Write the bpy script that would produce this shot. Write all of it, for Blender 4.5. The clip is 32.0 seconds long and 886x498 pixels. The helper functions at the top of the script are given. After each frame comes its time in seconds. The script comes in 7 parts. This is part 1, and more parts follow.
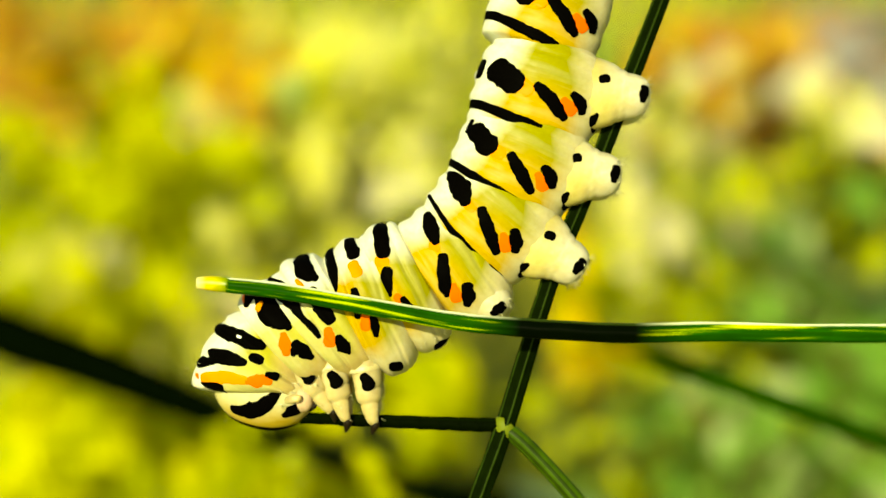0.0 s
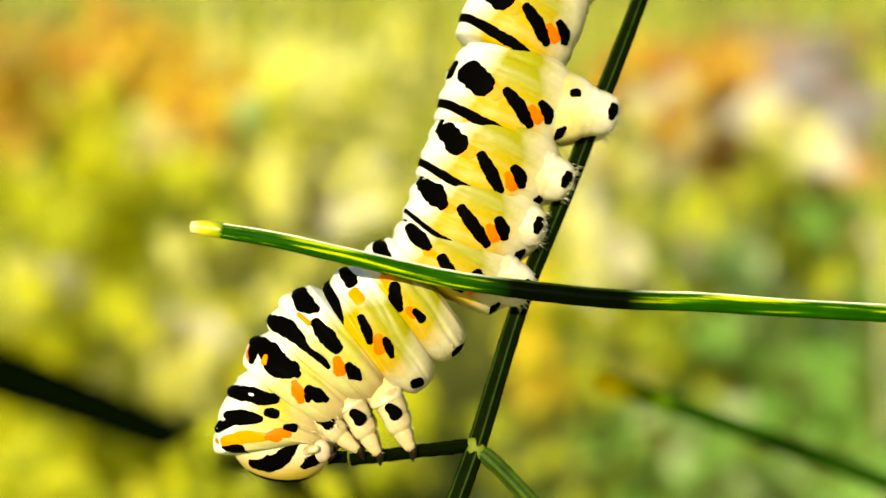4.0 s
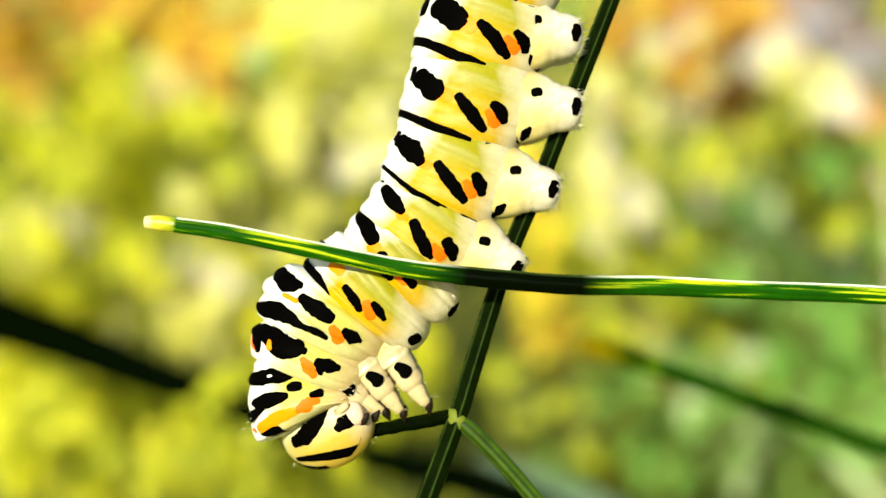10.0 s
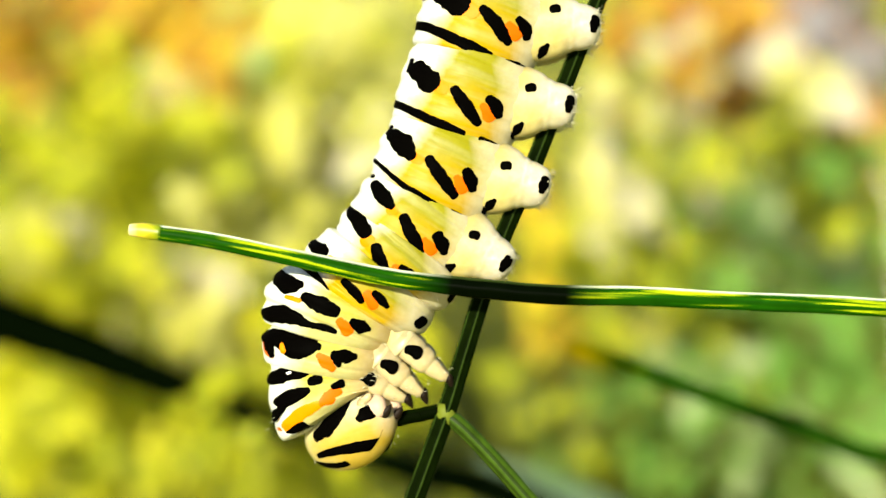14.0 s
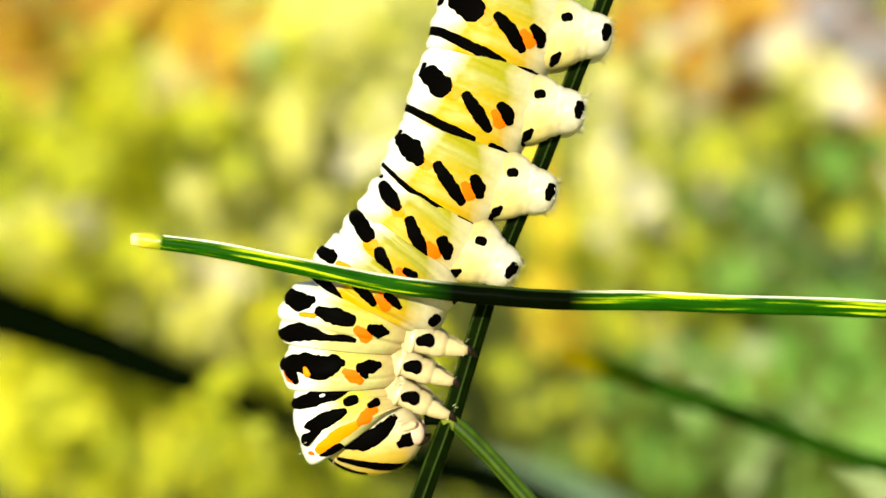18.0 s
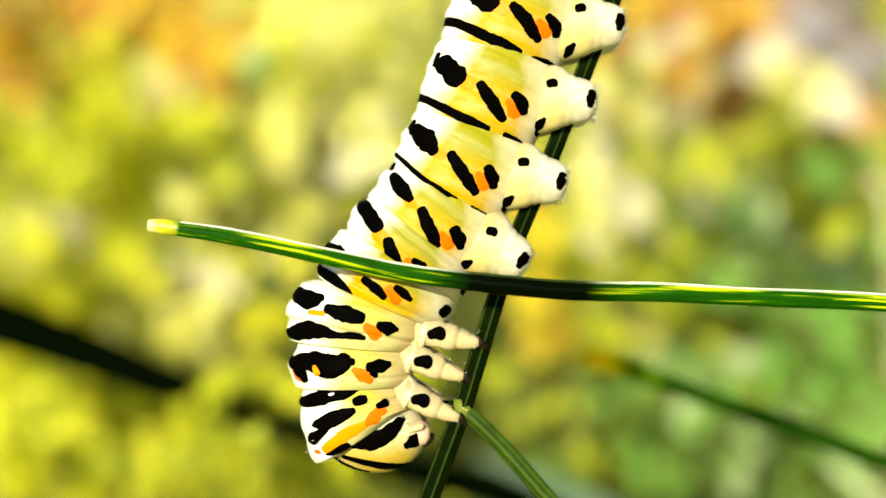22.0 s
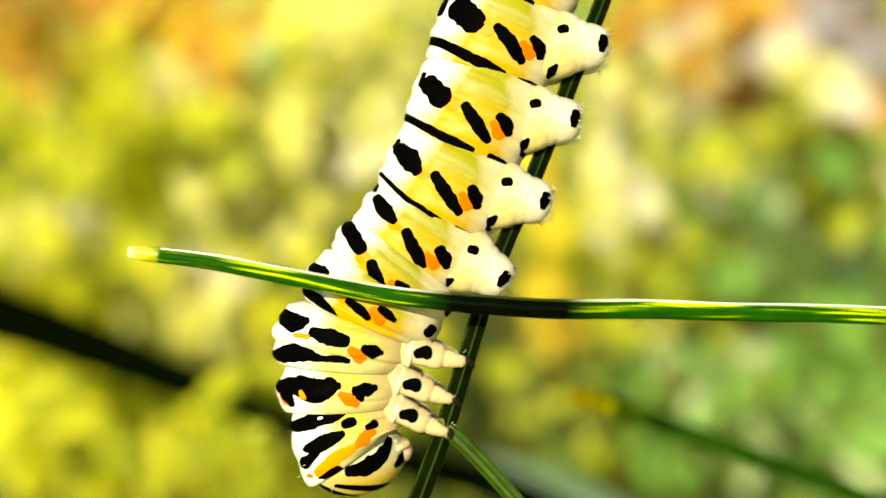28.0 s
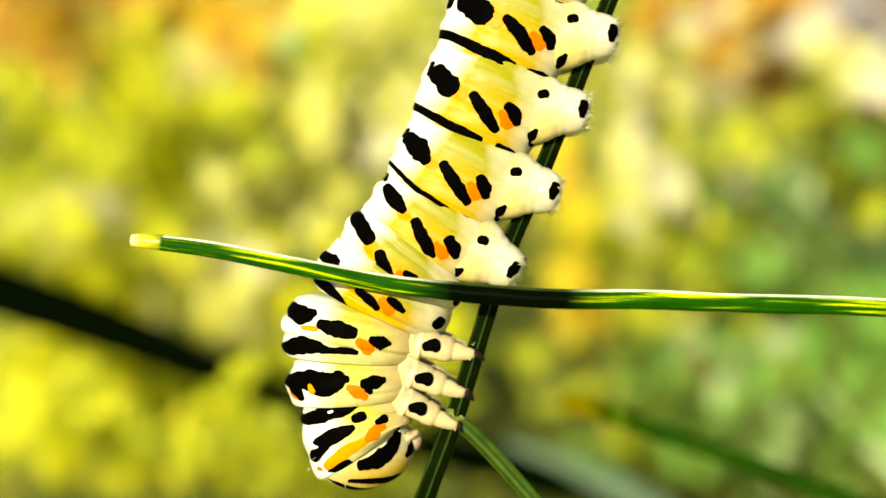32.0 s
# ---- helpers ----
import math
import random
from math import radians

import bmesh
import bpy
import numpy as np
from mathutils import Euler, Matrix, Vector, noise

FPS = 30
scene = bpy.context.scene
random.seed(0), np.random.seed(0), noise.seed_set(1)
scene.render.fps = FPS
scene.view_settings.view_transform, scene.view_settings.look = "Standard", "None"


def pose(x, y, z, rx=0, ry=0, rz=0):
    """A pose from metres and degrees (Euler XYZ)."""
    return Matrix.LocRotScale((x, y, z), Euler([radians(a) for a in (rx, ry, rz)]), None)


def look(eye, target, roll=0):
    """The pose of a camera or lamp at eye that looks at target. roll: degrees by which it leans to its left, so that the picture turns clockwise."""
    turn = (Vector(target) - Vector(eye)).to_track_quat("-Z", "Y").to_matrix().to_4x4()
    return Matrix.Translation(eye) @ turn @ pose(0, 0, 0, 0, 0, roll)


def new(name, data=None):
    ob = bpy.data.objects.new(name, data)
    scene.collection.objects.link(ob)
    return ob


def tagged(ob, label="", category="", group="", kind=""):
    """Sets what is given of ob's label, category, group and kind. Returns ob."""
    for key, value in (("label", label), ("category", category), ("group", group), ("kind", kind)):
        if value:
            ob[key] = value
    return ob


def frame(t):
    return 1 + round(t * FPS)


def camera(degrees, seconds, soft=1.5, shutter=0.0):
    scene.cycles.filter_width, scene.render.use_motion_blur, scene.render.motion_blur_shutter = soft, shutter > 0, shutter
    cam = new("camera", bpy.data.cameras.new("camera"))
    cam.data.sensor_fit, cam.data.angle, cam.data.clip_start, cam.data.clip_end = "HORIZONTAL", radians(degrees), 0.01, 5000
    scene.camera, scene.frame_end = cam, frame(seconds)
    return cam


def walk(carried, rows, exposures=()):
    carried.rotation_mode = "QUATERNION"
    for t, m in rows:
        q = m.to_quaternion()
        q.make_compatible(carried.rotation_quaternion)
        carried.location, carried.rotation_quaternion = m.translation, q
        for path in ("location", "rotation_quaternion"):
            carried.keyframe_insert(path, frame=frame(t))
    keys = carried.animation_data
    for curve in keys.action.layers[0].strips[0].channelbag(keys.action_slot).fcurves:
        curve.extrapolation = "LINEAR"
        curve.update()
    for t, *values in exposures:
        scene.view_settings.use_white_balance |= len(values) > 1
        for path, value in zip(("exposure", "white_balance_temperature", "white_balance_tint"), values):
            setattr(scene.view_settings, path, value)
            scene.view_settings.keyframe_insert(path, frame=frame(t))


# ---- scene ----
# A swallowtail caterpillar on a fennel stem, seen very close. One unit is 1/24 mm.
LENS = 40.0
DIST = 0.09
UNIT = DIST * math.tan(radians(LENS / 2)) / 784
# the stage: x right, y up, z towards the camera, origin on the stem's plane
STAGE = pose(0, 0, 0.45, 67, 0, 0) @ Matrix.Translation((0, 0, -DIST))


def view(x, y, tilt, turn):
    """Camera pose: millimetres beside the rest place, degrees up and to the left."""
    return STAGE @ pose(x / 1000, y / 1000, DIST, tilt, turn, 0)


cam = camera(LENS, 32.0)
cam.data.dof.use_dof = True
cam.data.dof.focus_distance = 0.0865
cam.data.dof.aperture_fstop = 14.5
EXPOSURES = [(0.0, 0.53, 11800, -25), (2.0, 0.58, 10600, -18), (3.5, 0.62, 9000, -7), (5.5, 0.72, 5700, 7), (9.0, 0.82, 6500, 2), (13.0, 0.82, 6900, 1), (25.0, 0.83, 7200, 1), (30.0, 0.83, 7700, -2), (32.0, 0.83, 7700, -2)]
walk(cam, [(0, view(-2.33, -2.64, 2.01, 0.87)), (0.5, view(-1.94, -3.11, 2.15, 0.96)), (1, view(-1.45, -2.89, 2.22, 1.06)), (1.5, view(-2.24, -3.48, 2.73, 0.64)), (2, view(-2.73, -3.53, 3.18, 0.24)), (2.5, view(-3.22, -3.31, 3.18, -0.28)), (3, view(-3.47, -2.79, 3.14, -0.78)), (3.5, view(-3.76, -2.99, 3.26, -1.32)), (5.5, view(-2.73, -2.01, 1.95, -1.06)), (6, view(-3.12, -2.05, 1.77, -1.44)), (6.5, view(-3.05, -1.51, 1.47, -1.39)), (7, view(-2.83, -1.46, 1.23, -1.33)), (7.5, view(-2.24, -1.17, 1.07, -0.91)), (8, view(-1.45, -1.42, 0.96, -0.46)), (8.5, view(-1.67, -1.02, 0.79, -0.55)), (9, view(-1.59, -1.18, 0.67, -0.60)), (9.5, view(-1.61, -0.96, 0.53, -0.58)), (10, view(-0.96, -0.66, 0.38, -0.49)), (10.5, view(-0.96, -0.72, 0.29, -0.45)), (11, view(-0.44, -1.07, 0.24, -0.36)), (11.5, view(-0.21, -0.94, 0.28, -0.34)), (12, view(-0.21, -1.12, 0.35, -0.34)), (12.5, view(0.31, -1.19, 0.51, -0.25)), (13, view(0.24, -1.48, 0.70, -0.22)), (13.5, view(0.14, -1.56, 0.63, -0.28)), (14, view(0.11, -1.26, 0.52, -0.33)), (14.5, view(0.09, -1.22, 0.45, -0.27)), (16.5, view(0.75, -0.15, 0.09, 0.07)), (17, view(0.50, -0.05, 0.07, 0.03)), (17.5, view(0.17, -0.26, 0.08, -0.02)), (18, view(0.29, -0.09, 0.06, -0.02)), (18.5, view(0.33, -0.07, 0.04, -0.03)), (19, view(0.08, -0.12, 0.04, -0.07)), (19.5, view(0.08, 0.13, 0.00, -0.03)), (20, view(0.00, -0.00, 0.00, 0.00)), (20.5, view(0.23, -0.05, -0.01, 0.06)), (21, view(0.30, -0.10, -0.02, 0.11)), (21.5, view(-0.69, -1.30, 0.34, -0.32)), (22, view(-1.76, -1.74, 0.62, -0.75)), (22.5, view(-1.15, -1.69, 0.51, -0.40)), (23, view(-0.38, -1.72, 0.40, -0.04)), (23.5, view(-0.53, -1.54, 0.41, -0.05)), (24, view(0.15, -1.22, 0.41, 0.01)), (24.5, view(0.37, -0.84, 0.37, 0.08)), (25, view(0.30, -0.54, 0.34, 0.11)), (25.5, view(0.61, -0.21, 0.30, 0.11)), (27.5, view(0.68, 0.36, 0.18, -0.02)), (28, view(0.73, 0.51, 0.08, 0.02)), (28.5, view(1.20, 0.65, -0.01, 0.19)), (29, view(0.85, 0.80, -0.10, 0.29)), (29.5, view(1.48, 1.17, -0.22, 0.66)), (30, view(1.45, 1.25, -0.31, 0.96)), (30.5, view(1.37, 0.91, -0.46, 1.04)), (31, view(1.44, 0.88, -0.64, 1.12)), (31.5, view(1.67, 0.73, -0.63, 1.22)), (32, view(2.11, 0.96, -0.65, 1.35))], EXPOSURES)

# ---- light ----
SUN = (STAGE.to_3x3() @ Vector((-0.3, 0.24, 0.92))).normalized()
world = bpy.data.worlds.new("sky")
world.use_nodes = True
scene.world = world
sky = world.node_tree.nodes.new("ShaderNodeTexSky")
sky.sky_type, sky.sun_disc = "NISHITA", False
sky.sun_elevation = math.asin(SUN.z)
sky.sun_rotation = math.atan2(SUN.x, SUN.y)
bg = world.node_tree.nodes["Background"]
bg.inputs["Strength"].default_value = 0.085
world.node_tree.links.new(sky.outputs[0], bg.inputs[0])
sun_lamp = bpy.data.lights.new("sun", "SUN")
sun_lamp.energy, sun_lamp.angle, sun_lamp.color = 5.7, radians(0.6), (1, 0.94, 0.82)
sun = new("sun", sun_lamp)
sun.matrix_world = look(SUN * 5, (0, 0, 0))


# ---- materials ----
def material(name, rough=0.5, **inputs):
    m = bpy.data.materials.new(name)
    m.use_nodes = True
    b = m.node_tree.nodes["Principled BSDF"]
    b.inputs["Roughness"].default_value = rough
    for key, value in inputs.items():
        b.inputs[key.replace("_", " ")].default_value = value
    return m, m.node_tree.nodes, m.node_tree.links, b


def ramp(nodes, links, source, stops):
    n = nodes.new("ShaderNodeValToRGB")
    while len(n.color_ramp.elements) < len(stops):
        n.color_ramp.elements.new(0.5)
    for e, (p, c) in zip(n.color_ramp.elements, stops):
        e.position, e.color = p, (*c, 1)
    links.new(source, n.inputs[0])
    return n.outputs[0]


def noise_node(nodes, links, scale, detail=3, coord="Object"):
    t = nodes.new("ShaderNodeTexCoord")
    n = nodes.new("ShaderNodeTexNoise")
    n.inputs["Scale"].default_value, n.inputs["Detail"].default_value = scale, detail
    links.new(t.outputs[coord], n.inputs["Vector"])
    return n.outputs[0]


def mix(nodes, links, fac, a, b, blend="MIX"):
    n = nodes.new("ShaderNodeMix")
    n.data_type, n.blend_type = "RGBA", blend
    for socket, value in ((n.inputs[0], fac), (n.inputs[6], a), (n.inputs[7], b)):
        if isinstance(value, (int, float)):
            socket.default_value = value
        elif isinstance(value, tuple):
            socket.default_value = (*value, 1)
        else:
            links.new(value, socket)
    return n.outputs[2]


def bump(nodes, links, bsdf, source, strength, distance):
    n = nodes.new("ShaderNodeBump")
    n.inputs["Strength"].default_value, n.inputs["Distance"].default_value = strength, distance
    links.new(source, n.inputs["Height"])
    links.new(n.outputs[0], bsdf.inputs["Normal"])


def skin(name, white, rear, front, belly, edge):
    """Caterpillar skin by place round and along the segment: white back, coloured flank, pale belly."""
    m, nodes, links, b = material(name, 0.45, Subsurface_Weight=0.15, Subsurface_Scale=0.0005, Subsurface_Radius=(1.0, 0.7, 0.25), Specular_IOR_Level=0.12)
    t = nodes.new("ShaderNodeTexCoord")
    lie = nodes.new("ShaderNodeAttribute")
    lie.attribute_name = "lie"

    def wave(size, detail):
        """Noise at a scale of its own along each axis."""
        scaled = nodes.new("ShaderNodeVectorMath")
        scaled.operation = "MULTIPLY"
        scaled.inputs[1].default_value = size
        links.new(t.outputs["Object"], scaled.inputs[0])
        n = nodes.new("ShaderNodeTexNoise")
        n.inputs["Scale"].default_value, n.inputs["Detail"].default_value = 1.0, detail
        links.new(scaled.outputs[0], n.inputs["Vector"])
        return n

    shift = nodes.new("ShaderNodeVectorMath")
    shift.operation = "MULTIPLY_ADD"
    shift.inputs[1].default_value = (0.34, 0.5, 0)
    links.new(wave((420, 700, 420), 3).outputs["Color"], shift.inputs[0])
    links.new(lie.outputs["Vector"], shift.inputs[2])
    xyz = nodes.new("ShaderNodeSeparateXYZ")
    links.new(shift.outputs[0], xyz.inputs[0])

    def sums(value, factor, plus):
        n = nodes.new("ShaderNodeMath")
        n.operation = "MULTIPLY_ADD"
        n.inputs[1].default_value = factor
        links.new(value, n.inputs[0])
        if isinstance(plus, float):
            n.inputs[2].default_value = plus
        else:
            links.new(plus, n.inputs[2])
        return n.outputs[0]

    along = sums(xyz.outputs["Y"], 0.5, 0.375)  # 0 at the head end, 1 at the tail end
    round_body = sums(xyz.outputs["X"], 0.5, 0.415)  # 0 on the back, 1 on the belly
    begin = sums(along, -edge[2], round_body)
    flank = ramp(nodes, links, begin, [(edge[0], (0, 0, 0)), (edge[1], (1, 1, 1))])
    low = ramp(nodes, links, sums(along, 0.12, round_body), [(0.78, (0, 0, 0)), (0.94, (1, 1, 1))])
    colour = ramp(nodes, links, along, [(0.3, front), (0.62, rear)])
    streak = wave((170, 1500, 170), 3)
    pale = ramp(nodes, links, streak.outputs[0], [(0.5, (0, 0, 0)), (0.75, (0.1, 0.1, 0.1))])
    colour = mix(nodes, links, pale, colour, white)
    colour = mix(nodes, links, flank, white, colour)
    colour = mix(nodes, links, low, colour, belly)
    fine = noise_node(nodes, links, 2500, 4)
    colour = mix(nodes, links, 0.2, colour, ramp(nodes, links, fine, [(0.35, (0.7, 0.62, 0.35)), (0.65, (1, 1, 1))]), "MULTIPLY")
    links.new(colour, b.inputs["Base Color"])
    crease = wave((240, 1300, 240), 4)
    bump(nodes, links, b, crease.outputs[0], 0.35, 0.00018)
    return m


def plain(name, colour, rough=0.5, scale=1500, vary=0.35, relief=0.00004, dark=0.45, gloss=0.5):
    m, nodes, links, b = material(name, rough, Specular_IOR_Level=gloss)
    n = noise_node(nodes, links, scale, 4)
    low = tuple(c * dark for c in colour)
    links.new(mix(nodes, links, vary, colour, ramp(nodes, links, n, [(0.3, low), (0.7, colour)])), b.inputs["Base Color"])
    bump(nodes, links, b, n, 0.3, relief)
    return m


def leafy(name, colour, second, scale=60):
    """Leaf material that lets light through, varied from plant to plant and along the leaves."""
    m, nodes, links, b = material(name, 0.5)
    n = noise_node(nodes, links, scale, 3)
    info = nodes.new("ShaderNodeObjectInfo")
    c = mix(nodes, links, ramp(nodes, links, n, [(0.35, (0, 0, 0)), (0.65, (1, 1, 1))]), colour, second)
    c = mix(nodes, links, info.outputs["Random"], c, mix(nodes, links, 0.35, c, second))
    links.new(c, b.inputs["Base Color"])
    tr = nodes.new("ShaderNodeBsdfTranslucent")
    links.new(c, tr.inputs["Color"])
    ms = nodes.new("ShaderNodeMixShader")
    ms.inputs[0].default_value = 0.4
    links.new(b.outputs[0], ms.inputs[1])
    links.new(tr.outputs[0], ms.inputs[2])
    links.new(ms.outputs[0], nodes["Material Output"].inputs["Surface"])
    return m


SKIN = skin("skin_abdomen", (0.6, 0.6, 0.53), (0.235, 0.215, 0.008), (0.38, 0.24, 0.002), (0.5, 0.44, 0.27), (0.08, 0.28, 0.14))
SKIN_FRONT = skin("skin_thorax", (0.6, 0.6, 0.53), (0.36, 0.33, 0.04), (0.42, 0.38, 0.14), (0.46, 0.35, 0.15), (0.2, 0.42, 0.06))
SKIN_HEAD = skin("skin_head", (0.46, 0.42, 0.22), (0.46, 0.43, 0.27), (0.4, 0.27, 0.03), (0.46, 0.36, 0.2), (0.1, 0.5, -0.2))


def limb_skin(name, root, tip):
    """Leg skin: warm at the root, pale at the foot, with fine folds."""
    m, nodes, links, b = material(name, 0.4, Subsurface_Weight=0.3, Subsurface_Scale=0.0008, Subsurface_Radius=(1.0, 0.7, 0.3), Specular_IOR_Level=0.35)
    t = nodes.new("ShaderNodeTexCoord")
    xyz = nodes.new("ShaderNodeSeparateXYZ")
    links.new(t.outputs["Generated"], xyz.inputs[0])
    c = ramp(nodes, links, xyz.outputs["X"], [(0.55, root), (0.86, tip)])
    above = ramp(nodes, links, xyz.outputs["X"], [(0.4, tuple(0.8 * q for q in root)), (0.66, tip)])
    c = mix(nodes, links, ramp(nodes, links, xyz.outputs["Y"], [(0.38, (0, 0, 0)), (0.68, (1, 1, 1))]), c, above)
    fine = noise_node(nodes, links, 1600, 4)
    c = mix(nodes, links, 0.3, c, ramp(nodes, links, fine, [(0.35, (0.6, 0.5, 0.3)), (0.65, (1, 1, 1))]), "MULTIPLY")
    links.new(c, b.inputs["Base Color"])
    bump(nodes, links, b, fine, 0.3, 0.00006)
    return m


SKIN_LEG = limb_skin("skin_leg", (0.45, 0.37, 0.2), (0.48, 0.38, 0.2))
SKIN_HIP = limb_skin("skin_hip", (0.42, 0.36, 0.15), (0.46, 0.4, 0.23))
SKIN_FOOT = limb_skin("skin_proleg", (0.49, 0.41, 0.15), (0.5, 0.46, 0.35))
MARKS = {
    "black": plain("spot_black", (0.001, 0.0008, 0.0006), 0.5, 4000, 0.5, 0.00002, 0.45, 0.003),
    "orange": plain("spot_orange", (0.76, 0.115, 0.003), 0.45, 2500, 0.3, 0.00003, 0.7, 0.08),
    "yellow": plain("spot_yellow", (0.66, 0.2, 0.003), 0.45, 2500, 0.3, 0.00003, 0.75, 0.08),
    "white": plain("spot_white", (0.9, 0.9, 0.86), 0.4, 2500, 0.2, 0.00003, 0.8),
}
BRISTLE = plain("bristle", (0.7, 0.64, 0.44), 0.5, gloss=0.1)
CLAW = plain("claw", (0.012, 0.007, 0.004), 0.5, gloss=0.08)
PINK = plain("mouth_skin", (0.55, 0.38, 0.26), 0.45, gloss=0.15)
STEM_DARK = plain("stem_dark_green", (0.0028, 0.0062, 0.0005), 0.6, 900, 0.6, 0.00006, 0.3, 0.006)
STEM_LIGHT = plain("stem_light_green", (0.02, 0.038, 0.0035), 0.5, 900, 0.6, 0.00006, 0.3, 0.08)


def streaked(name, green, yellow, dark, crossing):
    """A glossy stalk with long yellow streaks, shade painted in where it crosses the stem."""
    m, nodes, links, b = material(name, 0.4, Specular_IOR_Level=0.015)
    t = nodes.new("ShaderNodeAttribute")
    t.attribute_name = "lie"
    scaled = nodes.new("ShaderNodeVectorMath")
    scaled.operation = "MULTIPLY"
    scaled.inputs[1].default_value = (0.28, 1.5, 1.5)
    links.new(t.outputs["Vector"], scaled.inputs[0])
    n = nodes.new("ShaderNodeTexNoise")
    n.inputs["Scale"].default_value, n.inputs["Detail"].default_value = 1.6, 3
    links.new(scaled.outputs[0], n.inputs["Vector"])
    c = ramp(nodes, links, n.outputs[0], [(0.45, green), (0.56, tuple(g * 1.6 for g in green)), (0.64, yellow), (0.75, yellow)])
    # shade near the stem is put into the base colour, soft at both ends
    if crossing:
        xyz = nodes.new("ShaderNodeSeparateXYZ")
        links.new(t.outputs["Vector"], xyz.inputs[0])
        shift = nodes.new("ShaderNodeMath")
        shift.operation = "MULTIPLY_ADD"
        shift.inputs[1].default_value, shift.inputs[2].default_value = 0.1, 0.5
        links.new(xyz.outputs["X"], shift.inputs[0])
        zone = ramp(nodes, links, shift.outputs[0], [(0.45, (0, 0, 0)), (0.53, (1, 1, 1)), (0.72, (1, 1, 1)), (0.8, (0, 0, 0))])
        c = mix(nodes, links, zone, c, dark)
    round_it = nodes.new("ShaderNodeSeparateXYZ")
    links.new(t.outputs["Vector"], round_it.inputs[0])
    # highlight along the stalk's top is painted into the colour, dimmed at the crossing
    top_shine = nodes.new("ShaderNodeMapRange")
    top_shine.inputs["From Min"].default_value, top_shine.inputs["From Max"].default_value = -0.7, -0.86
    links.new(round_it.outputs["Z"], top_shine.inputs["Value"])
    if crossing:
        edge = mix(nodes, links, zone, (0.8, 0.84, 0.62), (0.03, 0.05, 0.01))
        c = mix(nodes, links, top_shine.outputs[0], c, edge)
    fine = noise_node(nodes, links, 900, 4)
    c = mix(nodes, links, 0.4, c, ramp(nodes, links, fine, [(0.35, (0.5, 0.5, 0.4)), (0.65, (1, 1, 1))]), "MULTIPLY")
    links.new(c, b.inputs["Base Color"])
    bump(nodes, links, b, fine, 0.25, 0.00005)
    return m


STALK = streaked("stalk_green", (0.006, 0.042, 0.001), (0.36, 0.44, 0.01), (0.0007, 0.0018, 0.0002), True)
STALK_FAR = streaked("stalk_far", (0.007, 0.028, 0.001), (0.014, 0.04, 0.002), (0.006, 0.02, 0.002), False)
m, nodes, links, b = material("stalk_tip", 0.4, Specular_IOR_Level=0.3)
t = nodes.new("ShaderNodeTexCoord")
xyz = nodes.new("ShaderNodeSeparateXYZ")
links.new(t.outputs["Generated"], xyz.inputs[0])
c = ramp(nodes, links, xyz.outputs["X"], [(0.06, (0.74, 0.62, 0.26)), (0.3, (0.62, 0.46, 0.03)), (0.75, (0.32, 0.34, 0.01)), (1.0, (0.03, 0.1, 0.003))])
fine = noise_node(nodes, links, 1200, 4)
links.new(mix(nodes, links, 0.4, c, ramp(nodes, links, fine, [(0.35, (0.5, 0.5, 0.4)), (0.65, (1, 1, 1))]), "MULTIPLY"), b.inputs["Base Color"])
bump(nodes, links, b, fine, 0.3, 0.00006)
STALK_TIP = m
m, nodes, links, b = material("stalk_far_tip", 0.7, Specular_IOR_Level=0.03)
t = nodes.new("ShaderNodeTexCoord")
xyz = nodes.new("ShaderNodeSeparateXYZ")
links.new(t.outputs["Generated"], xyz.inputs[0])
c = ramp(nodes, links, xyz.outputs["X"], [(0.2, (0.7, 0.48, 0.004)), (0.4, (0.4, 0.36, 0.004)), (0.55, (0.07, 0.13, 0.002)), (0.85, (0.05, 0.1, 0.002)), (1.0, (0.01, 0.04, 0.001))])
fine = noise_node(nodes, links, 700, 4)
links.new(mix(nodes, links, 0.4, c, ramp(nodes, links, fine, [(0.35, (0.5, 0.5, 0.4)), (0.65, (1, 1, 1))]), "MULTIPLY"), b.inputs["Base Color"])
FAR_TIP = m
# bark near black: the branch's shade is put into its colour
BARK = plain("bark_shaded", (0.001, 0.0024, 0.0005), 0.9, 300, 0.6, 0.0001, 0.4, 0.0)
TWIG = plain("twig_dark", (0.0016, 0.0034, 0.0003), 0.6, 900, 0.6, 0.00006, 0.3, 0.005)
STEM_FRESH = plain("stem_fresh_green", (0.04, 0.08, 0.005), 0.5, 900, 0.6, 0.00006, 0.3, 0.08)
NODE = plain("node_pale", (0.12, 0.145, 0.014), 0.55, 900, 0.5, 0.00006, 0.5, 0.1)


# ---- mesh helpers ----
def nods(x, y, lean, turn, nod):
    """Pose of the head, which also nods and turns its face to the side."""
    return pose(1.018 * x * UNIT, 1.018 * y * UNIT, -8 * UNIT, nod, turn, -lean)


def part(name, bm, mats, parent=None, label="", smooth=True):
    """Links a bmesh as one object under a thing or part."""
    me = bpy.data.meshes.new(name)
    bm.to_mesh(me)
    bm.free()
    for m in mats if isinstance(mats, (list, tuple)) else [mats]:
        me.materials.append(m)
    me.polygons.foreach_set("use_smooth", [smooth] * len(me.polygons))
    ob = new(name, me)
    ob.parent = parent
    return tagged(ob, label)


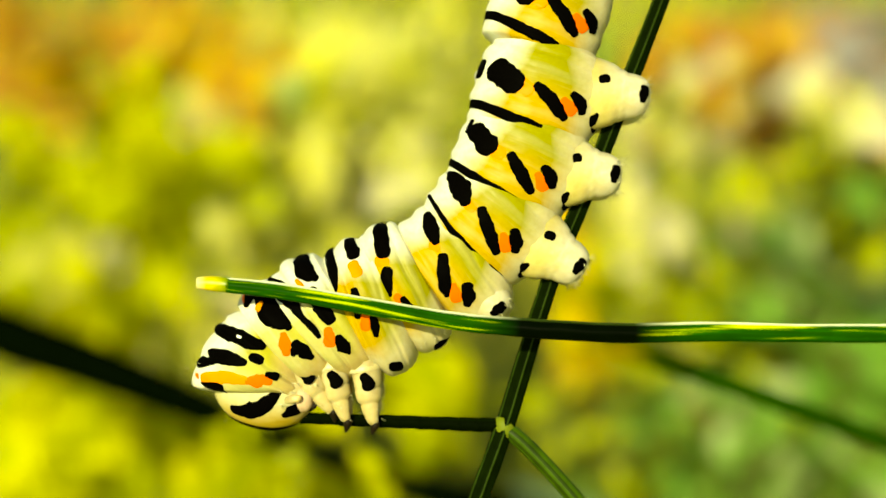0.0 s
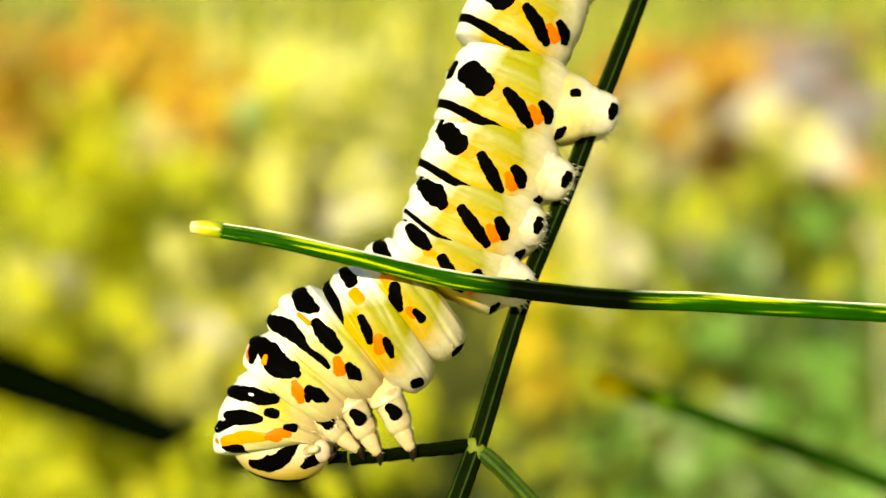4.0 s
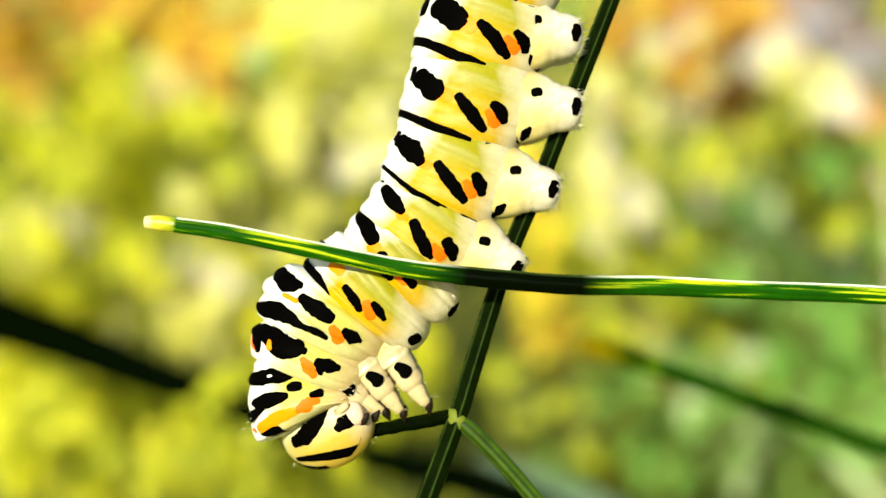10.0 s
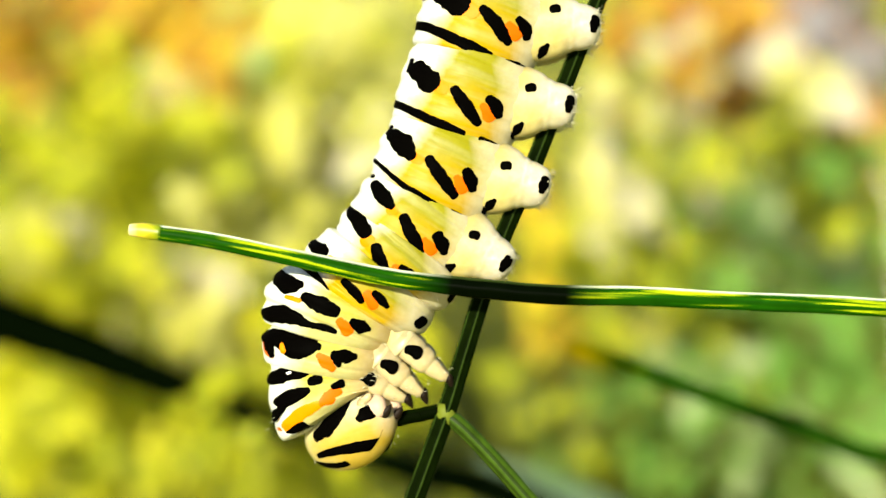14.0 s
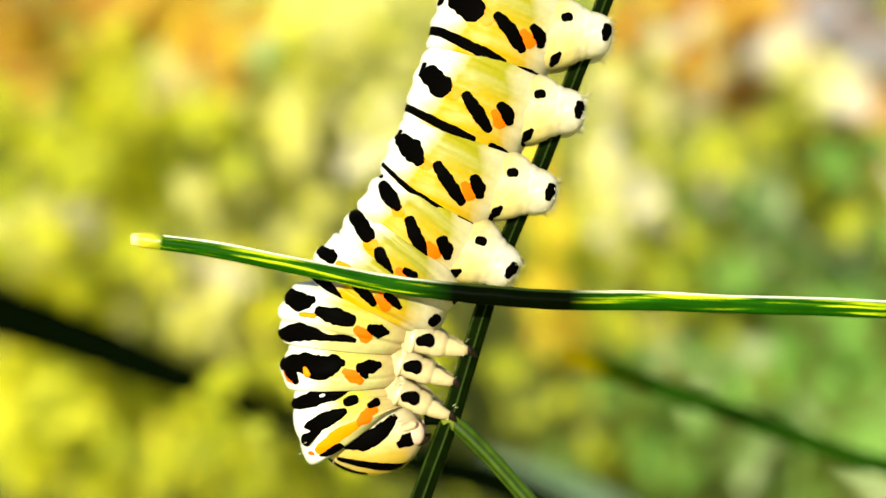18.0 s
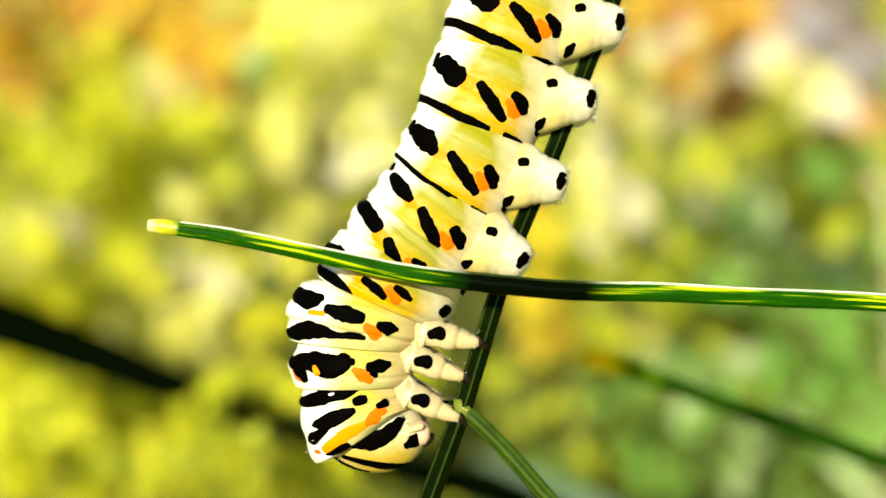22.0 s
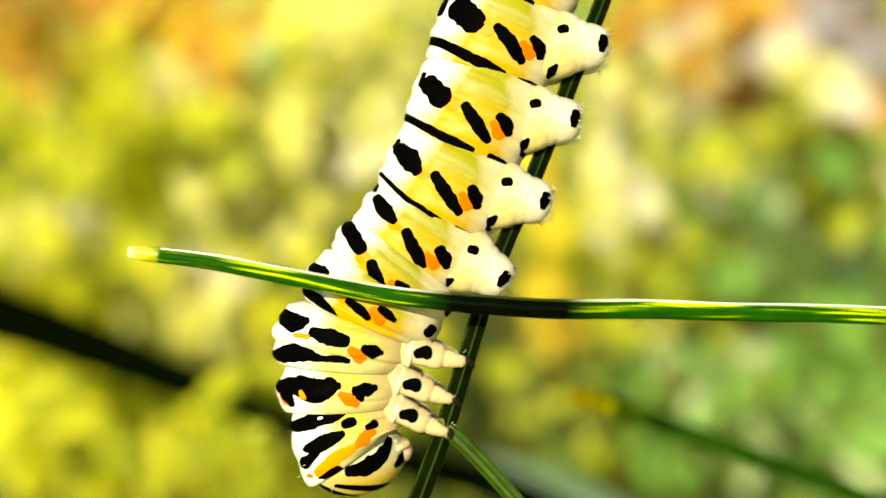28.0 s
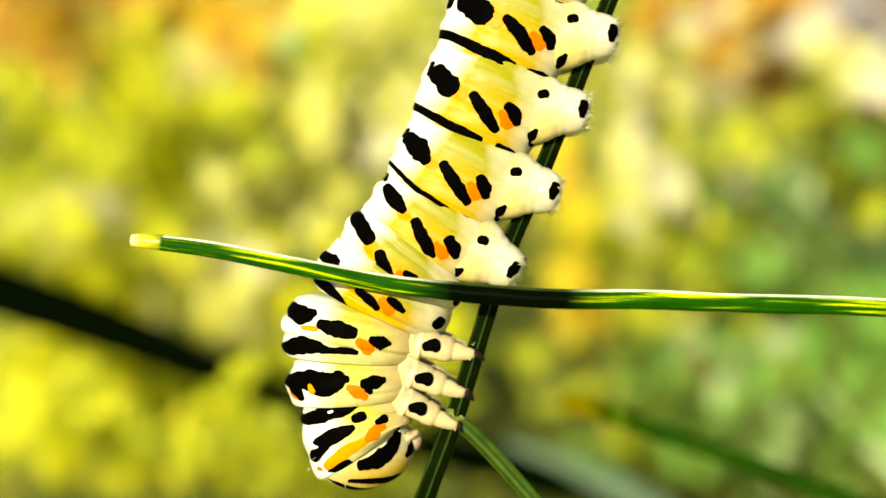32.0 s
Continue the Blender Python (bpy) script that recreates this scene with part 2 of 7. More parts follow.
def loft(bm, rings, caps=True, slot=lambda i, j: 0):
    """Skins rings of equal count, all in units, to a closed skin."""
    rows = [[bm.verts.new(Vector(p) * UNIT) for p in ring] for ring in rings]
    n = len(rows[0])
    for i in range(len(rows) - 1):
        for j in range(n):
            f = bm.faces.new((rows[i][j], rows[i][(j + 1) % n], rows[i + 1][(j + 1) % n], rows[i + 1][j]))
            f.material_index = slot(i, j)
    if caps:
        bm.faces.new(rows[0][::-1])
        bm.faces.new(rows[-1])
    return rows


def tube(points, radii, n=14, ridge=0.0, ridges=6, slot=lambda i, j: 0, steps=6, seed=0):
    """A stalk along points (units) with lengthwise ridges."""
    pts = [Vector(p) for p in points]
    path, rad = [], []
    for i in range(len(pts) - 1):
        p0, p1, p2, p3 = pts[max(i - 1, 0)], pts[i], pts[i + 1], pts[min(i + 2, len(pts) - 1)]
        for s in range(steps):
            t = s / steps
            path.append(0.5 * (2 * p1 + (p2 - p0) * t + (2 * p0 - 5 * p1 + 4 * p2 - p3) * t * t + (3 * p1 - p0 - 3 * p2 + p3) * t ** 3))
            rad.append(radii[i] * (1 - t) + radii[i + 1] * t)
    path.append(pts[-1])
    rad.append(radii[-1])
    bm = bmesh.new()
    lie = bm.verts.layers.float_vector.new("lie")
    rings = []
    side = Vector((0, 0, 1))
    for i, p in enumerate(path):
        d = (path[min(i + 1, len(path) - 1)] - path[max(i - 1, 0)]).normalized()
        a = (side - d * side.dot(d)).normalized()
        b = d.cross(a)
        ring = []
        for j in range(n):
            w = 2 * math.pi * j / n
            r = rad[i] * (1 + ridge * math.cos(ridges * w) + 0.05 * noise.noise((i * 0.35 + seed, j * 0.2, seed)))
            ring.append(p + (a * math.cos(w) + b * math.sin(w)) * r)
        rings.append(ring)
    rows = loft(bm, rings, slot=slot)
    for i, row in enumerate(rows):
        for j, v in enumerate(row):
            v[lie] = (path[i].x / 100, math.cos(2 * math.pi * j / n), math.sin(2 * math.pi * j / n))
    return bm


def thing(name, label, category, group=""):
    ob = new(name)
    ob.matrix_world = STAGE
    return tagged(ob, label, category, group)


def on_stage(x, y, lean=0.0):
    return STAGE @ pose(x * UNIT, y * UNIT, 0, 0, 0, -lean)


def at(x, y, lean=0.0, turn=0.0, side=1, nod=0.0):
    """Pose on the stage: units, degrees of lean to the right, turn about the own axis, near or far side."""
    return pose(x * UNIT, y * UNIT, 0, nod, turn * side, -lean)


# ---- the caterpillar ----
# name: half width, half length
SIZES = {"A8": (100, 66), "A7": (106, 70), "A6": (111, 70), "A5": (112, 68), "A4": (111, 64), "A3": (110, 48), "A2": (118, 36),
         "A1": (122, 43), "T3": (122, 45), "T2": (110, 38), "T1": (98, 54)}
WEDGE = {"T1": (0.35, 1.05), "T3": (0.18, 0.18), "A1": (0.1, 0.1)}  # how much longer the back is than the belly, behind and before
DEPTH = 0.86
caterpillar = thing("caterpillar", "white and yellow caterpillar with black bars and orange spots", "caterpillar")


def reach(name):
    """How far the lip of a segment's head end laps over its neighbour."""
    return 1.25 if name in ("A3", "A4", "A5", "A6", "A7", "A8") else 1.1 if name == "A2" else 0.85 if name == "T1" else 1.0


def squash(name, u, v):
    """How long a segment is at a place between back and belly, against its middle."""
    return max(0.2, 1 - WEDGE.get(name, (0, 0))[v < 0] * u / SIZES[name][0])


def profile(v, h, name=""):
    """Share of the full width: the head end is a rounded lip, the tail end tucks under its neighbour."""
    a = abs(v / h)
    if v > 0:
        tuck = 0.17 if name[:1] == "T" else 0.12
        return 1 - tuck * a ** 2.2 if a <= 1 else max(0.2, 1 - tuck - 0.8 * (a - 1))
    a /= reach(name)
    lip = 0.2 if name == "T1" else 0.13 if name in ("T2", "T3", "A1", "A2") else 0.07
    return 1 - lip * a ** 3 if a <= 1 else max(0.2, 1 - lip - 1.6 * (a - 1) - 14 * (a - 1) ** 2)


# folds across a segment: place along it, depth
CREASES = {"T3": ((-17, 0.06), (36, 0.03)), "T2": ((24, 0.05), (-14, 0.03)), "T1": ((30, 0.06),), "A1": ((-28, 0.045), (24, 0.03)), "A2": ((16, 0.04), (-30, 0.03)), "A3": ((30, 0.03),),
           "A4": ((46, 0.02),), "A5": ((48, 0.02),), "A6": ((50, 0.02),), "A7": ((50, 0.02),), "A8": ((50, 0.02),)}


def fold(name, r, v, c):
    """Uneven swelling of the skin; c is the cosine round the body, -1 on the back."""
    z = max(0.0, 1 - c * c) ** 0.5
    swell = 1 + 0.016 * max(0.0, -c) * math.cos(v * 0.16) + 0.003 * math.sin(v * 0.35 + 2 * c) + 0.009 * math.sin(v * 0.15 + 1.5 * c + r) + 0.012 * noise.noise((c * 1.5, v * 0.03, z * 1.5 + r)) + 0.012 * noise.noise((c * 4, v * 0.06, r))
    for place, depth in CREASES.get(name, ()):
        bend = place - 7 * c - 8 * noise.noise((c * 1.3, place, r))
        swell -= depth * (0.55 + 0.6 * noise.noise((c * 2, r, place)) + 0.3 * z) * math.exp(-((v - bend) / 4.5) ** 2)
    return swell


def hump(name, w, v):
    """Extra width where a segment swells out into its prolegs; w is the angle from the belly."""
    size = {"A1": 13, "A2": 13, "A3": 30, "A4": 30, "A5": 30, "A6": 30}.get(name, 0)
    return size * math.exp(-(w / 0.8) ** 2 - ((v - 4) / 50) ** 2)


def lift(name, u, v):
    """Height of the skin towards the viewer at a place on a segment."""
    if name == "head":
        return 64 * max(0.02, 1 - (u / 94) ** 2 - (v / 72) ** 2) ** 0.5
    r, h = SIZES[name]
    q = r * profile(v / squash(name, u, v), h, name)
    k = q
    for _ in range(8 if u > 0 else 2):
        c = max(-1.0, min(1.0, u / k))
        bare = q * fold(name, r, v, c)
        k = bare + 0.5 * (hump(name, math.acos(c), v) + max(0.0, k - bare))
    return DEPTH * k * max(0.0, 1 - (u / k) ** 2) ** 0.5


def segment_mesh(name):
    r, h = SIZES[name]
    bm = bmesh.new()
    rings = []
    n = 128
    back, lip = h * 1.2, h * 1.17 * reach(name)
    places = []
    for i in range(81):
        v = -lip + (back + lip) * i / 80
        q = r * profile(v, h, name)
        ring = []
        for j in range(n):
            w = 2 * math.pi * j / n
            k = q * fold(name, r, v, math.cos(w)) + hump(name, min(w, 2 * math.pi - w), v)
            ring.append((k * math.cos(w), v * squash(name, q * math.cos(w), v), -k * DEPTH * math.sin(w)))
        rings.append(ring)
        places.append(v / h)
    lay = bm.verts.layers.float_vector.new("lie")
    for a, row in zip(places, loft(bm, rings)):
        for j, vert in enumerate(row):
            vert[lay] = (math.cos(2 * math.pi * j / n), a, 0)
    return bm


def blob(name, nodes, side, surface=lift, grow=0.8):
    """A pigment patch that lies on the skin: a stroke of changing width with rounded, uneven edges."""
    bm = bmesh.new()
    pts = [Vector(p[:2]) for p in nodes]
    seed = pts[0].x * 0.37 + pts[0].y * 0.11
    line = []
    for i in range(len(pts) - 1):
        p0, p1, p2, p3 = pts[max(i - 1, 0)], pts[i], pts[i + 1], pts[min(i + 2, len(pts) - 1)]
        for k in range(8):
            t = k / 8
            line.append((0.5 * (2 * p1 + (p2 - p0) * t + (2 * p0 - 5 * p1 + 4 * p2 - p3) * t * t + (3 * p1 - p0 - 3 * p2 + p3) * t ** 3), nodes[i][2] * (1 - t) + nodes[i + 1][2] * t))
    line.append((pts[-1], nodes[-1][2]))
    first, last = (line[1][0] - line[0][0]).normalized(), (line[-1][0] - line[-2][0]).normalized()
    caps = [math.sin(k / 4 * math.pi / 2) for k in range(1, 5)]
    rim = lambda q: max(0.0, 1 - q ** 2.6) ** (1 / 2.6)
    line = [(line[0][0] - first * line[0][1] * q, line[0][1] * rim(q)) for q in caps[::-1]] + line + [(line[-1][0] + last * line[-1][1] * q, line[-1][1] * rim(q)) for q in caps]
    rows, nb = [], 12
    for i, (p, w) in enumerate(line):
        d = (line[min(i + 1, len(line) - 1)][0] - line[max(i - 1, 0)][0]).normalized()
        e = Vector((-d.y, d.x))
        row = []
        for k in range(nb + 1):
            c = k / nb * 2 - 1
            edge = 1 + 0.22 * noise.noise((p.x * 0.09 + seed, p.y * 0.09, 2 * (c > 0))) + 0.1 * noise.noise((p.x * 0.3, p.y * 0.3 + seed, 5 + 2 * (c > 0)))
            q = p + e * c * w * edge
            if name in SIZES and surface is lift:
                far = 0.985 * SIZES[name][0] * profile(q.y / squash(name, q.x, q.y), SIZES[name][1], name)
                q.x = max(-far, min(far + 0.8 * hump(name, 0, q.y), q.x))
            if name == "head":
                q = q / max(1.0, 1.04 * math.hypot(q.x / 94, q.y / 72))
            z = surface(name, q.x, q.y)
            out = Vector((q.x, 0, z * 1.3)).normalized() if surface is lift else Vector((0, 0, 1))
            top = Vector((q.x, q.y, z)) + out * (grow * (1 - c ** 4) * min(1.0, w / 5) + 0.85)
            row.append(bm.verts.new(Vector((top.x, top.y, top.z * side)) * UNIT))
        rows.append(row)
    for i in range(len(rows) - 1):
        for k in range(nb):
            q = (rows[i][k], rows[i + 1][k], rows[i + 1][k + 1], rows[i][k + 1])
            bm.faces.new(q[::-1] if side > 0 else q)
    bmesh.ops.remove_doubles(bm, verts=bm.verts, dist=0.02 * UNIT)
    return bm


body = {}
for name in SIZES:
    body[name] = part("body_segment", segment_mesh(name), SKIN if name[0] == "A" else SKIN_FRONT, caterpillar)
bm = bmesh.new()
rings = []
for i in range(12):
    a = i / 11
    q = 96 * math.cos(a * 1.5) ** 0.7
    rings.append([(q * math.cos(w) + a * 20, -60 + a * 150, -q * 0.9 * math.sin(w)) for w in (2 * math.pi * j / 36 for j in range(36))])
lay = bm.verts.layers.float_vector.new("lie")
for i, row in enumerate(loft(bm, rings)):
    for j, vert in enumerate(row):
        vert[lay] = (math.cos(2 * math.pi * j / 36), i / 6 - 1, 0)
body["tail"] = part("tail_segment", bm, SKIN, caterpillar)
bm = bmesh.new()
rings = []
for i in range(21):
    a = -math.pi / 2 + math.pi * (i + 0.15) / 20.3
    x, c = math.sin(a), math.cos(a)
    rings.append([(94 * x, 72 * c * math.cos(w), 64 * c * math.sin(w)) for w in (2 * math.pi * j / 36 for j in range(36))])
lay = bm.verts.layers.float_vector.new("lie")
for i, row in enumerate(loft(bm, rings)):
    for j, vert in enumerate(row):
        vert[lay] = (i / 10 - 1, math.cos(2 * math.pi * j / 36), 0)
body["head"] = part("head", bm, SKIN_HEAD, caterpillar, "cream head capsule with black stripes")


def mark(name, colour, *nodes):
    """One spot or bar on both sides of a segment, as nodes of place and half width; the rear segments repeat the sixth one's."""
    for host in ((name, "A7", "A8") if name == "A6" else (name,)):
        for side in (1, -1):
            dot = colour in ("white", "yellow") and nodes[0][2] < 5
            wide = 1.05 if colour == "orange" else 1.2
            proud = 2.5 if host == "T1" and nodes[0][1] > 28 else 0
            part("black_spot" if colour == "black" else colour + "_spot", blob(host, [(u, v, wide * w) for u, v, w in nodes], side, grow=proud + (2.4 if dot else 0.9 if colour == "black" else 0.2)), MARKS[colour], body[host])


mark("T1", "black", (-76, -34, 9), (-56, -11, 12.5), (-29, 1, 10.5), (-2, 9, 5))
mark("T1", "black", (-84, 29, 9), (-45, 38, 11), (-14, 42, 10.5), (6, 47, 7))
mark("T1", "white", (-36, 40, 3.2), (-31, 41, 3.2))
mark("T1", "black", (7, 24, 6.5), (17, 26, 7))
mark("T1", "black", (44, 12, 5), (53, 14, 6))
mark("T1", "orange", (47, 2, 7.5), (33, -7, 11.5), (20, -15, 5.5))
mark("T1", "yellow", (13, -17, 6.5), (-21, -32, 9.5), (-52, -53, 8.5))
mark("T1", "black", (-51, -66, 5.5), (-21, -55, 8.5))
mark("T1", "orange", (-72, -60, 5.5), (-66, -71, 5))
mark("T2", "black", (-97, 7, 9), (-64, 11, 14), (-35, 4, 17), (-6, 10, 13), (5, 11, 5.5))
mark("T2", "black", (-84, -7, 11), (-77, -19, 6))
mark("T2", "yellow", (-57, 1, 4), (-54, -7, 5))
mark("T2", "orange", (-98, -4, 2.5), (-91, -19, 3), (-74, -24, 2))
mark("T2", "black", (37, 1, 7), (53, 2, 11), (65, 4, 5.5))
mark("T2", "black", (43, -9, 7), (45, -14, 3.5))
mark("T2", "orange", (11, -4, 5.5), (24, -13, 10.5), (34, -21, 6.5))
mark("T3", "black", (-110, 31, 10), (-83, 26, 15), (-61, 33, 5.5))
mark("T3", "black", (-44, 16, 7.5), (-18, 13, 12.5), (8, 11, 9.5))
mark("T3", "black", (-113, -43, 10), (-75, -26, 14), (-48, -23, 9), (-22, -25, 4.5), (2, -21, 5.5), (21, -22, 3.5))
mark("T3", "black", (46, 2, 6), (61, -1, 10.5), (73, -1, 3.5))
mark("T3", "orange", (25, -4, 7.5), (39, -13, 10.5))
mark("T3", "yellow", (-76, 6, 3), (-53, 8, 3.5))
mark("A1", "black", (-145, -29, 5.5), (-112, -33, 7.5), (-69, -37, 8), (-42, -46, 4))
mark("A1", "black", (-29, -13, 5.5), (-7, -17, 8), (10, -24, 5.5))
mark("A1", "black", (25, -2, 5), (40, -5, 7), (52, -9, 4))
mark("A1", "orange", (17, -11, 9.5), (32, -20, 8))
mark("A1", "black", (-124, 9, 6), (-92, 9, 10.5))
mark("A1", "black", (115, -7, 7), (117, 0, 7.5))
mark("A1", "yellow", (-68, 2, 9), (-59, 3, 9))
mark("A2", "black", (-102, 10, 10.5), (-65, -2, 11.5))
mark("A2", "yellow", (-52, -15, 7.5), (-46, -6, 5.5))
mark("A2", "black", (-29, -12, 8), (-13, -23, 10), (4, -28, 5.5))
mark("A2", "orange", (16, -17, 6), (26, -15, 7.5))
mark("A2", "black", (25, -10, 5), (39, -9, 7))
mark("A2", "black", (-120, 15, 5), (-118, 25, 4.5))
mark("A2", "black", (127, 2, 7.5), (129, 15, 10.5))
mark("A3", "black", (-12, -16, 7.5), (7, -29, 9.5), (29, -42, 9.5), (41, -47, 4))
mark("A3", "black", (53, -12, 8.5), (65, -19, 10.5), (73, -27, 6))
mark("A3", "orange", (37, -29, 5.5), (52, -36, 11))
mark("A3", "black", (-86, 7, 7.5), (-61, -4, 12.5), (-44, -9, 6.5))
mark("A3", "yellow", (-39, -15, 7.5), (-33, -14, 5.5))
mark("A3", "black", (-101, 19, 4), (-102, 28, 3))
mark("A4", "black", (-15, -13, 7.5), (4, -26, 9.5), (25, -40, 9), (43, -51, 7))
mark("A4", "black", (51, -8, 7), (61, -18, 11.5), (68, -28, 7))
mark("A4", "orange", (39, -24, 6), (52, -33, 11.5))
mark("A4", "black", (-89, 6, 10.5), (-67, -4, 17), (-50, -15, 9))
mark("A4", "yellow", (-40, -18, 7), (-33, -18, 7))
mark("A4", "black", (-106, -44, 3), (-52, -65, 4), (-15, -74, 5.5), (19, -78, 4))
mark("A4", "black", (51, -78, 2.5), (76, -80, 3))
mark("A4", "black", (-100, 20, 3.5), (-103, 7, 2.5))
mark("A5", "black", (-11, -18, 7), (5, -31, 9.5), (26, -47, 9.5), (40, -57, 6.5))
mark("A5", "black", (50, -15, 7), (62, -21, 11.5), (70, -32, 7))
mark("A5", "orange", (43, -29, 6), (56, -39, 11.5))
mark("A5", "black", (-82, 1, 13.5), (-59, -15, 16.5))
mark("A5", "yellow", (-41, -20, 9.5), (-33, -21, 9.5))
mark("A5", "black", (-108, -62, 5.5), (-54, -74, 6), (-13, -80, 6.5), (22, -82, 4.5))
mark("A5", "black", (57, -83, 5.5), (75, -85, 6.5), (89, -84, 2.5))
mark("A5", "black", (-99, 16, 4), (-99, -4, 3))
mark("A6", "black", (-1, -12, 7), (21, -24, 10), (41, -38, 10), (53, -48, 6.5))
mark("A6", "black", (63, -8, 6.5), (75, -16, 10.5), (81, -27, 7))
mark("A6", "orange", (49, -23, 7), (62, -31, 11.5))
mark("A6", "yellow", (-28, -16, 11.5), (-18, -20, 10.5))
mark("A6", "black", (-71, 1, 17.5), (-46, -13, 17.5))
mark("A6", "black", (-106, -59, 6), (-34, -73, 7.5), (0, -77, 8), (30, -81, 6))
mark("A6", "black", (60, -82, 4.5), (79, -81, 7.5), (94, -77, 4))
mark("A3", "black", (110, -37, 3), (107, -48, 6), (106, -56, 3))
mark("A4", "black", (111, -37, 3), (106, -48, 7), (103, -57, 4))
mark("A5", "black", (113, -31, 3.5), (109, -46, 7), (107, -56, 4))
mark("A6", "black", (122, -29, 4), (117, -39, 7.5), (112, -47, 4))
mark("A6", "black", (-106, 13, 7), (-106, -9, 5))
mark("head", "black", (46, 33, 6.5), (30, 14, 11), (2, -3, 14), (-29, -9, 8.5))
mark("head", "black", (83, 1, 8.5), (69, -6, 10.5), (61, -10, 6))
mark("head", "black", (88, -45, 4.5), (63, -54, 6.5), (16, -49, 6.5), (-48, -38, 3.5))
mark("head", "black", (-89, -33, 3.5), (-36, -60, 4), (-5, -66, 3))
mark("head", "black", (68, -57, 3), (58, -65, 4.5), (41, -68, 3))


def bristles(count, origin, spread, length, seed, aim=(1, 0, 0)):
    """Fine hairs round a place."""
    rnd = random.Random(seed)
    bm = bmesh.new()
    for _ in range(count):
        p = Vector(origin) + Vector((rnd.uniform(-1, 1) * spread[0], rnd.uniform(-1, 1) * spread[1], rnd.uniform(-1, 1) * spread[2]))
        d = (Vector(aim) + Vector([rnd.uniform(-0.6, 0.6) for _ in range(3)])).normalized() * length * rnd.uniform(0.6, 1.2)
        s = d.orthogonal().normalized() * 0.75
        u = d.cross(s).normalized() * 0.75
        base = [bm.verts.new((p + s * math.cos(k * 2.094) + u * math.sin(k * 2.094)) * UNIT) for k in range(3)]
        tip = bm.verts.new((p + d) * UNIT)
        for k in range(3):
            bm.faces.new((base[k], base[(k + 1) % 3], tip))
    return bm


for name, u, v in (("T3", 112, -10), ("T2", 104, -8), ("T1", 84, 0), ("A2", 108, 0), ("A1", 112, -6)):
    part("bristles", bristles(40, (u - 6, v, 20), (8, 26, 40), 13, len(name) + u, (1, 0, 0.2)), BRISTLE, body[name])
part("bristles", bristles(50, (-80, -30, 20), (8, 30, 40), 9, 77, (-1, -0.3, 0.2)), BRISTLE, body["T1"])

# prolegs: the foot's spot is the origin, x points away from the body
PROLEG = [(-150, 66, 56, 8), (-115, 67, 52, 18), (-95, 66, 49, 23), (-80, 64, 47, 26), (-68, 61, 46, 28), (-52, 55, 44, 30), (-44, 51, 43, 31), (-40, 47, 41.5, 31), (-36, 46, 41, 32), (-31, 44.5, 40, 33), (-27, 41.5, 38, 34),
          (-23, 41, 38, 35), (-16, 40, 37, 36), (-6, 37.5, 35, 37), (2, 34, 32, 37), (8, 29, 27, 37), (12, 22, 20, 37), (15, 14, 12, 37), (16, 6, 5, 37)]


def foot_lift(name, u, v):
    for (x0, r0, d0, z0), (x1, r1, d1, z1) in zip(PROLEG, PROLEG[1:]):
        if x0 <= u <= x1:
            t = (u - x0) / (x1 - x0)
            r, d = r0 + (r1 - r0) * t, d0 + (d1 - d0) * t
            return z0 + (z1 - z0) * t + d * max(0.0, 1 - (v / r) ** 2) ** 0.5
    return 40


ROOT_SPOTS = (((-72, 20, 7.5), (-67, 21, 8)), ((-76, -43, 4.5), (-82, -52, 8), (-86, -58, 4.5)))
proleg = {}
for name in ("A6", "A5", "A4", "A3"):
    for side in (1, -1):
        bm = bmesh.new()
        loft(bm, [[(x, r * math.cos(w) + 1.5 * noise.noise((x * 0.05, math.cos(w) * 2, len(name) + side)), (z + d * math.sin(w)) * side) for w in (side * 2 * math.pi * j / 30 for j in range(30))] for x, r, d, z in PROLEG])
        p = proleg[name, side] = part("proleg", bm, SKIN_FOOT, caterpillar, "fleshy white proleg gripping the stem")
        for nodes in ROOT_SPOTS:
            part("black_spot", blob(name, nodes, side, foot_lift), MARKS["black"], p)
        part("black_spot", blob(name, ((0, -8, 6), (1, 2, 10), (2, 10, 8)), side, foot_lift), MARKS["black"], p)
        part("bristles", bristles(110, (4, 0, 36 * side), (9, 32, 30), 17, int(name[1]) * 2 + side), BRISTLE, p)
        part("hooks", bristles(16, (10, 22, 12 * side), (5, 5, 8), 9, int(name[1]) + 40, (0.6, 0.6, 0)), CLAW, p)

# true legs: the spot on the hip is the origin, x points to the claw
LEG = [(-34, 0, 26, 33), (-16, 0, 25.5, 35), (-2, 0, 25, 36), (8, 0, 24.5, 36), (12, -1, 22.5, 36), (14, -1, 22.3, 36), (17, -1, 24, 35), (30, -1, 22.5, 34), (36, -2, 20, 33), (39, -2, 16, 32), (41, -2, 15.6, 32),
       (44, -2, 16.4, 31), (58, -2, 14, 28), (61, -2, 12, 28), (64, -2, 12.2, 27), (75, -1, 8.5, 23), (80, 0, 6, 20)]
HIP = [(-78, 2, 42, -8), (-52, 1, 38, 10), (-36, -1, 34, 23), (-26, -2, 31.5, 29), (-19, -3, 30, 33), (-15, -3, 27.5, 34), (-14, -2, 23, 35)]


def hip_lift(name, u, v):
    return 36 + 21 * max(0.0, 1 - (v / 26) ** 2) ** 0.5


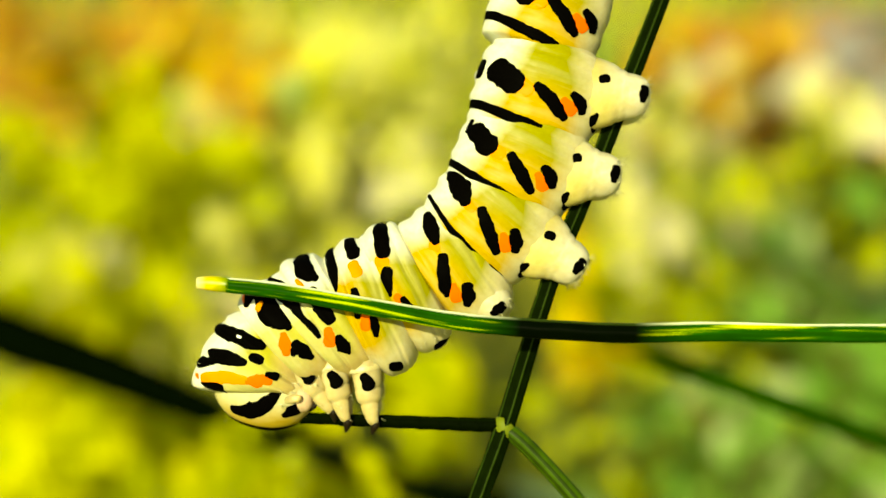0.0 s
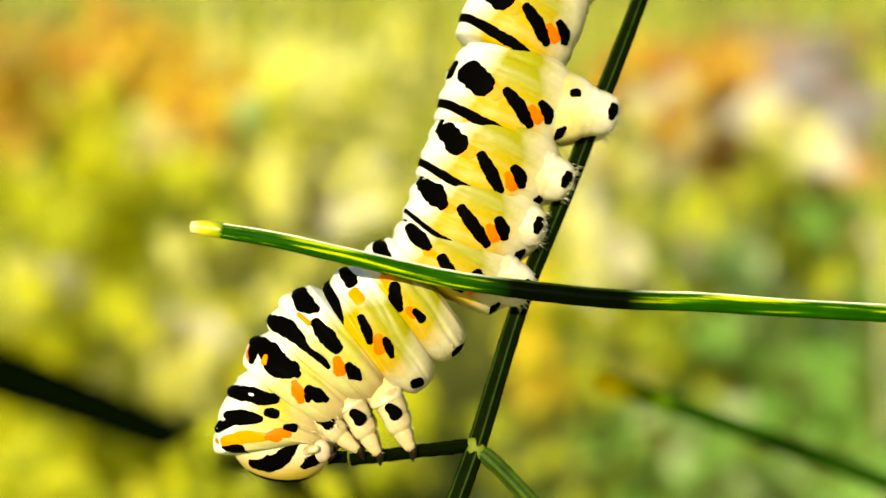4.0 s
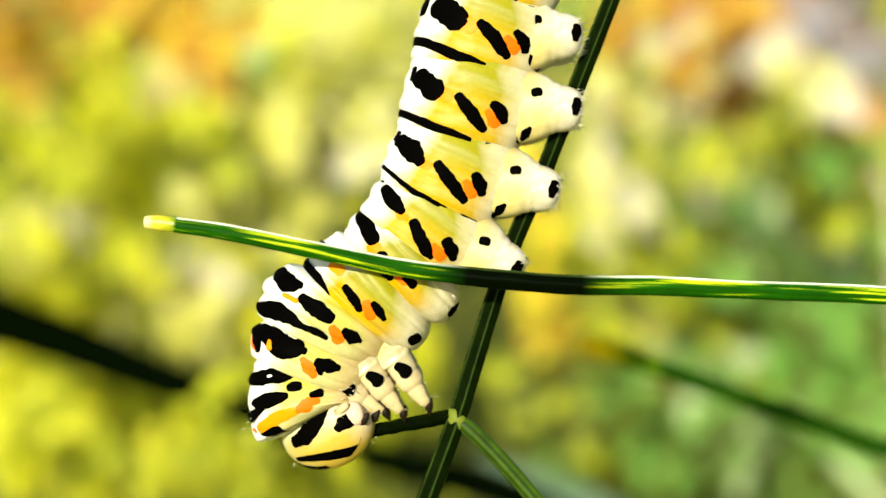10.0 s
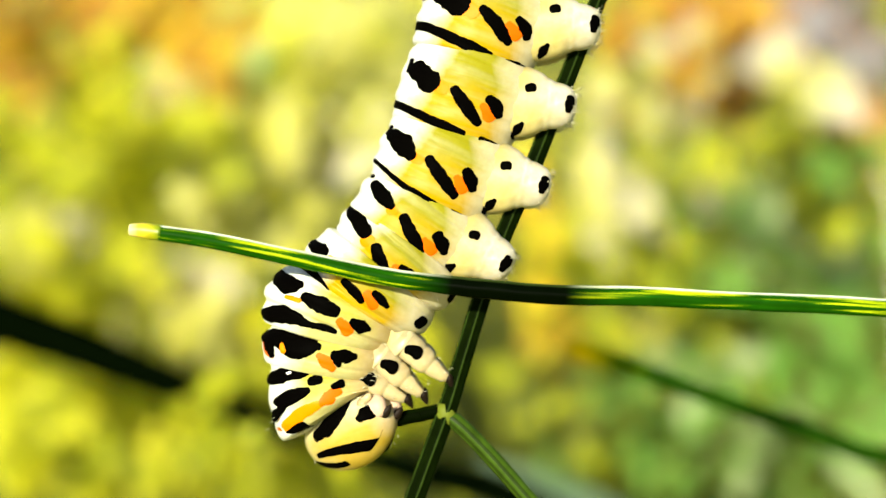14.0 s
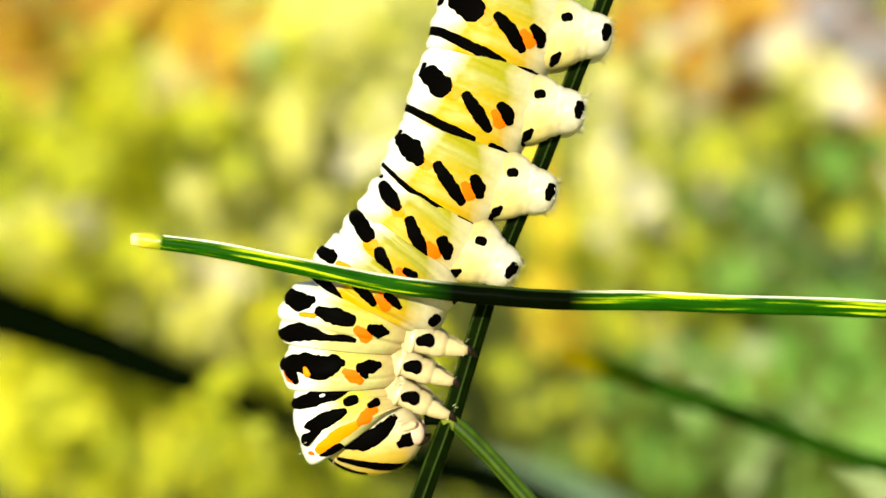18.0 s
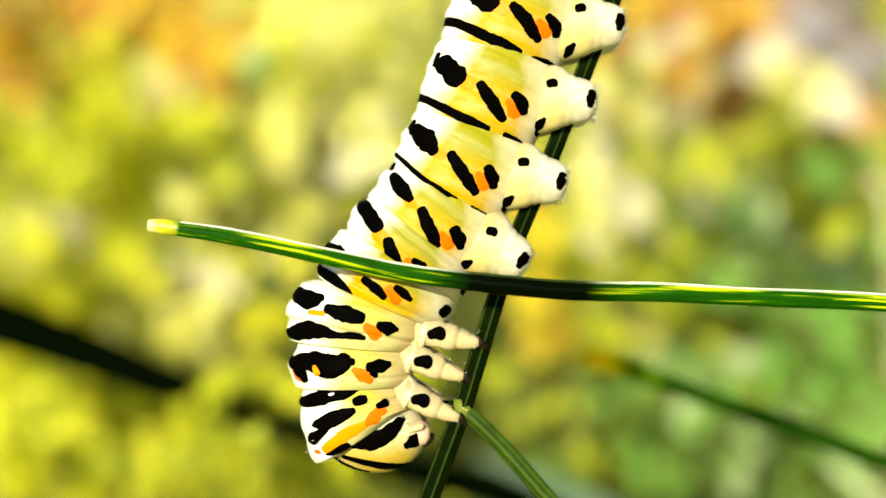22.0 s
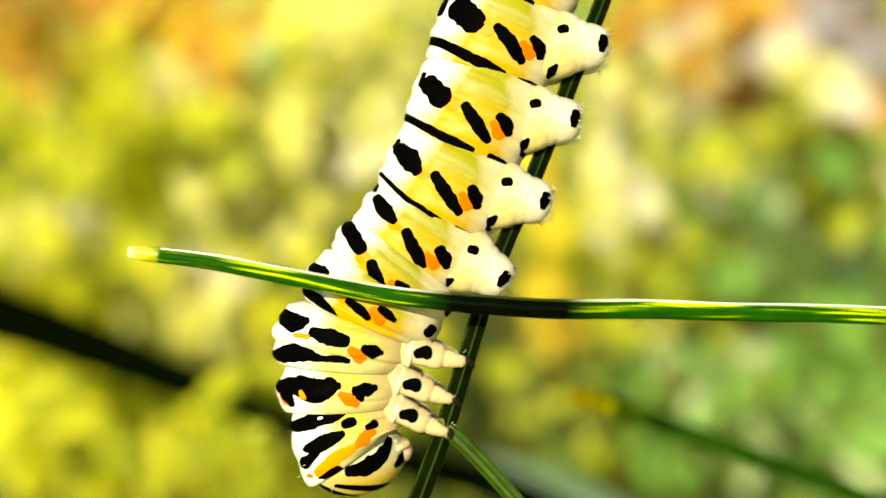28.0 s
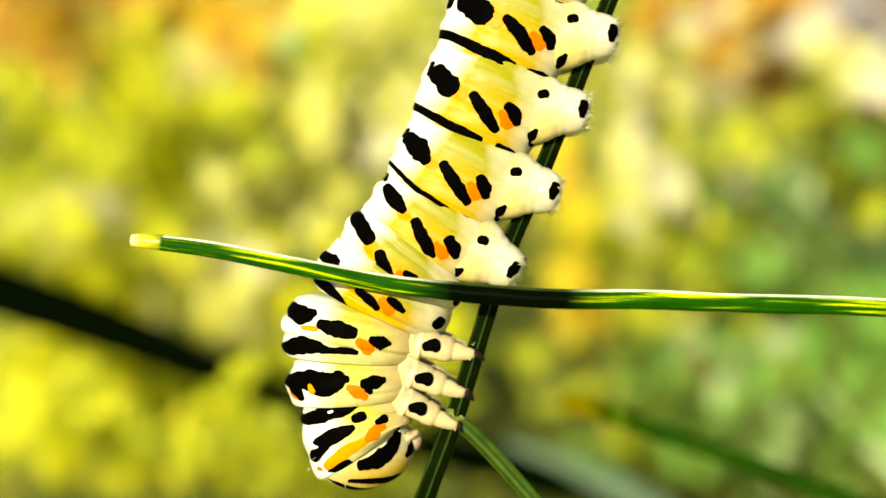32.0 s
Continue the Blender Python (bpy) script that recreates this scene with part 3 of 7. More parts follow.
leg = {}
for name, scale in (("T3", 1.0), ("T2", 0.95), ("T1", 0.92)):
    for side in (1, -1):
        bm = bmesh.new()
        loft(bm, [[(x, y + r * scale * math.cos(w), (z + r * 0.85 * scale * math.sin(w)) * side) for w in (side * 2 * math.pi * j / 20 for j in range(20))] for x, y, r, z in LEG])
        g = leg[name, side] = part("leg", bm, SKIN_LEG, caterpillar, "jointed cream leg")
        bm = bmesh.new()
        loft(bm, [[(x, y + r * scale * math.cos(w), (z + r * 0.85 * scale * math.sin(w)) * side) for w in (side * 2 * math.pi * j / 20 for j in range(20))] for x, y, r, z in HIP])
        part("leg_base", bm, SKIN_HIP, g, "folded pale skin round the leg's root")
        part("black_spot", blob(name, ((-6, -2, 9), (5, 2, 12)), side, hip_lift), MARKS["black"], g)
        bm = bmesh.new()
        loft(bm, [[(x, y + r * math.cos(w), (z + r * math.sin(w)) * side) for w in (side * 2 * math.pi * j / 10 for j in range(10))] for x, y, r, z in ((76, 2, 8, 21), (84, 0, 8, 18), (92, -4, 5, 14), (98, -8, 1, 12))])
        part("claw", bm, CLAW, g)
        part("bristles", bristles(14, (55, 4, 30 * side), (24, 16, 14), 9, 60 + side + int(name[1]), (0.5, 0.6, 0)), BRISTLE, g)

# mouth parts
head = body["head"]
for side in (1, -1):
    bm = bmesh.new()
    loft(bm, [[(x, 6 + 1.5 * r * math.cos(w), (22 + r * math.sin(w)) * side) for w in (side * 2 * math.pi * j / 14 for j in range(14))] for x, r in ((62, 14), (78, 16), (92, 13), (99, 6))])
    part("mouth_part", bm, PINK, head)
    bm = bmesh.new()
    loft(bm, [[(x, y + r * math.cos(w), (16 + r * math.sin(w)) * side) for w in (side * 2 * math.pi * j / 10 for j in range(10))] for x, y, r in ((82, -8, 9), (94, -9, 9), (104, -4, 5), (108, 0, 1))])
    part("mandible", bm, CLAW, head)
    bm = bmesh.new()
    loft(bm, [[(x, y + r * math.cos(w), (40 + r * math.sin(w)) * side) for w in (side * 2 * math.pi * j / 12 for j in range(12))] for x, y, r in ((60, 16, 8), (74, 20, 8), (84, 22, 6.5), (88, 23, 3))])
    part("antenna", bm, SKIN_LEG, head)
part("bristles", bristles(60, (10, -38, 0), (70, 8, 45), 10, 99, (0, -1, 0)), BRISTLE, head)

# ---- the fennel plant ----
plant = thing("fennel_plant", "dark green ridged fennel stem with a fork, carrying the caterpillar", "plant")


def fr(x, y, z=0):
    """Stage units from the picture plane's place at rest."""
    return (x - 784, 441 - y, z)


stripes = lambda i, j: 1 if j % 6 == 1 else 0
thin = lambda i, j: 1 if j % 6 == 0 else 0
main = [fr(-700, 11200, -300), fr(300, 4000), fr(620, 1350), fr(735, 940), fr(760, 862), fr(804, 742), fr(838, 632), fr(873, 520), fr(905, 430), fr(960, 300), fr(1018, 152), fr(1078, 0), fr(1130, -140), fr(1240, -450), fr(1500, -1200)]
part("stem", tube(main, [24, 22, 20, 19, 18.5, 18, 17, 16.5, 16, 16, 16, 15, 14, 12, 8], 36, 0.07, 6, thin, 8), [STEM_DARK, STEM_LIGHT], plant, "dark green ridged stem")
part("side_branch", tube([fr(800, 744, 0), fr(822, 756, 6), fr(868, 800, 10), fr(940, 880, 14), fr(1010, 965, 18), fr(1160, 1200, 22), fr(1300, 1600, 30)], [11, 14, 14, 14, 14, 13, 10], 14, 0.08, 5, stripes, 6, 3), [STEM_FRESH, STEM_LIGHT], plant)
bm = bmesh.new()
loft(bm, [[(20 + r * math.cos(w), -301 + y, r * math.sin(w)) for w in (2 * math.pi * j / 18 for j in range(18))] for y, r in ((-18, 15), (-9, 18.5), (0, 20), (9, 18.5), (18, 15))])
part("stem_node", bm, NODE, plant, "pale swollen node")
bites = []
for i in range(10):
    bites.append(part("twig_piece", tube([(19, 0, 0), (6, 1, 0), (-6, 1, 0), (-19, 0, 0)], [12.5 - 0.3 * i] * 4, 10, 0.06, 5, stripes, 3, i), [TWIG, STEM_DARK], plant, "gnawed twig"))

# stalk that crosses before the body
front_stalk = thing("green_stalk", "glossy green stalk with yellow streaks and pale cut tip", "stalk")
line = [fr(246, 427), fr(300, 432), fr(400, 446), fr(560, 478), fr(700, 505), fr(800, 517), fr(870, 524), fr(1000, 533), fr(1150, 534), fr(1300, 540), fr(1568, 549), fr(2000, 580), fr(2900, 900), fr(3800, 2600), fr(4200, 11000)]
line = [(x * 0.9387, y * 0.9387, 132) for x, y, _ in line]
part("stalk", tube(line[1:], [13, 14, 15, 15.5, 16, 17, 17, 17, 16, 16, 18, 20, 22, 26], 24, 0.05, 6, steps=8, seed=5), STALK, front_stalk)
part("tip", tube([line[0], ((line[0][0] + line[1][0]) / 2, (line[0][1] + line[1][1]) / 2 + 1, 132), (line[1][0] + 3, line[1][1], 132)], [9, 13, 13.2], 14, 0.04, 5, steps=5), STALK_TIP, front_stalk, "pale yellow cut end")

# stalk behind, out of focus
far_stalk = thing("green_stalk", "blurred green stalk with a yellow tip behind the stem", "stalk")
k = 1.65
back = [(x * k, y * k, -1400) for x, y in ((206, -199), (250, -210), (310, -232), (381, -257), (550, -318), (721, -382), (1100, -535), (1800, -1450), (2400, -8000))]
middle = ((back[2][0] + back[3][0]) / 2 - 4, (back[2][1] + back[3][1]) / 2 + 2, -1400)
part("stalk", tube([middle] + back[3:], [29, 29, 30, 30, 31, 32, 32], 12, 0.05, 5, steps=5), STALK_FAR, far_stalk)
part("tip", tube([back[0], back[1], back[2], ((back[2][0] + back[3][0]) / 2, (back[2][1] + back[3][1]) / 2, -1400)], [24, 34, 32, 29], 12, steps=5), FAR_TIP, far_stalk, "yellowed end of the stalk")

# dark branch behind, well out of focus
branch = thing("dark_branch", "dark green woody branch lying behind the caterpillar", "branch")
k = 3.8
wood = [(x * k, y * k, -6031) for x, y in ((-2700, -3400), (-2300, 300), (-1500, 150), (-1000, -28), (-784, -108), (-620, -165), (-480, -220), (-300, -290), (-100, -360), (120, -415), (320, -470), (700, -700))]
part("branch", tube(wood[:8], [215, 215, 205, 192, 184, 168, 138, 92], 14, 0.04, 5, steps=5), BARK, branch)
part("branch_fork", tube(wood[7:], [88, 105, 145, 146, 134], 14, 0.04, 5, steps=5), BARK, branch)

# ---- ground and meadow ----
m, nodes, links, b = material("meadow_ground", 0.9)
n1 = noise_node(nodes, links, 7, 4)
n2 = noise_node(nodes, links, 60, 4)
c = ramp(nodes, links, n1, [(0.3, (0.04, 0.05, 0.006)), (0.45, (0.16, 0.17, 0.012)), (0.6, (0.36, 0.33, 0.03)), (0.75, (0.26, 0.14, 0.025))])
c = mix(nodes, links, 0.5, c, ramp(nodes, links, n2, [(0.3, (0.25, 0.25, 0.2)), (0.7, (1, 1, 1))]), "MULTIPLY")
links.new(c, b.inputs["Base Color"])
bump(nodes, links, b, n2, 0.6, 0.01)
GROUND = m
bm = bmesh.new()
n = 60
grid = []
for i in range(n + 1):
    row = []
    for j in range(n + 1):
        x, y = [math.copysign(abs(q) ** 3, q) * 400 for q in (i / n * 2 - 1, j / n * 2 - 1)]
        row.append(bm.verts.new((x, y, 0.02 * noise.noise((x * 2, y * 2, 0)) if abs(x) + abs(y) < 30 else 0)))
    grid.append(row)
for i in range(n):
    for j in range(n):
        bm.faces.new((grid[i][j], grid[i + 1][j], grid[i + 1][j + 1], grid[i][j + 1]))
tagged(part("ground", bm, GROUND), "sunlit meadow ground with dry grass", "ground", kind="structure")

LEAVES = {
    "lemon": leafy("leaf_lemon", (0.92, 0.85, 0.05), (0.76, 0.74, 0.04)),
    "lime": leafy("leaf_lime", (0.66, 0.67, 0.03), (0.42, 0.47, 0.02)),
    "pale": leafy("leaf_pale", (0.86, 0.82, 0.42), (0.8, 0.78, 0.15)),
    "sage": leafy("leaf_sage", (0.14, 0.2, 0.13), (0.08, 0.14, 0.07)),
    "gold": leafy("leaf_gold", (0.9, 0.56, 0.04), (0.8, 0.62, 0.05)),
    "mint": leafy("leaf_mint", (0.64, 0.72, 0.44), (0.5, 0.64, 0.26)),
    "green": leafy("leaf_green", (0.12, 0.34, 0.04), (0.31, 0.53, 0.1)),
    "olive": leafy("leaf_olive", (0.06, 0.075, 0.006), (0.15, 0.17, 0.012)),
    "orange": leafy("leaf_orange", (0.54, 0.25, 0.03), (0.6, 0.34, 0.04)),
    "rust": leafy("leaf_rust", (0.56, 0.25, 0.07), (0.7, 0.4, 0.15)),
    "cream": leafy("leaf_cream", (0.9, 0.87, 0.78), (0.8, 0.72, 0.55)),
    "grey": leafy("leaf_grey", (0.42, 0.38, 0.39), (0.34, 0.33, 0.35)),
}
# the olive weeds' shaded look is put into their leaf colour
WORDS = {"gold": "golden-yellow dry plant in sunlight", "mint": "pale silvery-green herb catching the light", "pale": "pale yellow-green grass in full sun", "sage": "dull grey-green weed low in the meadow", "lemon": "bright lemon-yellow flowering fennel", "lime": "yellow-green feathery fennel in sunlight", "green": "fresh green leafy weed on the meadow", "olive": "dark olive weed, its shade put into the leaf colour",
         "orange": "dry orange plant standing in the meadow", "rust": "rust-red withered plant in dry grass", "cream": "pale cream dry seed head on stalk", "grey": "grey-lilac dusty weed beside the path"}


KINDS = {"gold": "golden_weed", "mint": "silvery_herb", "pale": "grass_tuft", "sage": "sage_weed", "lemon": "flowering_fennel", "lime": "fennel_clump", "green": "leafy_weed", "olive": "shaded_weed", "orange": "dry_plant", "rust": "withered_plant",
         "cream": "seed_head", "grey": "dusty_weed"}


def tuft(seed, count, size, width):
    """A loose crown of narrow bent leaves in several clumps, bright and shaded, with an uneven outline."""
    rnd = random.Random(seed)
    bm = bmesh.new()
    clumps = []
    for _ in range(9):
        d = Vector([rnd.gauss(0, 1) for _ in range(3)]).normalized() * rnd.random() ** 0.4
        clumps.append((Vector((d.x, d.y, d.z * 1.2)) * size * 1.15, rnd.uniform(0.22, 0.5) * size, rnd.random() < 0.3))
    for i in range(count):
        middle, reach, shaded = clumps[i % len(clumps)]
        d = Vector([rnd.gauss(0, 1) for _ in range(3)]).normalized()
        p = middle + d * reach * rnd.random() ** 0.6
        a = (d + Vector([rnd.gauss(0, 0.7) for _ in range(3)])).normalized()
        s = a.orthogonal().normalized() * width * rnd.uniform(0.6, 1.3)
        length = size * rnd.uniform(0.25, 0.5)
        droop = Vector((0, 0, -0.25 * length))
        v = [bm.verts.new(q) for q in (p - s * 0.4, p + s * 0.4, p + a * length * 0.5 + s, p + a * length * 0.5 - s, p + a * length + droop)]
        for f in (bm.faces.new((v[0], v[1], v[2], v[3])), bm.faces.new((v[3], v[2], v[4]))):
            f.material_index = int(shaded)
    return bm


SECOND = {"gold": "lemon", "mint": "green", "lemon": "lime", "lime": "lemon", "pale": "lemon", "green": "olive", "olive": "lime", "orange": "gold", "rust": "orange", "cream": "pale", "grey": "rust", "sage": "green"}
TUFTS = {}
for c, mat in LEAVES.items():
    for k in range(5):
        me = bpy.data.meshes.new("crown")
        bm = tuft(k * 7 + len(c), 190, 1.0, 0.17)
        bm.to_mesh(me)
        bm.free()
        me.materials.append(mat)
        me.materials.append(LEAVES[SECOND[c]])
        TUFTS[c, k] = me


def weed(colour, x, y, away, size, k=0):
    """One meadow plant: a thin stalk from the ground and a leafy crown, at a distance behind the stem."""
    s = (DIST + away) / DIST
    p = STAGE @ Vector(((x - 784) * UNIT * s, (441 - y) * UNIT * s, -away))
    r = size * UNIT * s
    ob = new(KINDS[colour])
    ob.location = (p.x, p.y, 0)
    tagged(ob, WORDS[colour], "plant", KINDS[colour] + " of the meadow")
    crown = new("crown", TUFTS[colour, k % 5])
    crown.parent = ob
    crown.location = (0, 0, p.z)
    crown.scale = (r, r, r)
    crown.rotation_euler = (0, 0, k * 1.7)
    bm = bmesh.new()
    top, lean = max(p.z, 0.02), 0.16 * math.sin(k * 2.3)
    rows = []
    for i in range(4):
        a = i / 3
        rows.append([bm.verts.new((lean * (a - 1) + 0.0003 * math.cos(w), 0.5 * lean * math.cos(k) * (a - 1) + 0.0003 * math.sin(w), top * a)) for w in (0, 1.57, 3.14, 4.71)])
    for i in range(3):
        for j in range(4):
            bm.faces.new((rows[i][j], rows[i][(j + 1) % 4], rows[i + 1][(j + 1) % 4], rows[i + 1][j]))
    part("stalk", bm, LEAVES["olive"], ob)
    return ob


rnd = random.Random(5)
count = 0


def zone(colour, x, y, sx, sy, number, away, size):
    """Plants of one colour strewn about a place of the meadow: centre, spread, number, distance, size."""
    global count
    for _ in range(number):
        count += 1
        weed(colour, x + rnd.uniform(-1, 1) * sx, y + rnd.uniform(-1, 1) * sy, away * rnd.uniform(0.95, 1.5), size * rnd.uniform(0.7, 1.3), count)


zone("orange", 180, 20, 320, 70, 22, 0.55, 48)
zone("lime", 300, 170, 330, 100, 22, 0.4, 40)
zone("pale", 600, 120, 170, 150, 26, 0.4, 38)
zone("lemon", 480, 90, 80, 60, 6, 0.36, 34)
zone("lemon", 160, 240, 80, 70, 8, 0.3, 34)
zone("lime", 150, 420, 200, 120, 20, 0.35, 40)
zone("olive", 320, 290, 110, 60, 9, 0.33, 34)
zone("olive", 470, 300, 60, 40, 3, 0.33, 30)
zone("lemon", 430, 340, 240, 140, 18, 0.36, 34)
zone("pale", 470, 400, 160, 110, 12, 0.36, 36)
zone("lime", 200, 770, 300, 110, 24, 0.32, 42)
zone("lemon", 260, 760, 300, 120, 30, 0.3, 36)
zone("lemon", 60, 720, 100, 130, 18, 0.3, 40)
zone("lemon", 60, 480, 90, 60, 8, 0.32, 36)
zone("cream", 110, 420, 60, 40, 4, 0.34, 30)
zone("pale", 60, 430, 80, 60, 8, 0.34, 36)
zone("pale", 350, 540, 90, 80, 10, 0.34, 36)
zone("lemon", 420, 620, 90, 70, 8, 0.34, 34)
zone("lime", 500, 820, 160, 60, 8, 0.34, 34)
zone("cream", 345, 510, 70, 70, 9, 0.36, 36)
zone("cream", 620, 290, 45, 70, 5, 0.4, 34)
zone("mint", 440, 490, 60, 80, 5, 0.38, 32)
zone("cream", 320, 140, 60, 30, 4, 0.42, 32)
zone("mint", 500, 100, 30, 20, 3, 0.4, 26)
zone("cream", 1160, 190, 140, 200, 12, 0.42, 32)
zone("orange", 1220, 90, 120, 100, 16, 0.5, 38)
zone("rust", 1260, 30, 90, 60, 6, 0.5, 40)
zone("orange", 1400, 100, 120, 90, 8, 0.55, 40)
zone("pale", 1120, 260, 90, 160, 6, 0.42, 36)
zone("cream", 1180, 180, 120, 120, 5, 0.4, 34)
zone("olive", 1230, 200, 120, 90, 3, 0.36, 36)
zone("rust", 1330, 150, 80, 60, 5, 0.5, 36)
zone("rust", 1520, 220, 70, 50, 6, 0.5, 40)
zone("cream", 1470, 165, 40, 30, 5, 0.35, 28)
zone("grey", 1480, 40, 110, 70, 10, 0.8, 50)
zone("gold", 965, 410, 28, 130, 11, 0.34, 28)
zone("gold", 1000, 560, 40, 60, 3, 0.36, 26)
zone("lemon", 985, 400, 40, 150, 4, 0.36, 28)
zone("green", 1350, 520, 230, 180, 30, 0.38, 42)
zone("mint", 1320, 600, 60, 60, 8, 0.4, 34)
zone("mint", 1200, 620, 40, 60, 6, 0.4, 32)
zone("mint", 1450, 430, 100, 50, 9, 0.42, 34)
zone("mint", 1480, 720, 70, 80, 9, 0.4, 34)
zone("mint", 1250, 800, 120, 50, 6, 0.4, 32)
zone("cream", 1110, 340, 60, 60, 7, 0.42, 34)
zone("cream", 1370, 90, 80, 50, 6, 0.45, 34)
zone("mint", 1290, 330, 90, 60, 5, 0.42, 32)
zone("green", 1400, 780, 220, 110, 20, 0.32, 42)
zone("cream", 1100, 350, 60, 60, 5, 0.32, 24)
zone("lime", 1330, 280, 160, 110, 5, 0.4, 38)
zone("green", 1400, 320, 160, 90, 7, 0.38, 38)
zone("lime", 1130, 480, 110, 110, 12, 0.36, 36)
zone("green", 1400, 650, 200, 200, 14, 0.34, 34)
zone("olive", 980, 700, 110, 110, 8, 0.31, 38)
zone("green", 1080, 790, 130, 90, 10, 0.32, 40)
zone("olive", 700, 860, 140, 40, 5, 0.3, 38)
zone("green", 1400, 640, 200, 200, 12, 0.32, 36)
zone("pale", 1200, 600, 50, 100, 8, 0.38, 30)
zone("green", 1270, 660, 40, 100, 6, 0.36, 32)
zone("green", 1430, 600, 80, 50, 10, 0.32, 36)
zone("olive", 930, 710, 35, 50, 6, 0.32, 30)
zone("gold", 955, 545, 30, 30, 4, 0.34, 28)
zone("lime", 740, 690, 60, 90, 12, 0.29, 34)
zone("lemon", 700, 650, 40, 60, 5, 0.3, 30)
zone("pale", 430, 600, 70, 70, 8, 0.33, 34)
zone("lemon", 430, 800, 90, 50, 8, 0.33, 36)
zone("green", 1180, 790, 70, 50, 6, 0.33, 36)
zone("lemon", 200, 560, 220, 60, 8, 0.4, 30)
zone("pale", 420, 600, 60, 60, 8, 0.38, 34)
zone("lemon", 380, 700, 80, 50, 8, 0.36, 34)
zone("mint", 1400, 810, 140, 50, 8, 0.4, 34)
zone("mint", 1330, 760, 130, 80, 6, 0.4, 34)
zone("green", 1100, 700, 50, 80, 6, 0.34, 34)
zone("green", 1470, 300, 90, 50, 8, 0.36, 36)
zone("olive", 1390, 270, 80, 50, 7, 0.36, 34)
zone("rust", 1530, 210, 40, 30, 5, 0.42, 34)
zone("grey", 1500, 40, 90, 50, 8, 0.5, 44)
zone("mint", 1350, 560, 160, 50, 6, 0.42, 34)
zone("orange", 220, 100, 240, 70, 9, 0.4, 44)
zone("olive", 60, 300, 70, 60, 5, 0.31, 32)
zone("pale", 620, 220, 120, 60, 5, 0.36, 38)
zone("cream", 640, 240, 60, 40, 5, 0.32, 32)
zone("green", 1480, 560, 80, 120, 9, 0.31, 38)
zone("olive", 1330, 640, 60, 60, 6, 0.31, 36)
zone("olive", 1065, 800, 35, 50, 6, 0.32, 32)
zone("olive", 905, 670, 40, 40, 6, 0.32, 30)
zone("olive", 1450, 420, 60, 40, 6, 0.32, 34)
zone("cream", 1490, 165, 25, 20, 5, 0.3, 36)


def blade(points, away, width, colour, label):
    """A long grass blade behind the stem: a folded, tapering leaf on a path."""
    k = (DIST + away) / DIST
    pts = [STAGE @ Vector(((x - 784) * UNIT * k, (441 - y) * UNIT * k, -away)) for x, y in points]
    end = pts[-1]
    pts.append(Vector((end.x + 0.03, end.y + 0.02, end.z - 0.12)))
    pts.append(Vector((end.x + 0.05, end.y + 0.03, 0)))
    bm = bmesh.new()
    rows = []
    for i, p in enumerate(pts):
        d = (pts[min(i + 1, len(pts) - 1)] - pts[max(i - 1, 0)]).normalized()
        side = d.cross(Vector((0, -1, 0.3))).normalized()
        w = width * UNIT * k * (0.25 + 0.75 * min(1, i / 2))
        fold_up = d.cross(side) * w * 0.35
        rows.append([bm.verts.new(q) for q in (p - side * w, p + fold_up, p + side * w)])
    for i in range(len(rows) - 1):
        for j in range(2):
            bm.faces.new((rows[i][j], rows[i][j + 1], rows[i + 1][j + 1], rows[i + 1][j]))
    ob = tagged(new("meadow_grass"), label, "grass", "grass of the meadow")
    ob.location = pts[-1]
    bmesh.ops.translate(bm, verts=bm.verts, vec=-pts[-1])
    part("blade", bm, LEAVES[colour], ob)
    return ob


blade([(1280, 350), (1390, 400), (1500, 465), (1620, 540)], 0.34, 5, "sage", "pale grey-green grass blade bending over the meadow")
blade([(1310, 600), (1390, 690), (1470, 770), (1570, 880)], 0.34, 13, "mint", "pale silvery grass blade bending over the meadow")
blade([(1330, 60), (1420, 110), (1500, 190), (1600, 330)], 0.55, 5, "cream", "pale dry grass blade bending over the meadow")
for x, y, lean, tone in ((1010, 600, 30, "lime"), (1035, 620, 24, "green"), (1060, 640, 20, "lime"), (1240, 640, 40, "green"), (1490, 600, 30, "olive")):
    blade([(x, y), (x + lean * 0.4, y + 110), (x + lean, y + 240), (x + lean * 1.6, y + 420)], 0.45, 10, tone, "upright green grass blade in the meadow")
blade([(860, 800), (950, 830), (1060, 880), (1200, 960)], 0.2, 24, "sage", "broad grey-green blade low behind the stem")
for colour, x, y, size in (("lime", 385, 690, 26), ("lime", 420, 660, 20), ("lime", 330, 720, 18), ("lemon", 610, 800, 24), ("lime", 590, 770, 20), ("olive", 470, 770, 26)):
    weed(colour, x, y, 0.12, size, count)
    count += 1

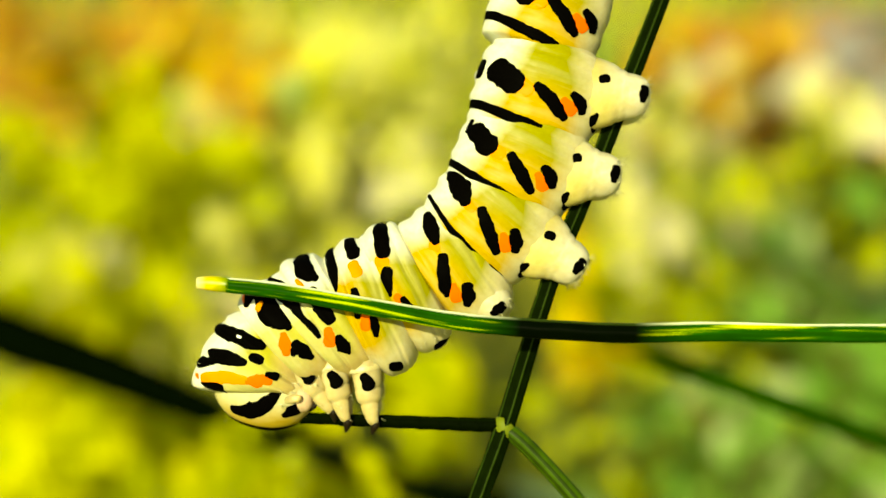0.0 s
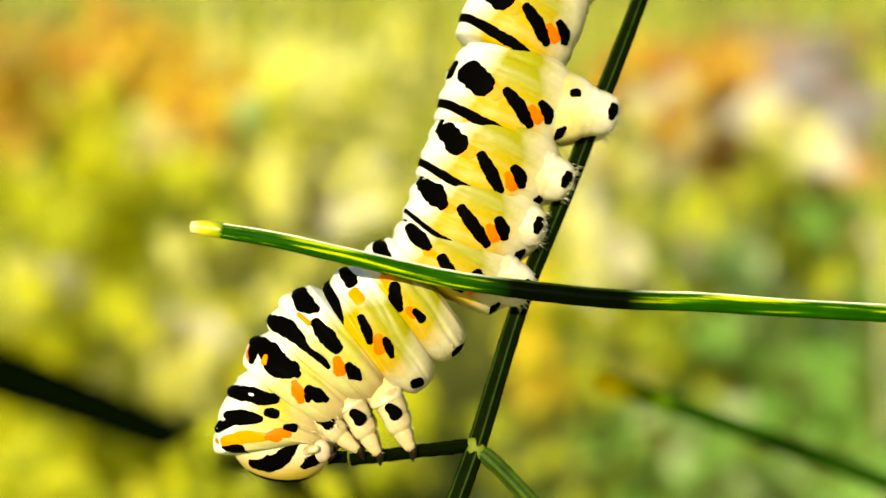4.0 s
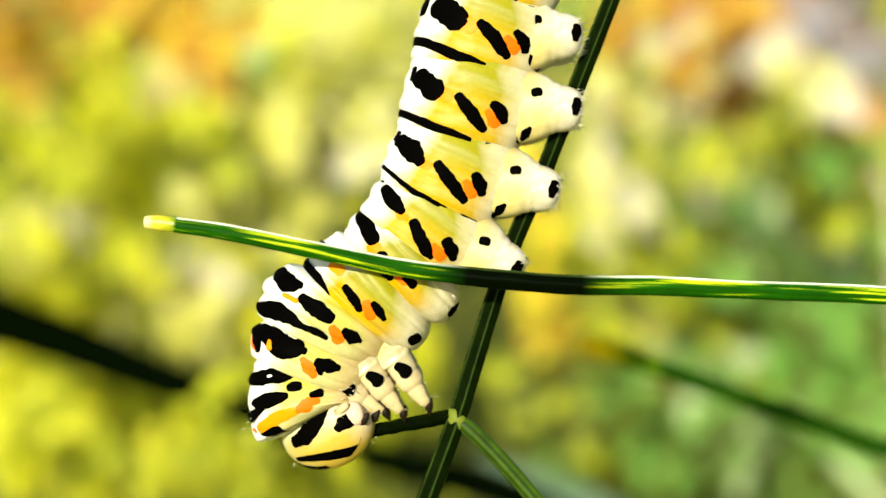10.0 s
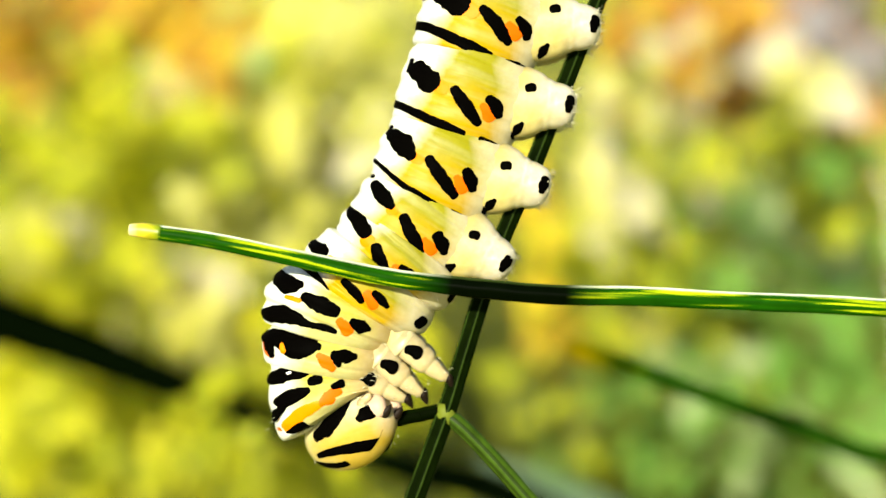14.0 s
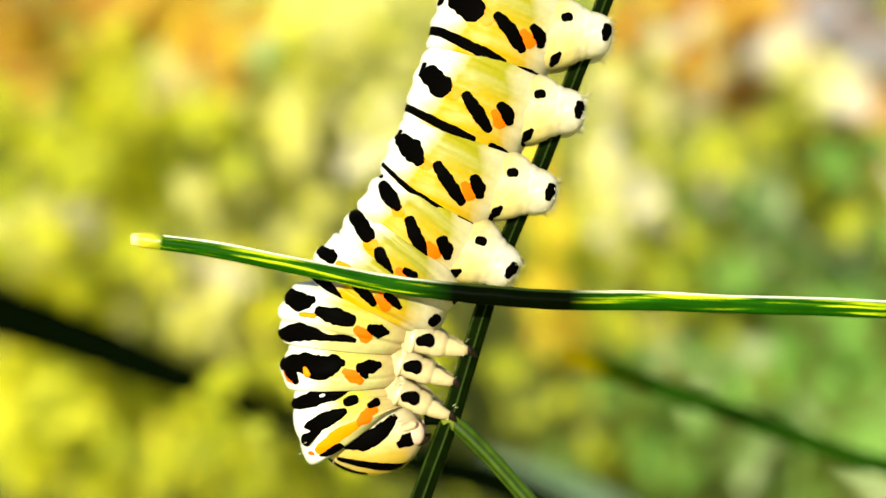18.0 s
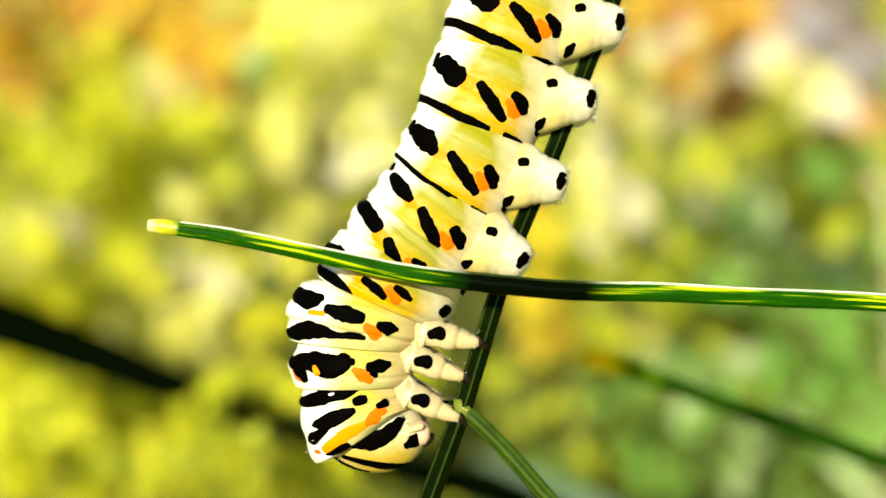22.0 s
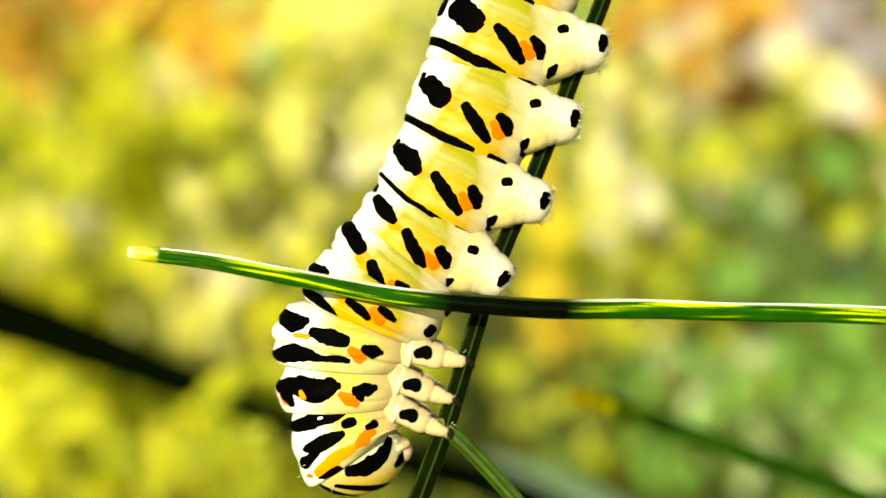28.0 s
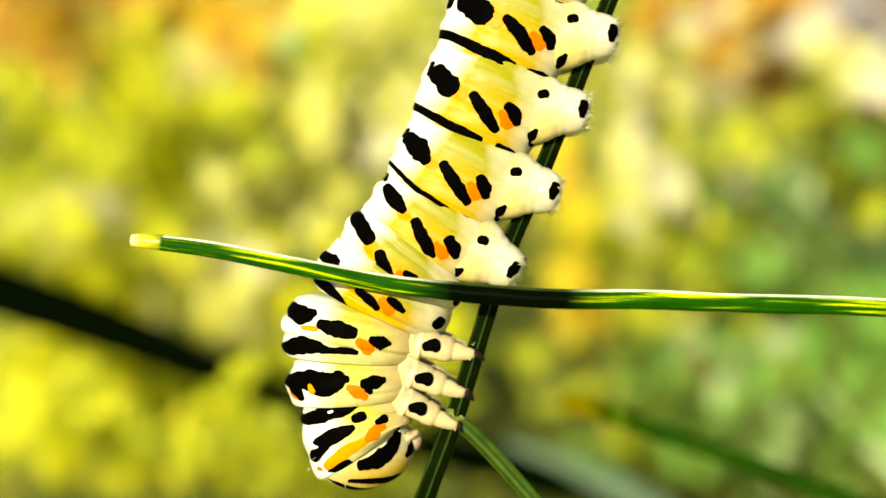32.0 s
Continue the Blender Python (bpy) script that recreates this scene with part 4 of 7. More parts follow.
# low grass of the meadow all round
rnd = random.Random(11)
TONES = ("lime", "lemon", "olive", "green", "pale")
verts, faces, slots = [], [], []
for _ in range(9000):
    reach, turn = 0.25 + 3.2 * rnd.random() ** 0.7, rnd.uniform(0, 2 * math.pi)
    x, y = reach * math.cos(turn), 0.6 + reach * math.sin(turn)
    if abs(x) < 0.12 and abs(y) < 0.12:
        continue
    tall, wide, lean = rnd.uniform(0.03, 0.11), rnd.uniform(0.0025, 0.006), rnd.uniform(0, 2 * math.pi)
    sx, sy = wide * math.cos(lean), wide * math.sin(lean)
    bx, by = -math.sin(lean) * tall * rnd.uniform(0.1, 0.6), math.cos(lean) * tall * rnd.uniform(0.1, 0.6)
    n = len(verts)
    z = -0.02
    verts += [(x - sx, y - sy, z), (x + sx, y + sy, z), (x + sx * 0.8 + bx * 0.4, y + sy * 0.8 + by * 0.4, tall * 0.6), (x - sx * 0.8 + bx * 0.4, y - sy * 0.8 + by * 0.4, tall * 0.6), (x + bx, y + by, tall)]
    faces += [(n, n + 1, n + 2, n + 3), (n + 3, n + 2, n + 4)]
    slots += [rnd.choices(range(5), (5, 4, 3, 2, 2))[0]] * 2
me = bpy.data.meshes.new("low_grass")
me.from_pydata(verts, [], faces)
for tone in TONES:
    me.materials.append(LEAVES[tone])
me.polygons.foreach_set("material_index", slots)
tagged(new("low_grass", me), "short sunlit yellow-green grass covering the meadow", "grass", kind="stuff")


def motions():
    walk(body["A7"], [(0, at(104, 445, 20.7)), (0.5, at(103, 443, 21.2)), (1, at(105, 438, 21.8)), (1.5, at(104, 450, 22.3)), (2, at(104, 459, 22.7)), (2.5, at(104, 457, 23.4)), (3, at(106, 465, 24.9)), (3.5, at(110, 468, 25.1)), (5.5, at(109, 484, 28.0)), (6, at(95, 493, 28.5)), (6.5, at(89, 503, 27.6)), (7, at(87, 498, 27.3)), (7.5, at(92, 497, 26.4)), (8, at(91, 488, 25.9)), (8.5, at(93, 498, 24.8)), (9, at(93, 494, 23.5)), (9.5, at(111, 507, 20.4)), (10, at(113, 508, 20.1)), (10.5, at(115, 514, 19.5)), (11, at(122, 512, 21.0)), (11.5, at(129, 515, 21.0)), (12, at(127, 515, 21.0)), (12.5, at(131, 518, 21.0)), (13, at(132, 519, 21.1)), (13.5, at(132, 518, 20.5)), (14, at(135, 522, 20.5)), (14.5, at(138, 521, 20.5)), (16.5, at(151, 519, 21.6)), (17, at(148, 518, 20.4)), (17.5, at(155, 522, 22.2)), (18, at(155, 522, 21.6)), (18.5, at(154, 521, 21.3)), (19, at(155, 522, 21.6)), (19.5, at(154, 522, 21.0)), (20, at(154, 521, 21.0)), (21, at(157, 521, 21.0)), (21.5, at(158, 519, 21.1)), (22, at(157, 520, 20.5)), (23, at(157, 513, 20.2)), (24, at(172, 515, 24.5)), (25, at(169, 516, 24.0)), (25.5, at(170, 513, 24.5)), (27.5, at(170, 517, 24.1)), (28, at(170, 519, 24.1)), (28.5, at(169, 517, 24.1)), (29, at(170, 521, 24.4)), (30, at(169, 519, 24.1)), (31, at(172, 520, 24.2)), (32, at(173, 517, 24.5))])
    walk(body["A6"], [(0, at(79, 296, 15.9)), (0.5, at(78, 293, 16.5)), (1, at(78, 290, 16.9)), (1.5, at(76, 300, 17.5)), (2, at(75, 307, 18.9)), (2.5, at(74, 307, 19.0)), (3, at(72, 317, 20.6)), (3.5, at(75, 321, 21.1)), (5.5, at(74, 341, 21.8)), (6, at(62, 352, 22.9)), (6.5, at(57, 365, 22.8)), (7, at(54, 369, 21.5)), (7.5, at(58, 376, 20.9)), (8, at(57, 371, 20.1)), (8.5, at(60, 381, 18.7)), (9, at(60, 380, 17.6)), (9.5, at(63, 389, 16.9)), (10, at(64, 390, 16.5)), (10.5, at(68, 393, 15.8)), (11, at(72, 392, 15.3)), (11.5, at(77, 394, 15.0)), (12, at(77, 396, 15.9)), (12.5, at(80, 400, 16.5)), (13, at(83, 401, 17.1)), (13.5, at(85, 400, 18.0)), (14, at(88, 405, 18.0)), (14.5, at(92, 403, 18.4)), (16.5, at(103, 399, 18.5)), (17, at(101, 399, 19.0)), (17.5, at(106, 405, 19.9)), (18, at(106, 404, 19.4)), (18.5, at(106, 402, 20.1)), (19, at(107, 404, 20.2)), (19.5, at(107, 402, 19.2)), (20, at(107, 402, 19.5)), (20.5, at(108, 400, 20.1)), (21, at(110, 402, 19.1)), (21.5, at(110, 401, 19.5)), (22, at(110, 403, 18.8)), (22.5, at(111, 400, 19.0)), (23, at(110, 393, 18.1)), (23.5, at(112, 401, 19.2)), (24, at(112, 397, 19.2)), (24.5, at(113, 395, 18.6)), (25, at(113, 394, 19.2)), (25.5, at(114, 394, 19.4)), (27.5, at(115, 399, 19.8)), (28, at(115, 400, 19.9)), (28.5, at(114, 399, 19.5)), (29, at(115, 402, 19.9)), (29.5, at(115, 399, 19.6)), (30, at(115, 400, 20.0)), (30.5, at(113, 397, 19.5)), (31, at(116, 402, 19.4)), (31.5, at(115, 396, 19.4)), (32, at(115, 398, 18.5))])
    walk(body["A5"], [(0, at(47, 178, 23.9)), (0.5, at(45, 177, 24.5)), (1, at(45, 174, 25.0)), (1.5, at(42, 184, 25.2)), (2, at(40, 193, 25.5)), (2.5, at(41, 193, 25.0)), (3, at(38, 207, 25.1)), (3.5, at(42, 211, 25.0)), (5.5, at(44, 240, 19.2)), (6, at(32, 252, 18.5)), (6.5, at(30, 267, 18.0)), (7, at(30, 270, 16.3)), (7.5, at(34, 275, 15.8)), (8, at(33, 270, 16.3)), (8.5, at(36, 276, 16.6)), (9, at(35, 269, 16.3)), (9.5, at(37, 272, 15.8)), (10, at(38, 269, 15.4)), (10.5, at(41, 271, 15.5)), (11, at(43, 268, 16.3)), (11.5, at(47, 269, 16.6)), (12, at(46, 268, 16.0)), (12.5, at(47, 270, 17.1)), (13, at(49, 270, 17.1)), (13.5, at(50, 267, 17.4)), (14, at(51, 271, 17.5)), (14.5, at(53, 269, 17.5)), (16.5, at(62, 270, 19.0)), (17, at(61, 269, 18.7)), (17.5, at(64, 273, 19.3)), (18, at(64, 272, 19.1)), (18.5, at(63, 271, 19.3)), (19, at(64, 272, 19.4)), (19.5, at(63, 272, 18.9)), (20, at(64, 271, 18.8)), (20.5, at(65, 269, 19.1)), (21, at(67, 271, 19.2)), (21.5, at(67, 269, 19.0)), (22, at(66, 271, 19.2)), (22.5, at(67, 269, 19.1)), (23, at(67, 265, 18.9)), (23.5, at(68, 270, 19.1)), (24, at(69, 267, 19.0)), (24.5, at(70, 266, 19.1)), (25, at(70, 266, 19.1)), (25.5, at(70, 265, 19.1)), (27.5, at(72, 268, 19.8)), (28, at(72, 269, 19.7)), (28.5, at(72, 267, 19.1)), (29, at(71, 270, 19.7)), (29.5, at(72, 268, 19.3)), (30, at(72, 269, 19.2)), (30.5, at(70, 266, 19.1)), (31, at(71, 271, 19.8)), (31.5, at(71, 266, 19.3)), (32, at(71, 271, 20.0))])
    walk(body["A4"], [(0, at(-1, 74, 37.6)), (0.5, at(-2, 73, 37.3)), (1, at(-0, 72, 35.6)), (1.5, at(-2, 85, 32.1)), (2, at(-2, 95, 29.2)), (2.5, at(1, 97, 26.0)), (3, at(0, 112, 23.8)), (3.5, at(5, 115, 22.6)), (5.5, at(17, 137, 16.3)), (6, at(7, 145, 17.2)), (6.5, at(5, 151, 18.1)), (7, at(4, 150, 19.2)), (7.5, at(5, 154, 19.1)), (8, at(6, 148, 20.0)), (8.5, at(6, 152, 20.3)), (9, at(5, 146, 20.7)), (9.5, at(5, 148, 20.5)), (10, at(6, 146, 20.5)), (10.5, at(8, 146, 20.7)), (11, at(9, 144, 21.2)), (11.5, at(11, 144, 20.7)), (12, at(8, 143, 21.2)), (12.5, at(9, 144, 21.3)), (13, at(10, 144, 21.3)), (13.5, at(10, 142, 21.3)), (14, at(11, 145, 21.8)), (14.5, at(12, 144, 22.1)), (16.5, at(17, 145, 22.7)), (17, at(17, 144, 22.8)), (17.5, at(18, 146, 22.9)), (18, at(18, 146, 23.2)), (18.5, at(17, 146, 23.1)), (19, at(17, 146, 23.3)), (19.5, at(18, 146, 22.9)), (20, at(18, 145, 22.8)), (20.5, at(19, 144, 23.2)), (21, at(21, 145, 22.9)), (21.5, at(20, 144, 23.3)), (22, at(19, 144, 23.6)), (22.5, at(19, 143, 23.8)), (23, at(20, 140, 23.5)), (23.5, at(20, 144, 23.7)), (24, at(22, 142, 23.5)), (24.5, at(23, 141, 23.5)), (25, at(22, 142, 23.7)), (25.5, at(23, 141, 24.0)), (27.5, at(23, 145, 24.0)), (28, at(23, 144, 23.8)), (28.5, at(24, 143, 23.3)), (29, at(23, 146, 24.0)), (29.5, at(24, 144, 23.8)), (30, at(23, 145, 24.2)), (30.5, at(22, 141, 23.4)), (31, at(23, 147, 24.2)), (31.5, at(23, 142, 23.8)), (32, at(23, 146, 24.4))])
    walk(body["A3"], [(0, at(-67, -7, 54.0)), (0.5, at(-65, -4, 50.2)), (1, at(-56, -3, 46.4)), (1.5, at(-52, 10, 42.4)), (2, at(-46, 16, 38.1)), (2.5, at(-37, 18, 32.1)), (3, at(-35, 35, 26.3)), (3.5, at(-29, 35, 27.5)), (5.5, at(-15, 40, 28.7)), (6, at(-27, 46, 30.4)), (6.5, at(-34, 49, 30.6)), (7, at(-36, 49, 33.7)), (7.5, at(-36, 52, 32.1)), (8, at(-36, 48, 32.3)), (8.5, at(-36, 51, 32.1)), (9, at(-38, 47, 32.5)), (9.5, at(-37, 47, 32.9)), (10, at(-35, 47, 33.4)), (10.5, at(-35, 46, 32.1)), (11, at(-33, 48, 32.1)), (11.5, at(-31, 46, 32.1)), (12, at(-33, 46, 31.9)), (12.5, at(-33, 49, 32.3)), (13, at(-32, 47, 32.0)), (13.5, at(-33, 47, 33.4)), (14, at(-32, 47, 32.2)), (14.5, at(-32, 47, 32.1)), (16.5, at(-28, 53, 35.6)), (17, at(-29, 52, 34.9)), (17.5, at(-29, 53, 35.6)), (18, at(-29, 53, 35.9)), (18.5, at(-30, 53, 35.9)), (19, at(-30, 53, 35.9)), (19.5, at(-29, 52, 36.0)), (20, at(-29, 51, 35.1)), (20.5, at(-28, 52, 36.1)), (21, at(-28, 52, 35.5)), (21.5, at(-30, 50, 34.5)), (22, at(-31, 50, 34.3)), (22.5, at(-30, 49, 34.8)), (23, at(-28, 48, 35.8)), (23.5, at(-29, 49, 35.0)), (24, at(-27, 50, 35.7)), (24.5, at(-25, 48, 35.5)), (25, at(-27, 50, 35.4)), (25.5, at(-25, 49, 35.4)), (27.5, at(-25, 51, 33.4)), (28, at(-26, 49, 31.9)), (28.5, at(-24, 49, 33.3)), (29, at(-26, 51, 32.4)), (29.5, at(-24, 49, 32.3)), (30, at(-25, 51, 32.4)), (30.5, at(-27, 47, 31.4)), (31, at(-26, 50, 31.4)), (31.5, at(-25, 48, 32.3)), (32, at(-25, 51, 32.4))])
    walk(body["A2"], [(0, at(-157, -50, 61.6)), (0.5, at(-151, -52, 60.2)), (1, at(-139, -55, 58.0)), (1.5, at(-127, -43, 59.9)), (2, at(-119, -41, 58.5)), (2.5, at(-111, -45, 56.1)), (3, at(-104, -39, 54.3)), (3.5, at(-100, -38, 53.1)), (5.5, at(-79, -31, 50.8)), (6, at(-84, -29, 50.4)), (6.5, at(-87, -24, 49.9)), (7, at(-86, -28, 49.3)), (7.5, at(-87, -23, 48.7)), (8, at(-83, -26, 48.1)), (8.5, at(-84, -23, 47.6)), (9, at(-83, -27, 46.9)), (9.5, at(-85, -26, 46.0)), (10, at(-79, -27, 45.0)), (10.5, at(-79, -26, 44.0)), (11, at(-74, -24, 43.1)), (11.5, at(-71, -25, 42.4)), (12, at(-71, -27, 41.9)), (12.5, at(-69, -24, 41.3)), (13, at(-69, -23, 40.7)), (13.5, at(-68, -22, 40.1)), (14, at(-68, -20, 39.6)), (14.5, at(-69, -19, 39.2)), (16.5, at(-66, -14, 38.0)), (17, at(-67, -15, 38.0)), (17.5, at(-69, -14, 38.0)), (18, at(-69, -14, 38.0)), (18.5, at(-71, -14, 38.0)), (19, at(-72, -15, 38.0)), (19.5, at(-72, -16, 38.0)), (20, at(-72, -16, 38.0)), (21, at(-74, -16, 38.0)), (21.5, at(-74, -16, 38.0)), (22, at(-77, -17, 38.0)), (23, at(-73, -20, 38.0)), (24, at(-71, -18, 38.0)), (25, at(-72, -17, 38.0)), (25.5, at(-69, -20, 38.0)), (27.5, at(-72, -20, 38.0)), (28, at(-73, -20, 38.0)), (28.5, at(-71, -23, 38.0)), (29, at(-75, -20, 38.0)), (30, at(-76, -18, 38.0)), (31, at(-76, -19, 38.0)), (32, at(-74, -19, 38.0))])
    walk(body["A1"], [(0, at(-213, -84, 66.2)), (0.5, at(-201, -85, 64.6)), (1, at(-187, -90, 62.3)), (1.5, at(-183, -86, 59.7)), (2, at(-176, -86, 59.7)), (2.5, at(-167, -93, 57.2)), (3, at(-159, -89, 55.6)), (3.5, at(-155, -89, 54.7)), (5.5, at(-139, -89, 49.2)), (6, at(-148, -83, 47.5)), (6.5, at(-150, -80, 47.0)), (7, at(-151, -79, 46.7)), (7.5, at(-148, -77, 45.9)), (8, at(-146, -78, 45.3)), (8.5, at(-144, -77, 44.4)), (9, at(-142, -78, 42.9)), (9.5, at(-142, -80, 42.1)), (10, at(-139, -78, 41.6)), (10.5, at(-137, -80, 40.7)), (11, at(-133, -76, 40.2)), (11.5, at(-130, -77, 38.8)), (12, at(-128, -77, 36.5)), (12.5, at(-123, -74, 35.5)), (13, at(-121, -74, 34.9)), (13.5, at(-122, -75, 33.6)), (14, at(-120, -72, 32.8)), (14.5, at(-120, -71, 31.8)), (16.5, at(-112, -64, 29.0)), (17, at(-110, -64, 27.6)), (17.5, at(-109, -64, 28.2)), (18, at(-108, -65, 28.4)), (18.5, at(-110, -65, 28.0)), (19, at(-110, -67, 27.9)), (19.5, at(-109, -67, 27.7)), (20, at(-111, -68, 27.2)), (20.5, at(-111, -69, 26.7)), (21, at(-111, -68, 27.0)), (21.5, at(-112, -71, 26.7)), (22, at(-115, -73, 25.6)), (22.5, at(-113, -74, 26.0)), (23, at(-112, -73, 26.1)), (23.5, at(-113, -73, 26.6)), (24, at(-110, -71, 25.9)), (24.5, at(-109, -72, 26.1)), (25, at(-110, -71, 26.5)), (25.5, at(-108, -72, 25.8)), (27.5, at(-109, -73, 24.9)), (28, at(-110, -74, 25.2)), (28.5, at(-108, -75, 25.6)), (29, at(-109, -74, 26.5)), (29.5, at(-108, -74, 25.8)), (30, at(-109, -74, 25.8)), (30.5, at(-110, -76, 25.6)), (31, at(-110, -75, 26.2)), (31.5, at(-109, -78, 25.7)), (32, at(-109, -73, 27.1))])
    walk(body["T3"], [(0, at(-293, -108, 51.2)), (0.5, at(-283, -113, 50.3)), (1, at(-271, -116, 49.5)), (1.5, at(-266, -112, 49.6)), (2, at(-261, -114, 49.2)), (2.5, at(-251, -121, 47.5)), (3, at(-244, -120, 45.9)), (3.5, at(-239, -122, 45.2)), (5.5, at(-222, -126, 37.5)), (6, at(-230, -119, 37.3)), (6.5, at(-232, -116, 36.5)), (7, at(-230, -116, 35.9)), (7.5, at(-229, -116, 34.2)), (8, at(-224, -118, 33.9)), (8.5, at(-223, -117, 32.3)), (9, at(-218, -120, 31.1)), (9.5, at(-217, -125, 29.4)), (10, at(-211, -122, 28.8)), (10.5, at(-210, -124, 27.4)), (11, at(-203, -121, 26.7)), (11.5, at(-199, -122, 25.5)), (12, at(-195, -125, 23.6)), (12.5, at(-188, -124, 21.4)), (13, at(-185, -124, 20.6)), (13.5, at(-184, -124, 20.3)), (14, at(-181, -123, 18.9)), (14.5, at(-177, -123, 17.5)), (16.5, at(-164, -119, 12.4)), (17, at(-160, -120, 10.9)), (17.5, at(-160, -125, 9.1)), (18, at(-160, -129, 9.3)), (18.5, at(-162, -131, 9.1)), (19, at(-164, -132, 9.1)), (19.5, at(-161, -135, 9.1)), (20, at(-162, -138, 9.1)), (20.5, at(-163, -140, 9.1)), (21, at(-163, -141, 8.8)), (21.5, at(-164, -142, 8.8)), (22, at(-167, -144, 8.8)), (22.5, at(-164, -146, 8.9)), (23, at(-163, -144, 9.0)), (23.5, at(-165, -145, 8.9)), (24, at(-161, -144, 9.1)), (24.5, at(-160, -145, 8.6)), (25, at(-161, -144, 8.2)), (25.5, at(-159, -145, 8.4)), (27.5, at(-161, -147, 9.7)), (28, at(-161, -149, 8.9)), (28.5, at(-158, -152, 9.1)), (29, at(-161, -151, 9.3)), (29.5, at(-159, -152, 8.8)), (30, at(-161, -151, 9.3)), (30.5, at(-162, -155, 8.2)), (31, at(-164, -152, 8.4)), (31.5, at(-161, -155, 8.0)), (32, at(-163, -151, 7.9))])
    walk(body["T2"], [(0, at(-357, -131, 47.7, -4)), (0.5, at(-344, -142, 45.8, -4)), (1, at(-330, -156, 43.6, -4)), (1.5, at(-323, -157, 41.9, -5)), (2, at(-318, -160, 42.2, -5)), (2.5, at(-308, -169, 41.1, -5)), (3, at(-299, -173, 38.4, -6)), (3.5, at(-294, -176, 37.1, -6)), (5.5, at(-273, -184, 33.8, -7)), (6, at(-275, -179, 33.9, -7)), (6.5, at(-275, -177, 32.1, -7)), (7, at(-271, -178, 30.1, -7)), (7.5, at(-266, -180, 28.4, -8)), (8, at(-260, -181, 27.9, -8)), (8.5, at(-256, -182, 26.2, -8)), (9, at(-249, -186, 24.8, -8)), (9.5, at(-248, -191, 21.7, -8)), (10, at(-238, -187, 21.6, -8)), (10.5, at(-239, -189, 20.8, -7)), (11, at(-229, -184, 19.6, -7)), (11.5, at(-225, -185, 19.2, -7)), (12, at(-217, -189, 16.2, -7)), (12.5, at(-206, -189, 13.2, -7)), (13, at(-202, -189, 13.0, -7)), (13.5, at(-201, -188, 12.3, -6)), (14, at(-195, -188, 10.0, -6)), (14.5, at(-191, -190, 9.0, -6)), (16.5, at(-175, -189, 2.8, -3)), (17, at(-169, -192, -0.3, -2)), (17.5, at(-169, -201, -1.0, -1)), (18, at(-169, -204, -1.8, 0)), (18.5, at(-170, -205, -1.7, 0)), (19, at(-172, -207, -1.0, 0)), (19.5, at(-168, -210, -1.9, 0)), (20, at(-170, -214, -1.1, 0)), (20.5, at(-172, -216, -0.4, 0)), (21, at(-172, -218, -0.3, 0)), (21.5, at(-173, -219, -0.2, 0)), (22, at(-175, -221, -1.0, 0)), (22.5, at(-174, -222, -0.2, 0)), (23, at(-171, -220, -1.1, 0)), (23.5, at(-173, -221, -1.1, 0)), (24, at(-169, -219, -1.0, 0)), (24.5, at(-168, -221, -1.1, 0)), (25, at(-169, -220, -1.0, 0)), (25.5, at(-167, -221, -1.8, 0)), (27.5, at(-167, -225, -1.9, 0)), (28, at(-167, -228, -1.8, 0)), (28.5, at(-165, -232, -1.0, 0)), (29, at(-168, -232, -1.7, 0)), (29.5, at(-166, -233, -1.8, 0)), (30, at(-168, -233, -1.8, 0)), (30.5, at(-168, -235, -2.6, 0)), (31, at(-170, -234, -1.8, 0)), (31.5, at(-167, -235, -2.6, 0)), (32, at(-168, -233, -3.3, 0))])
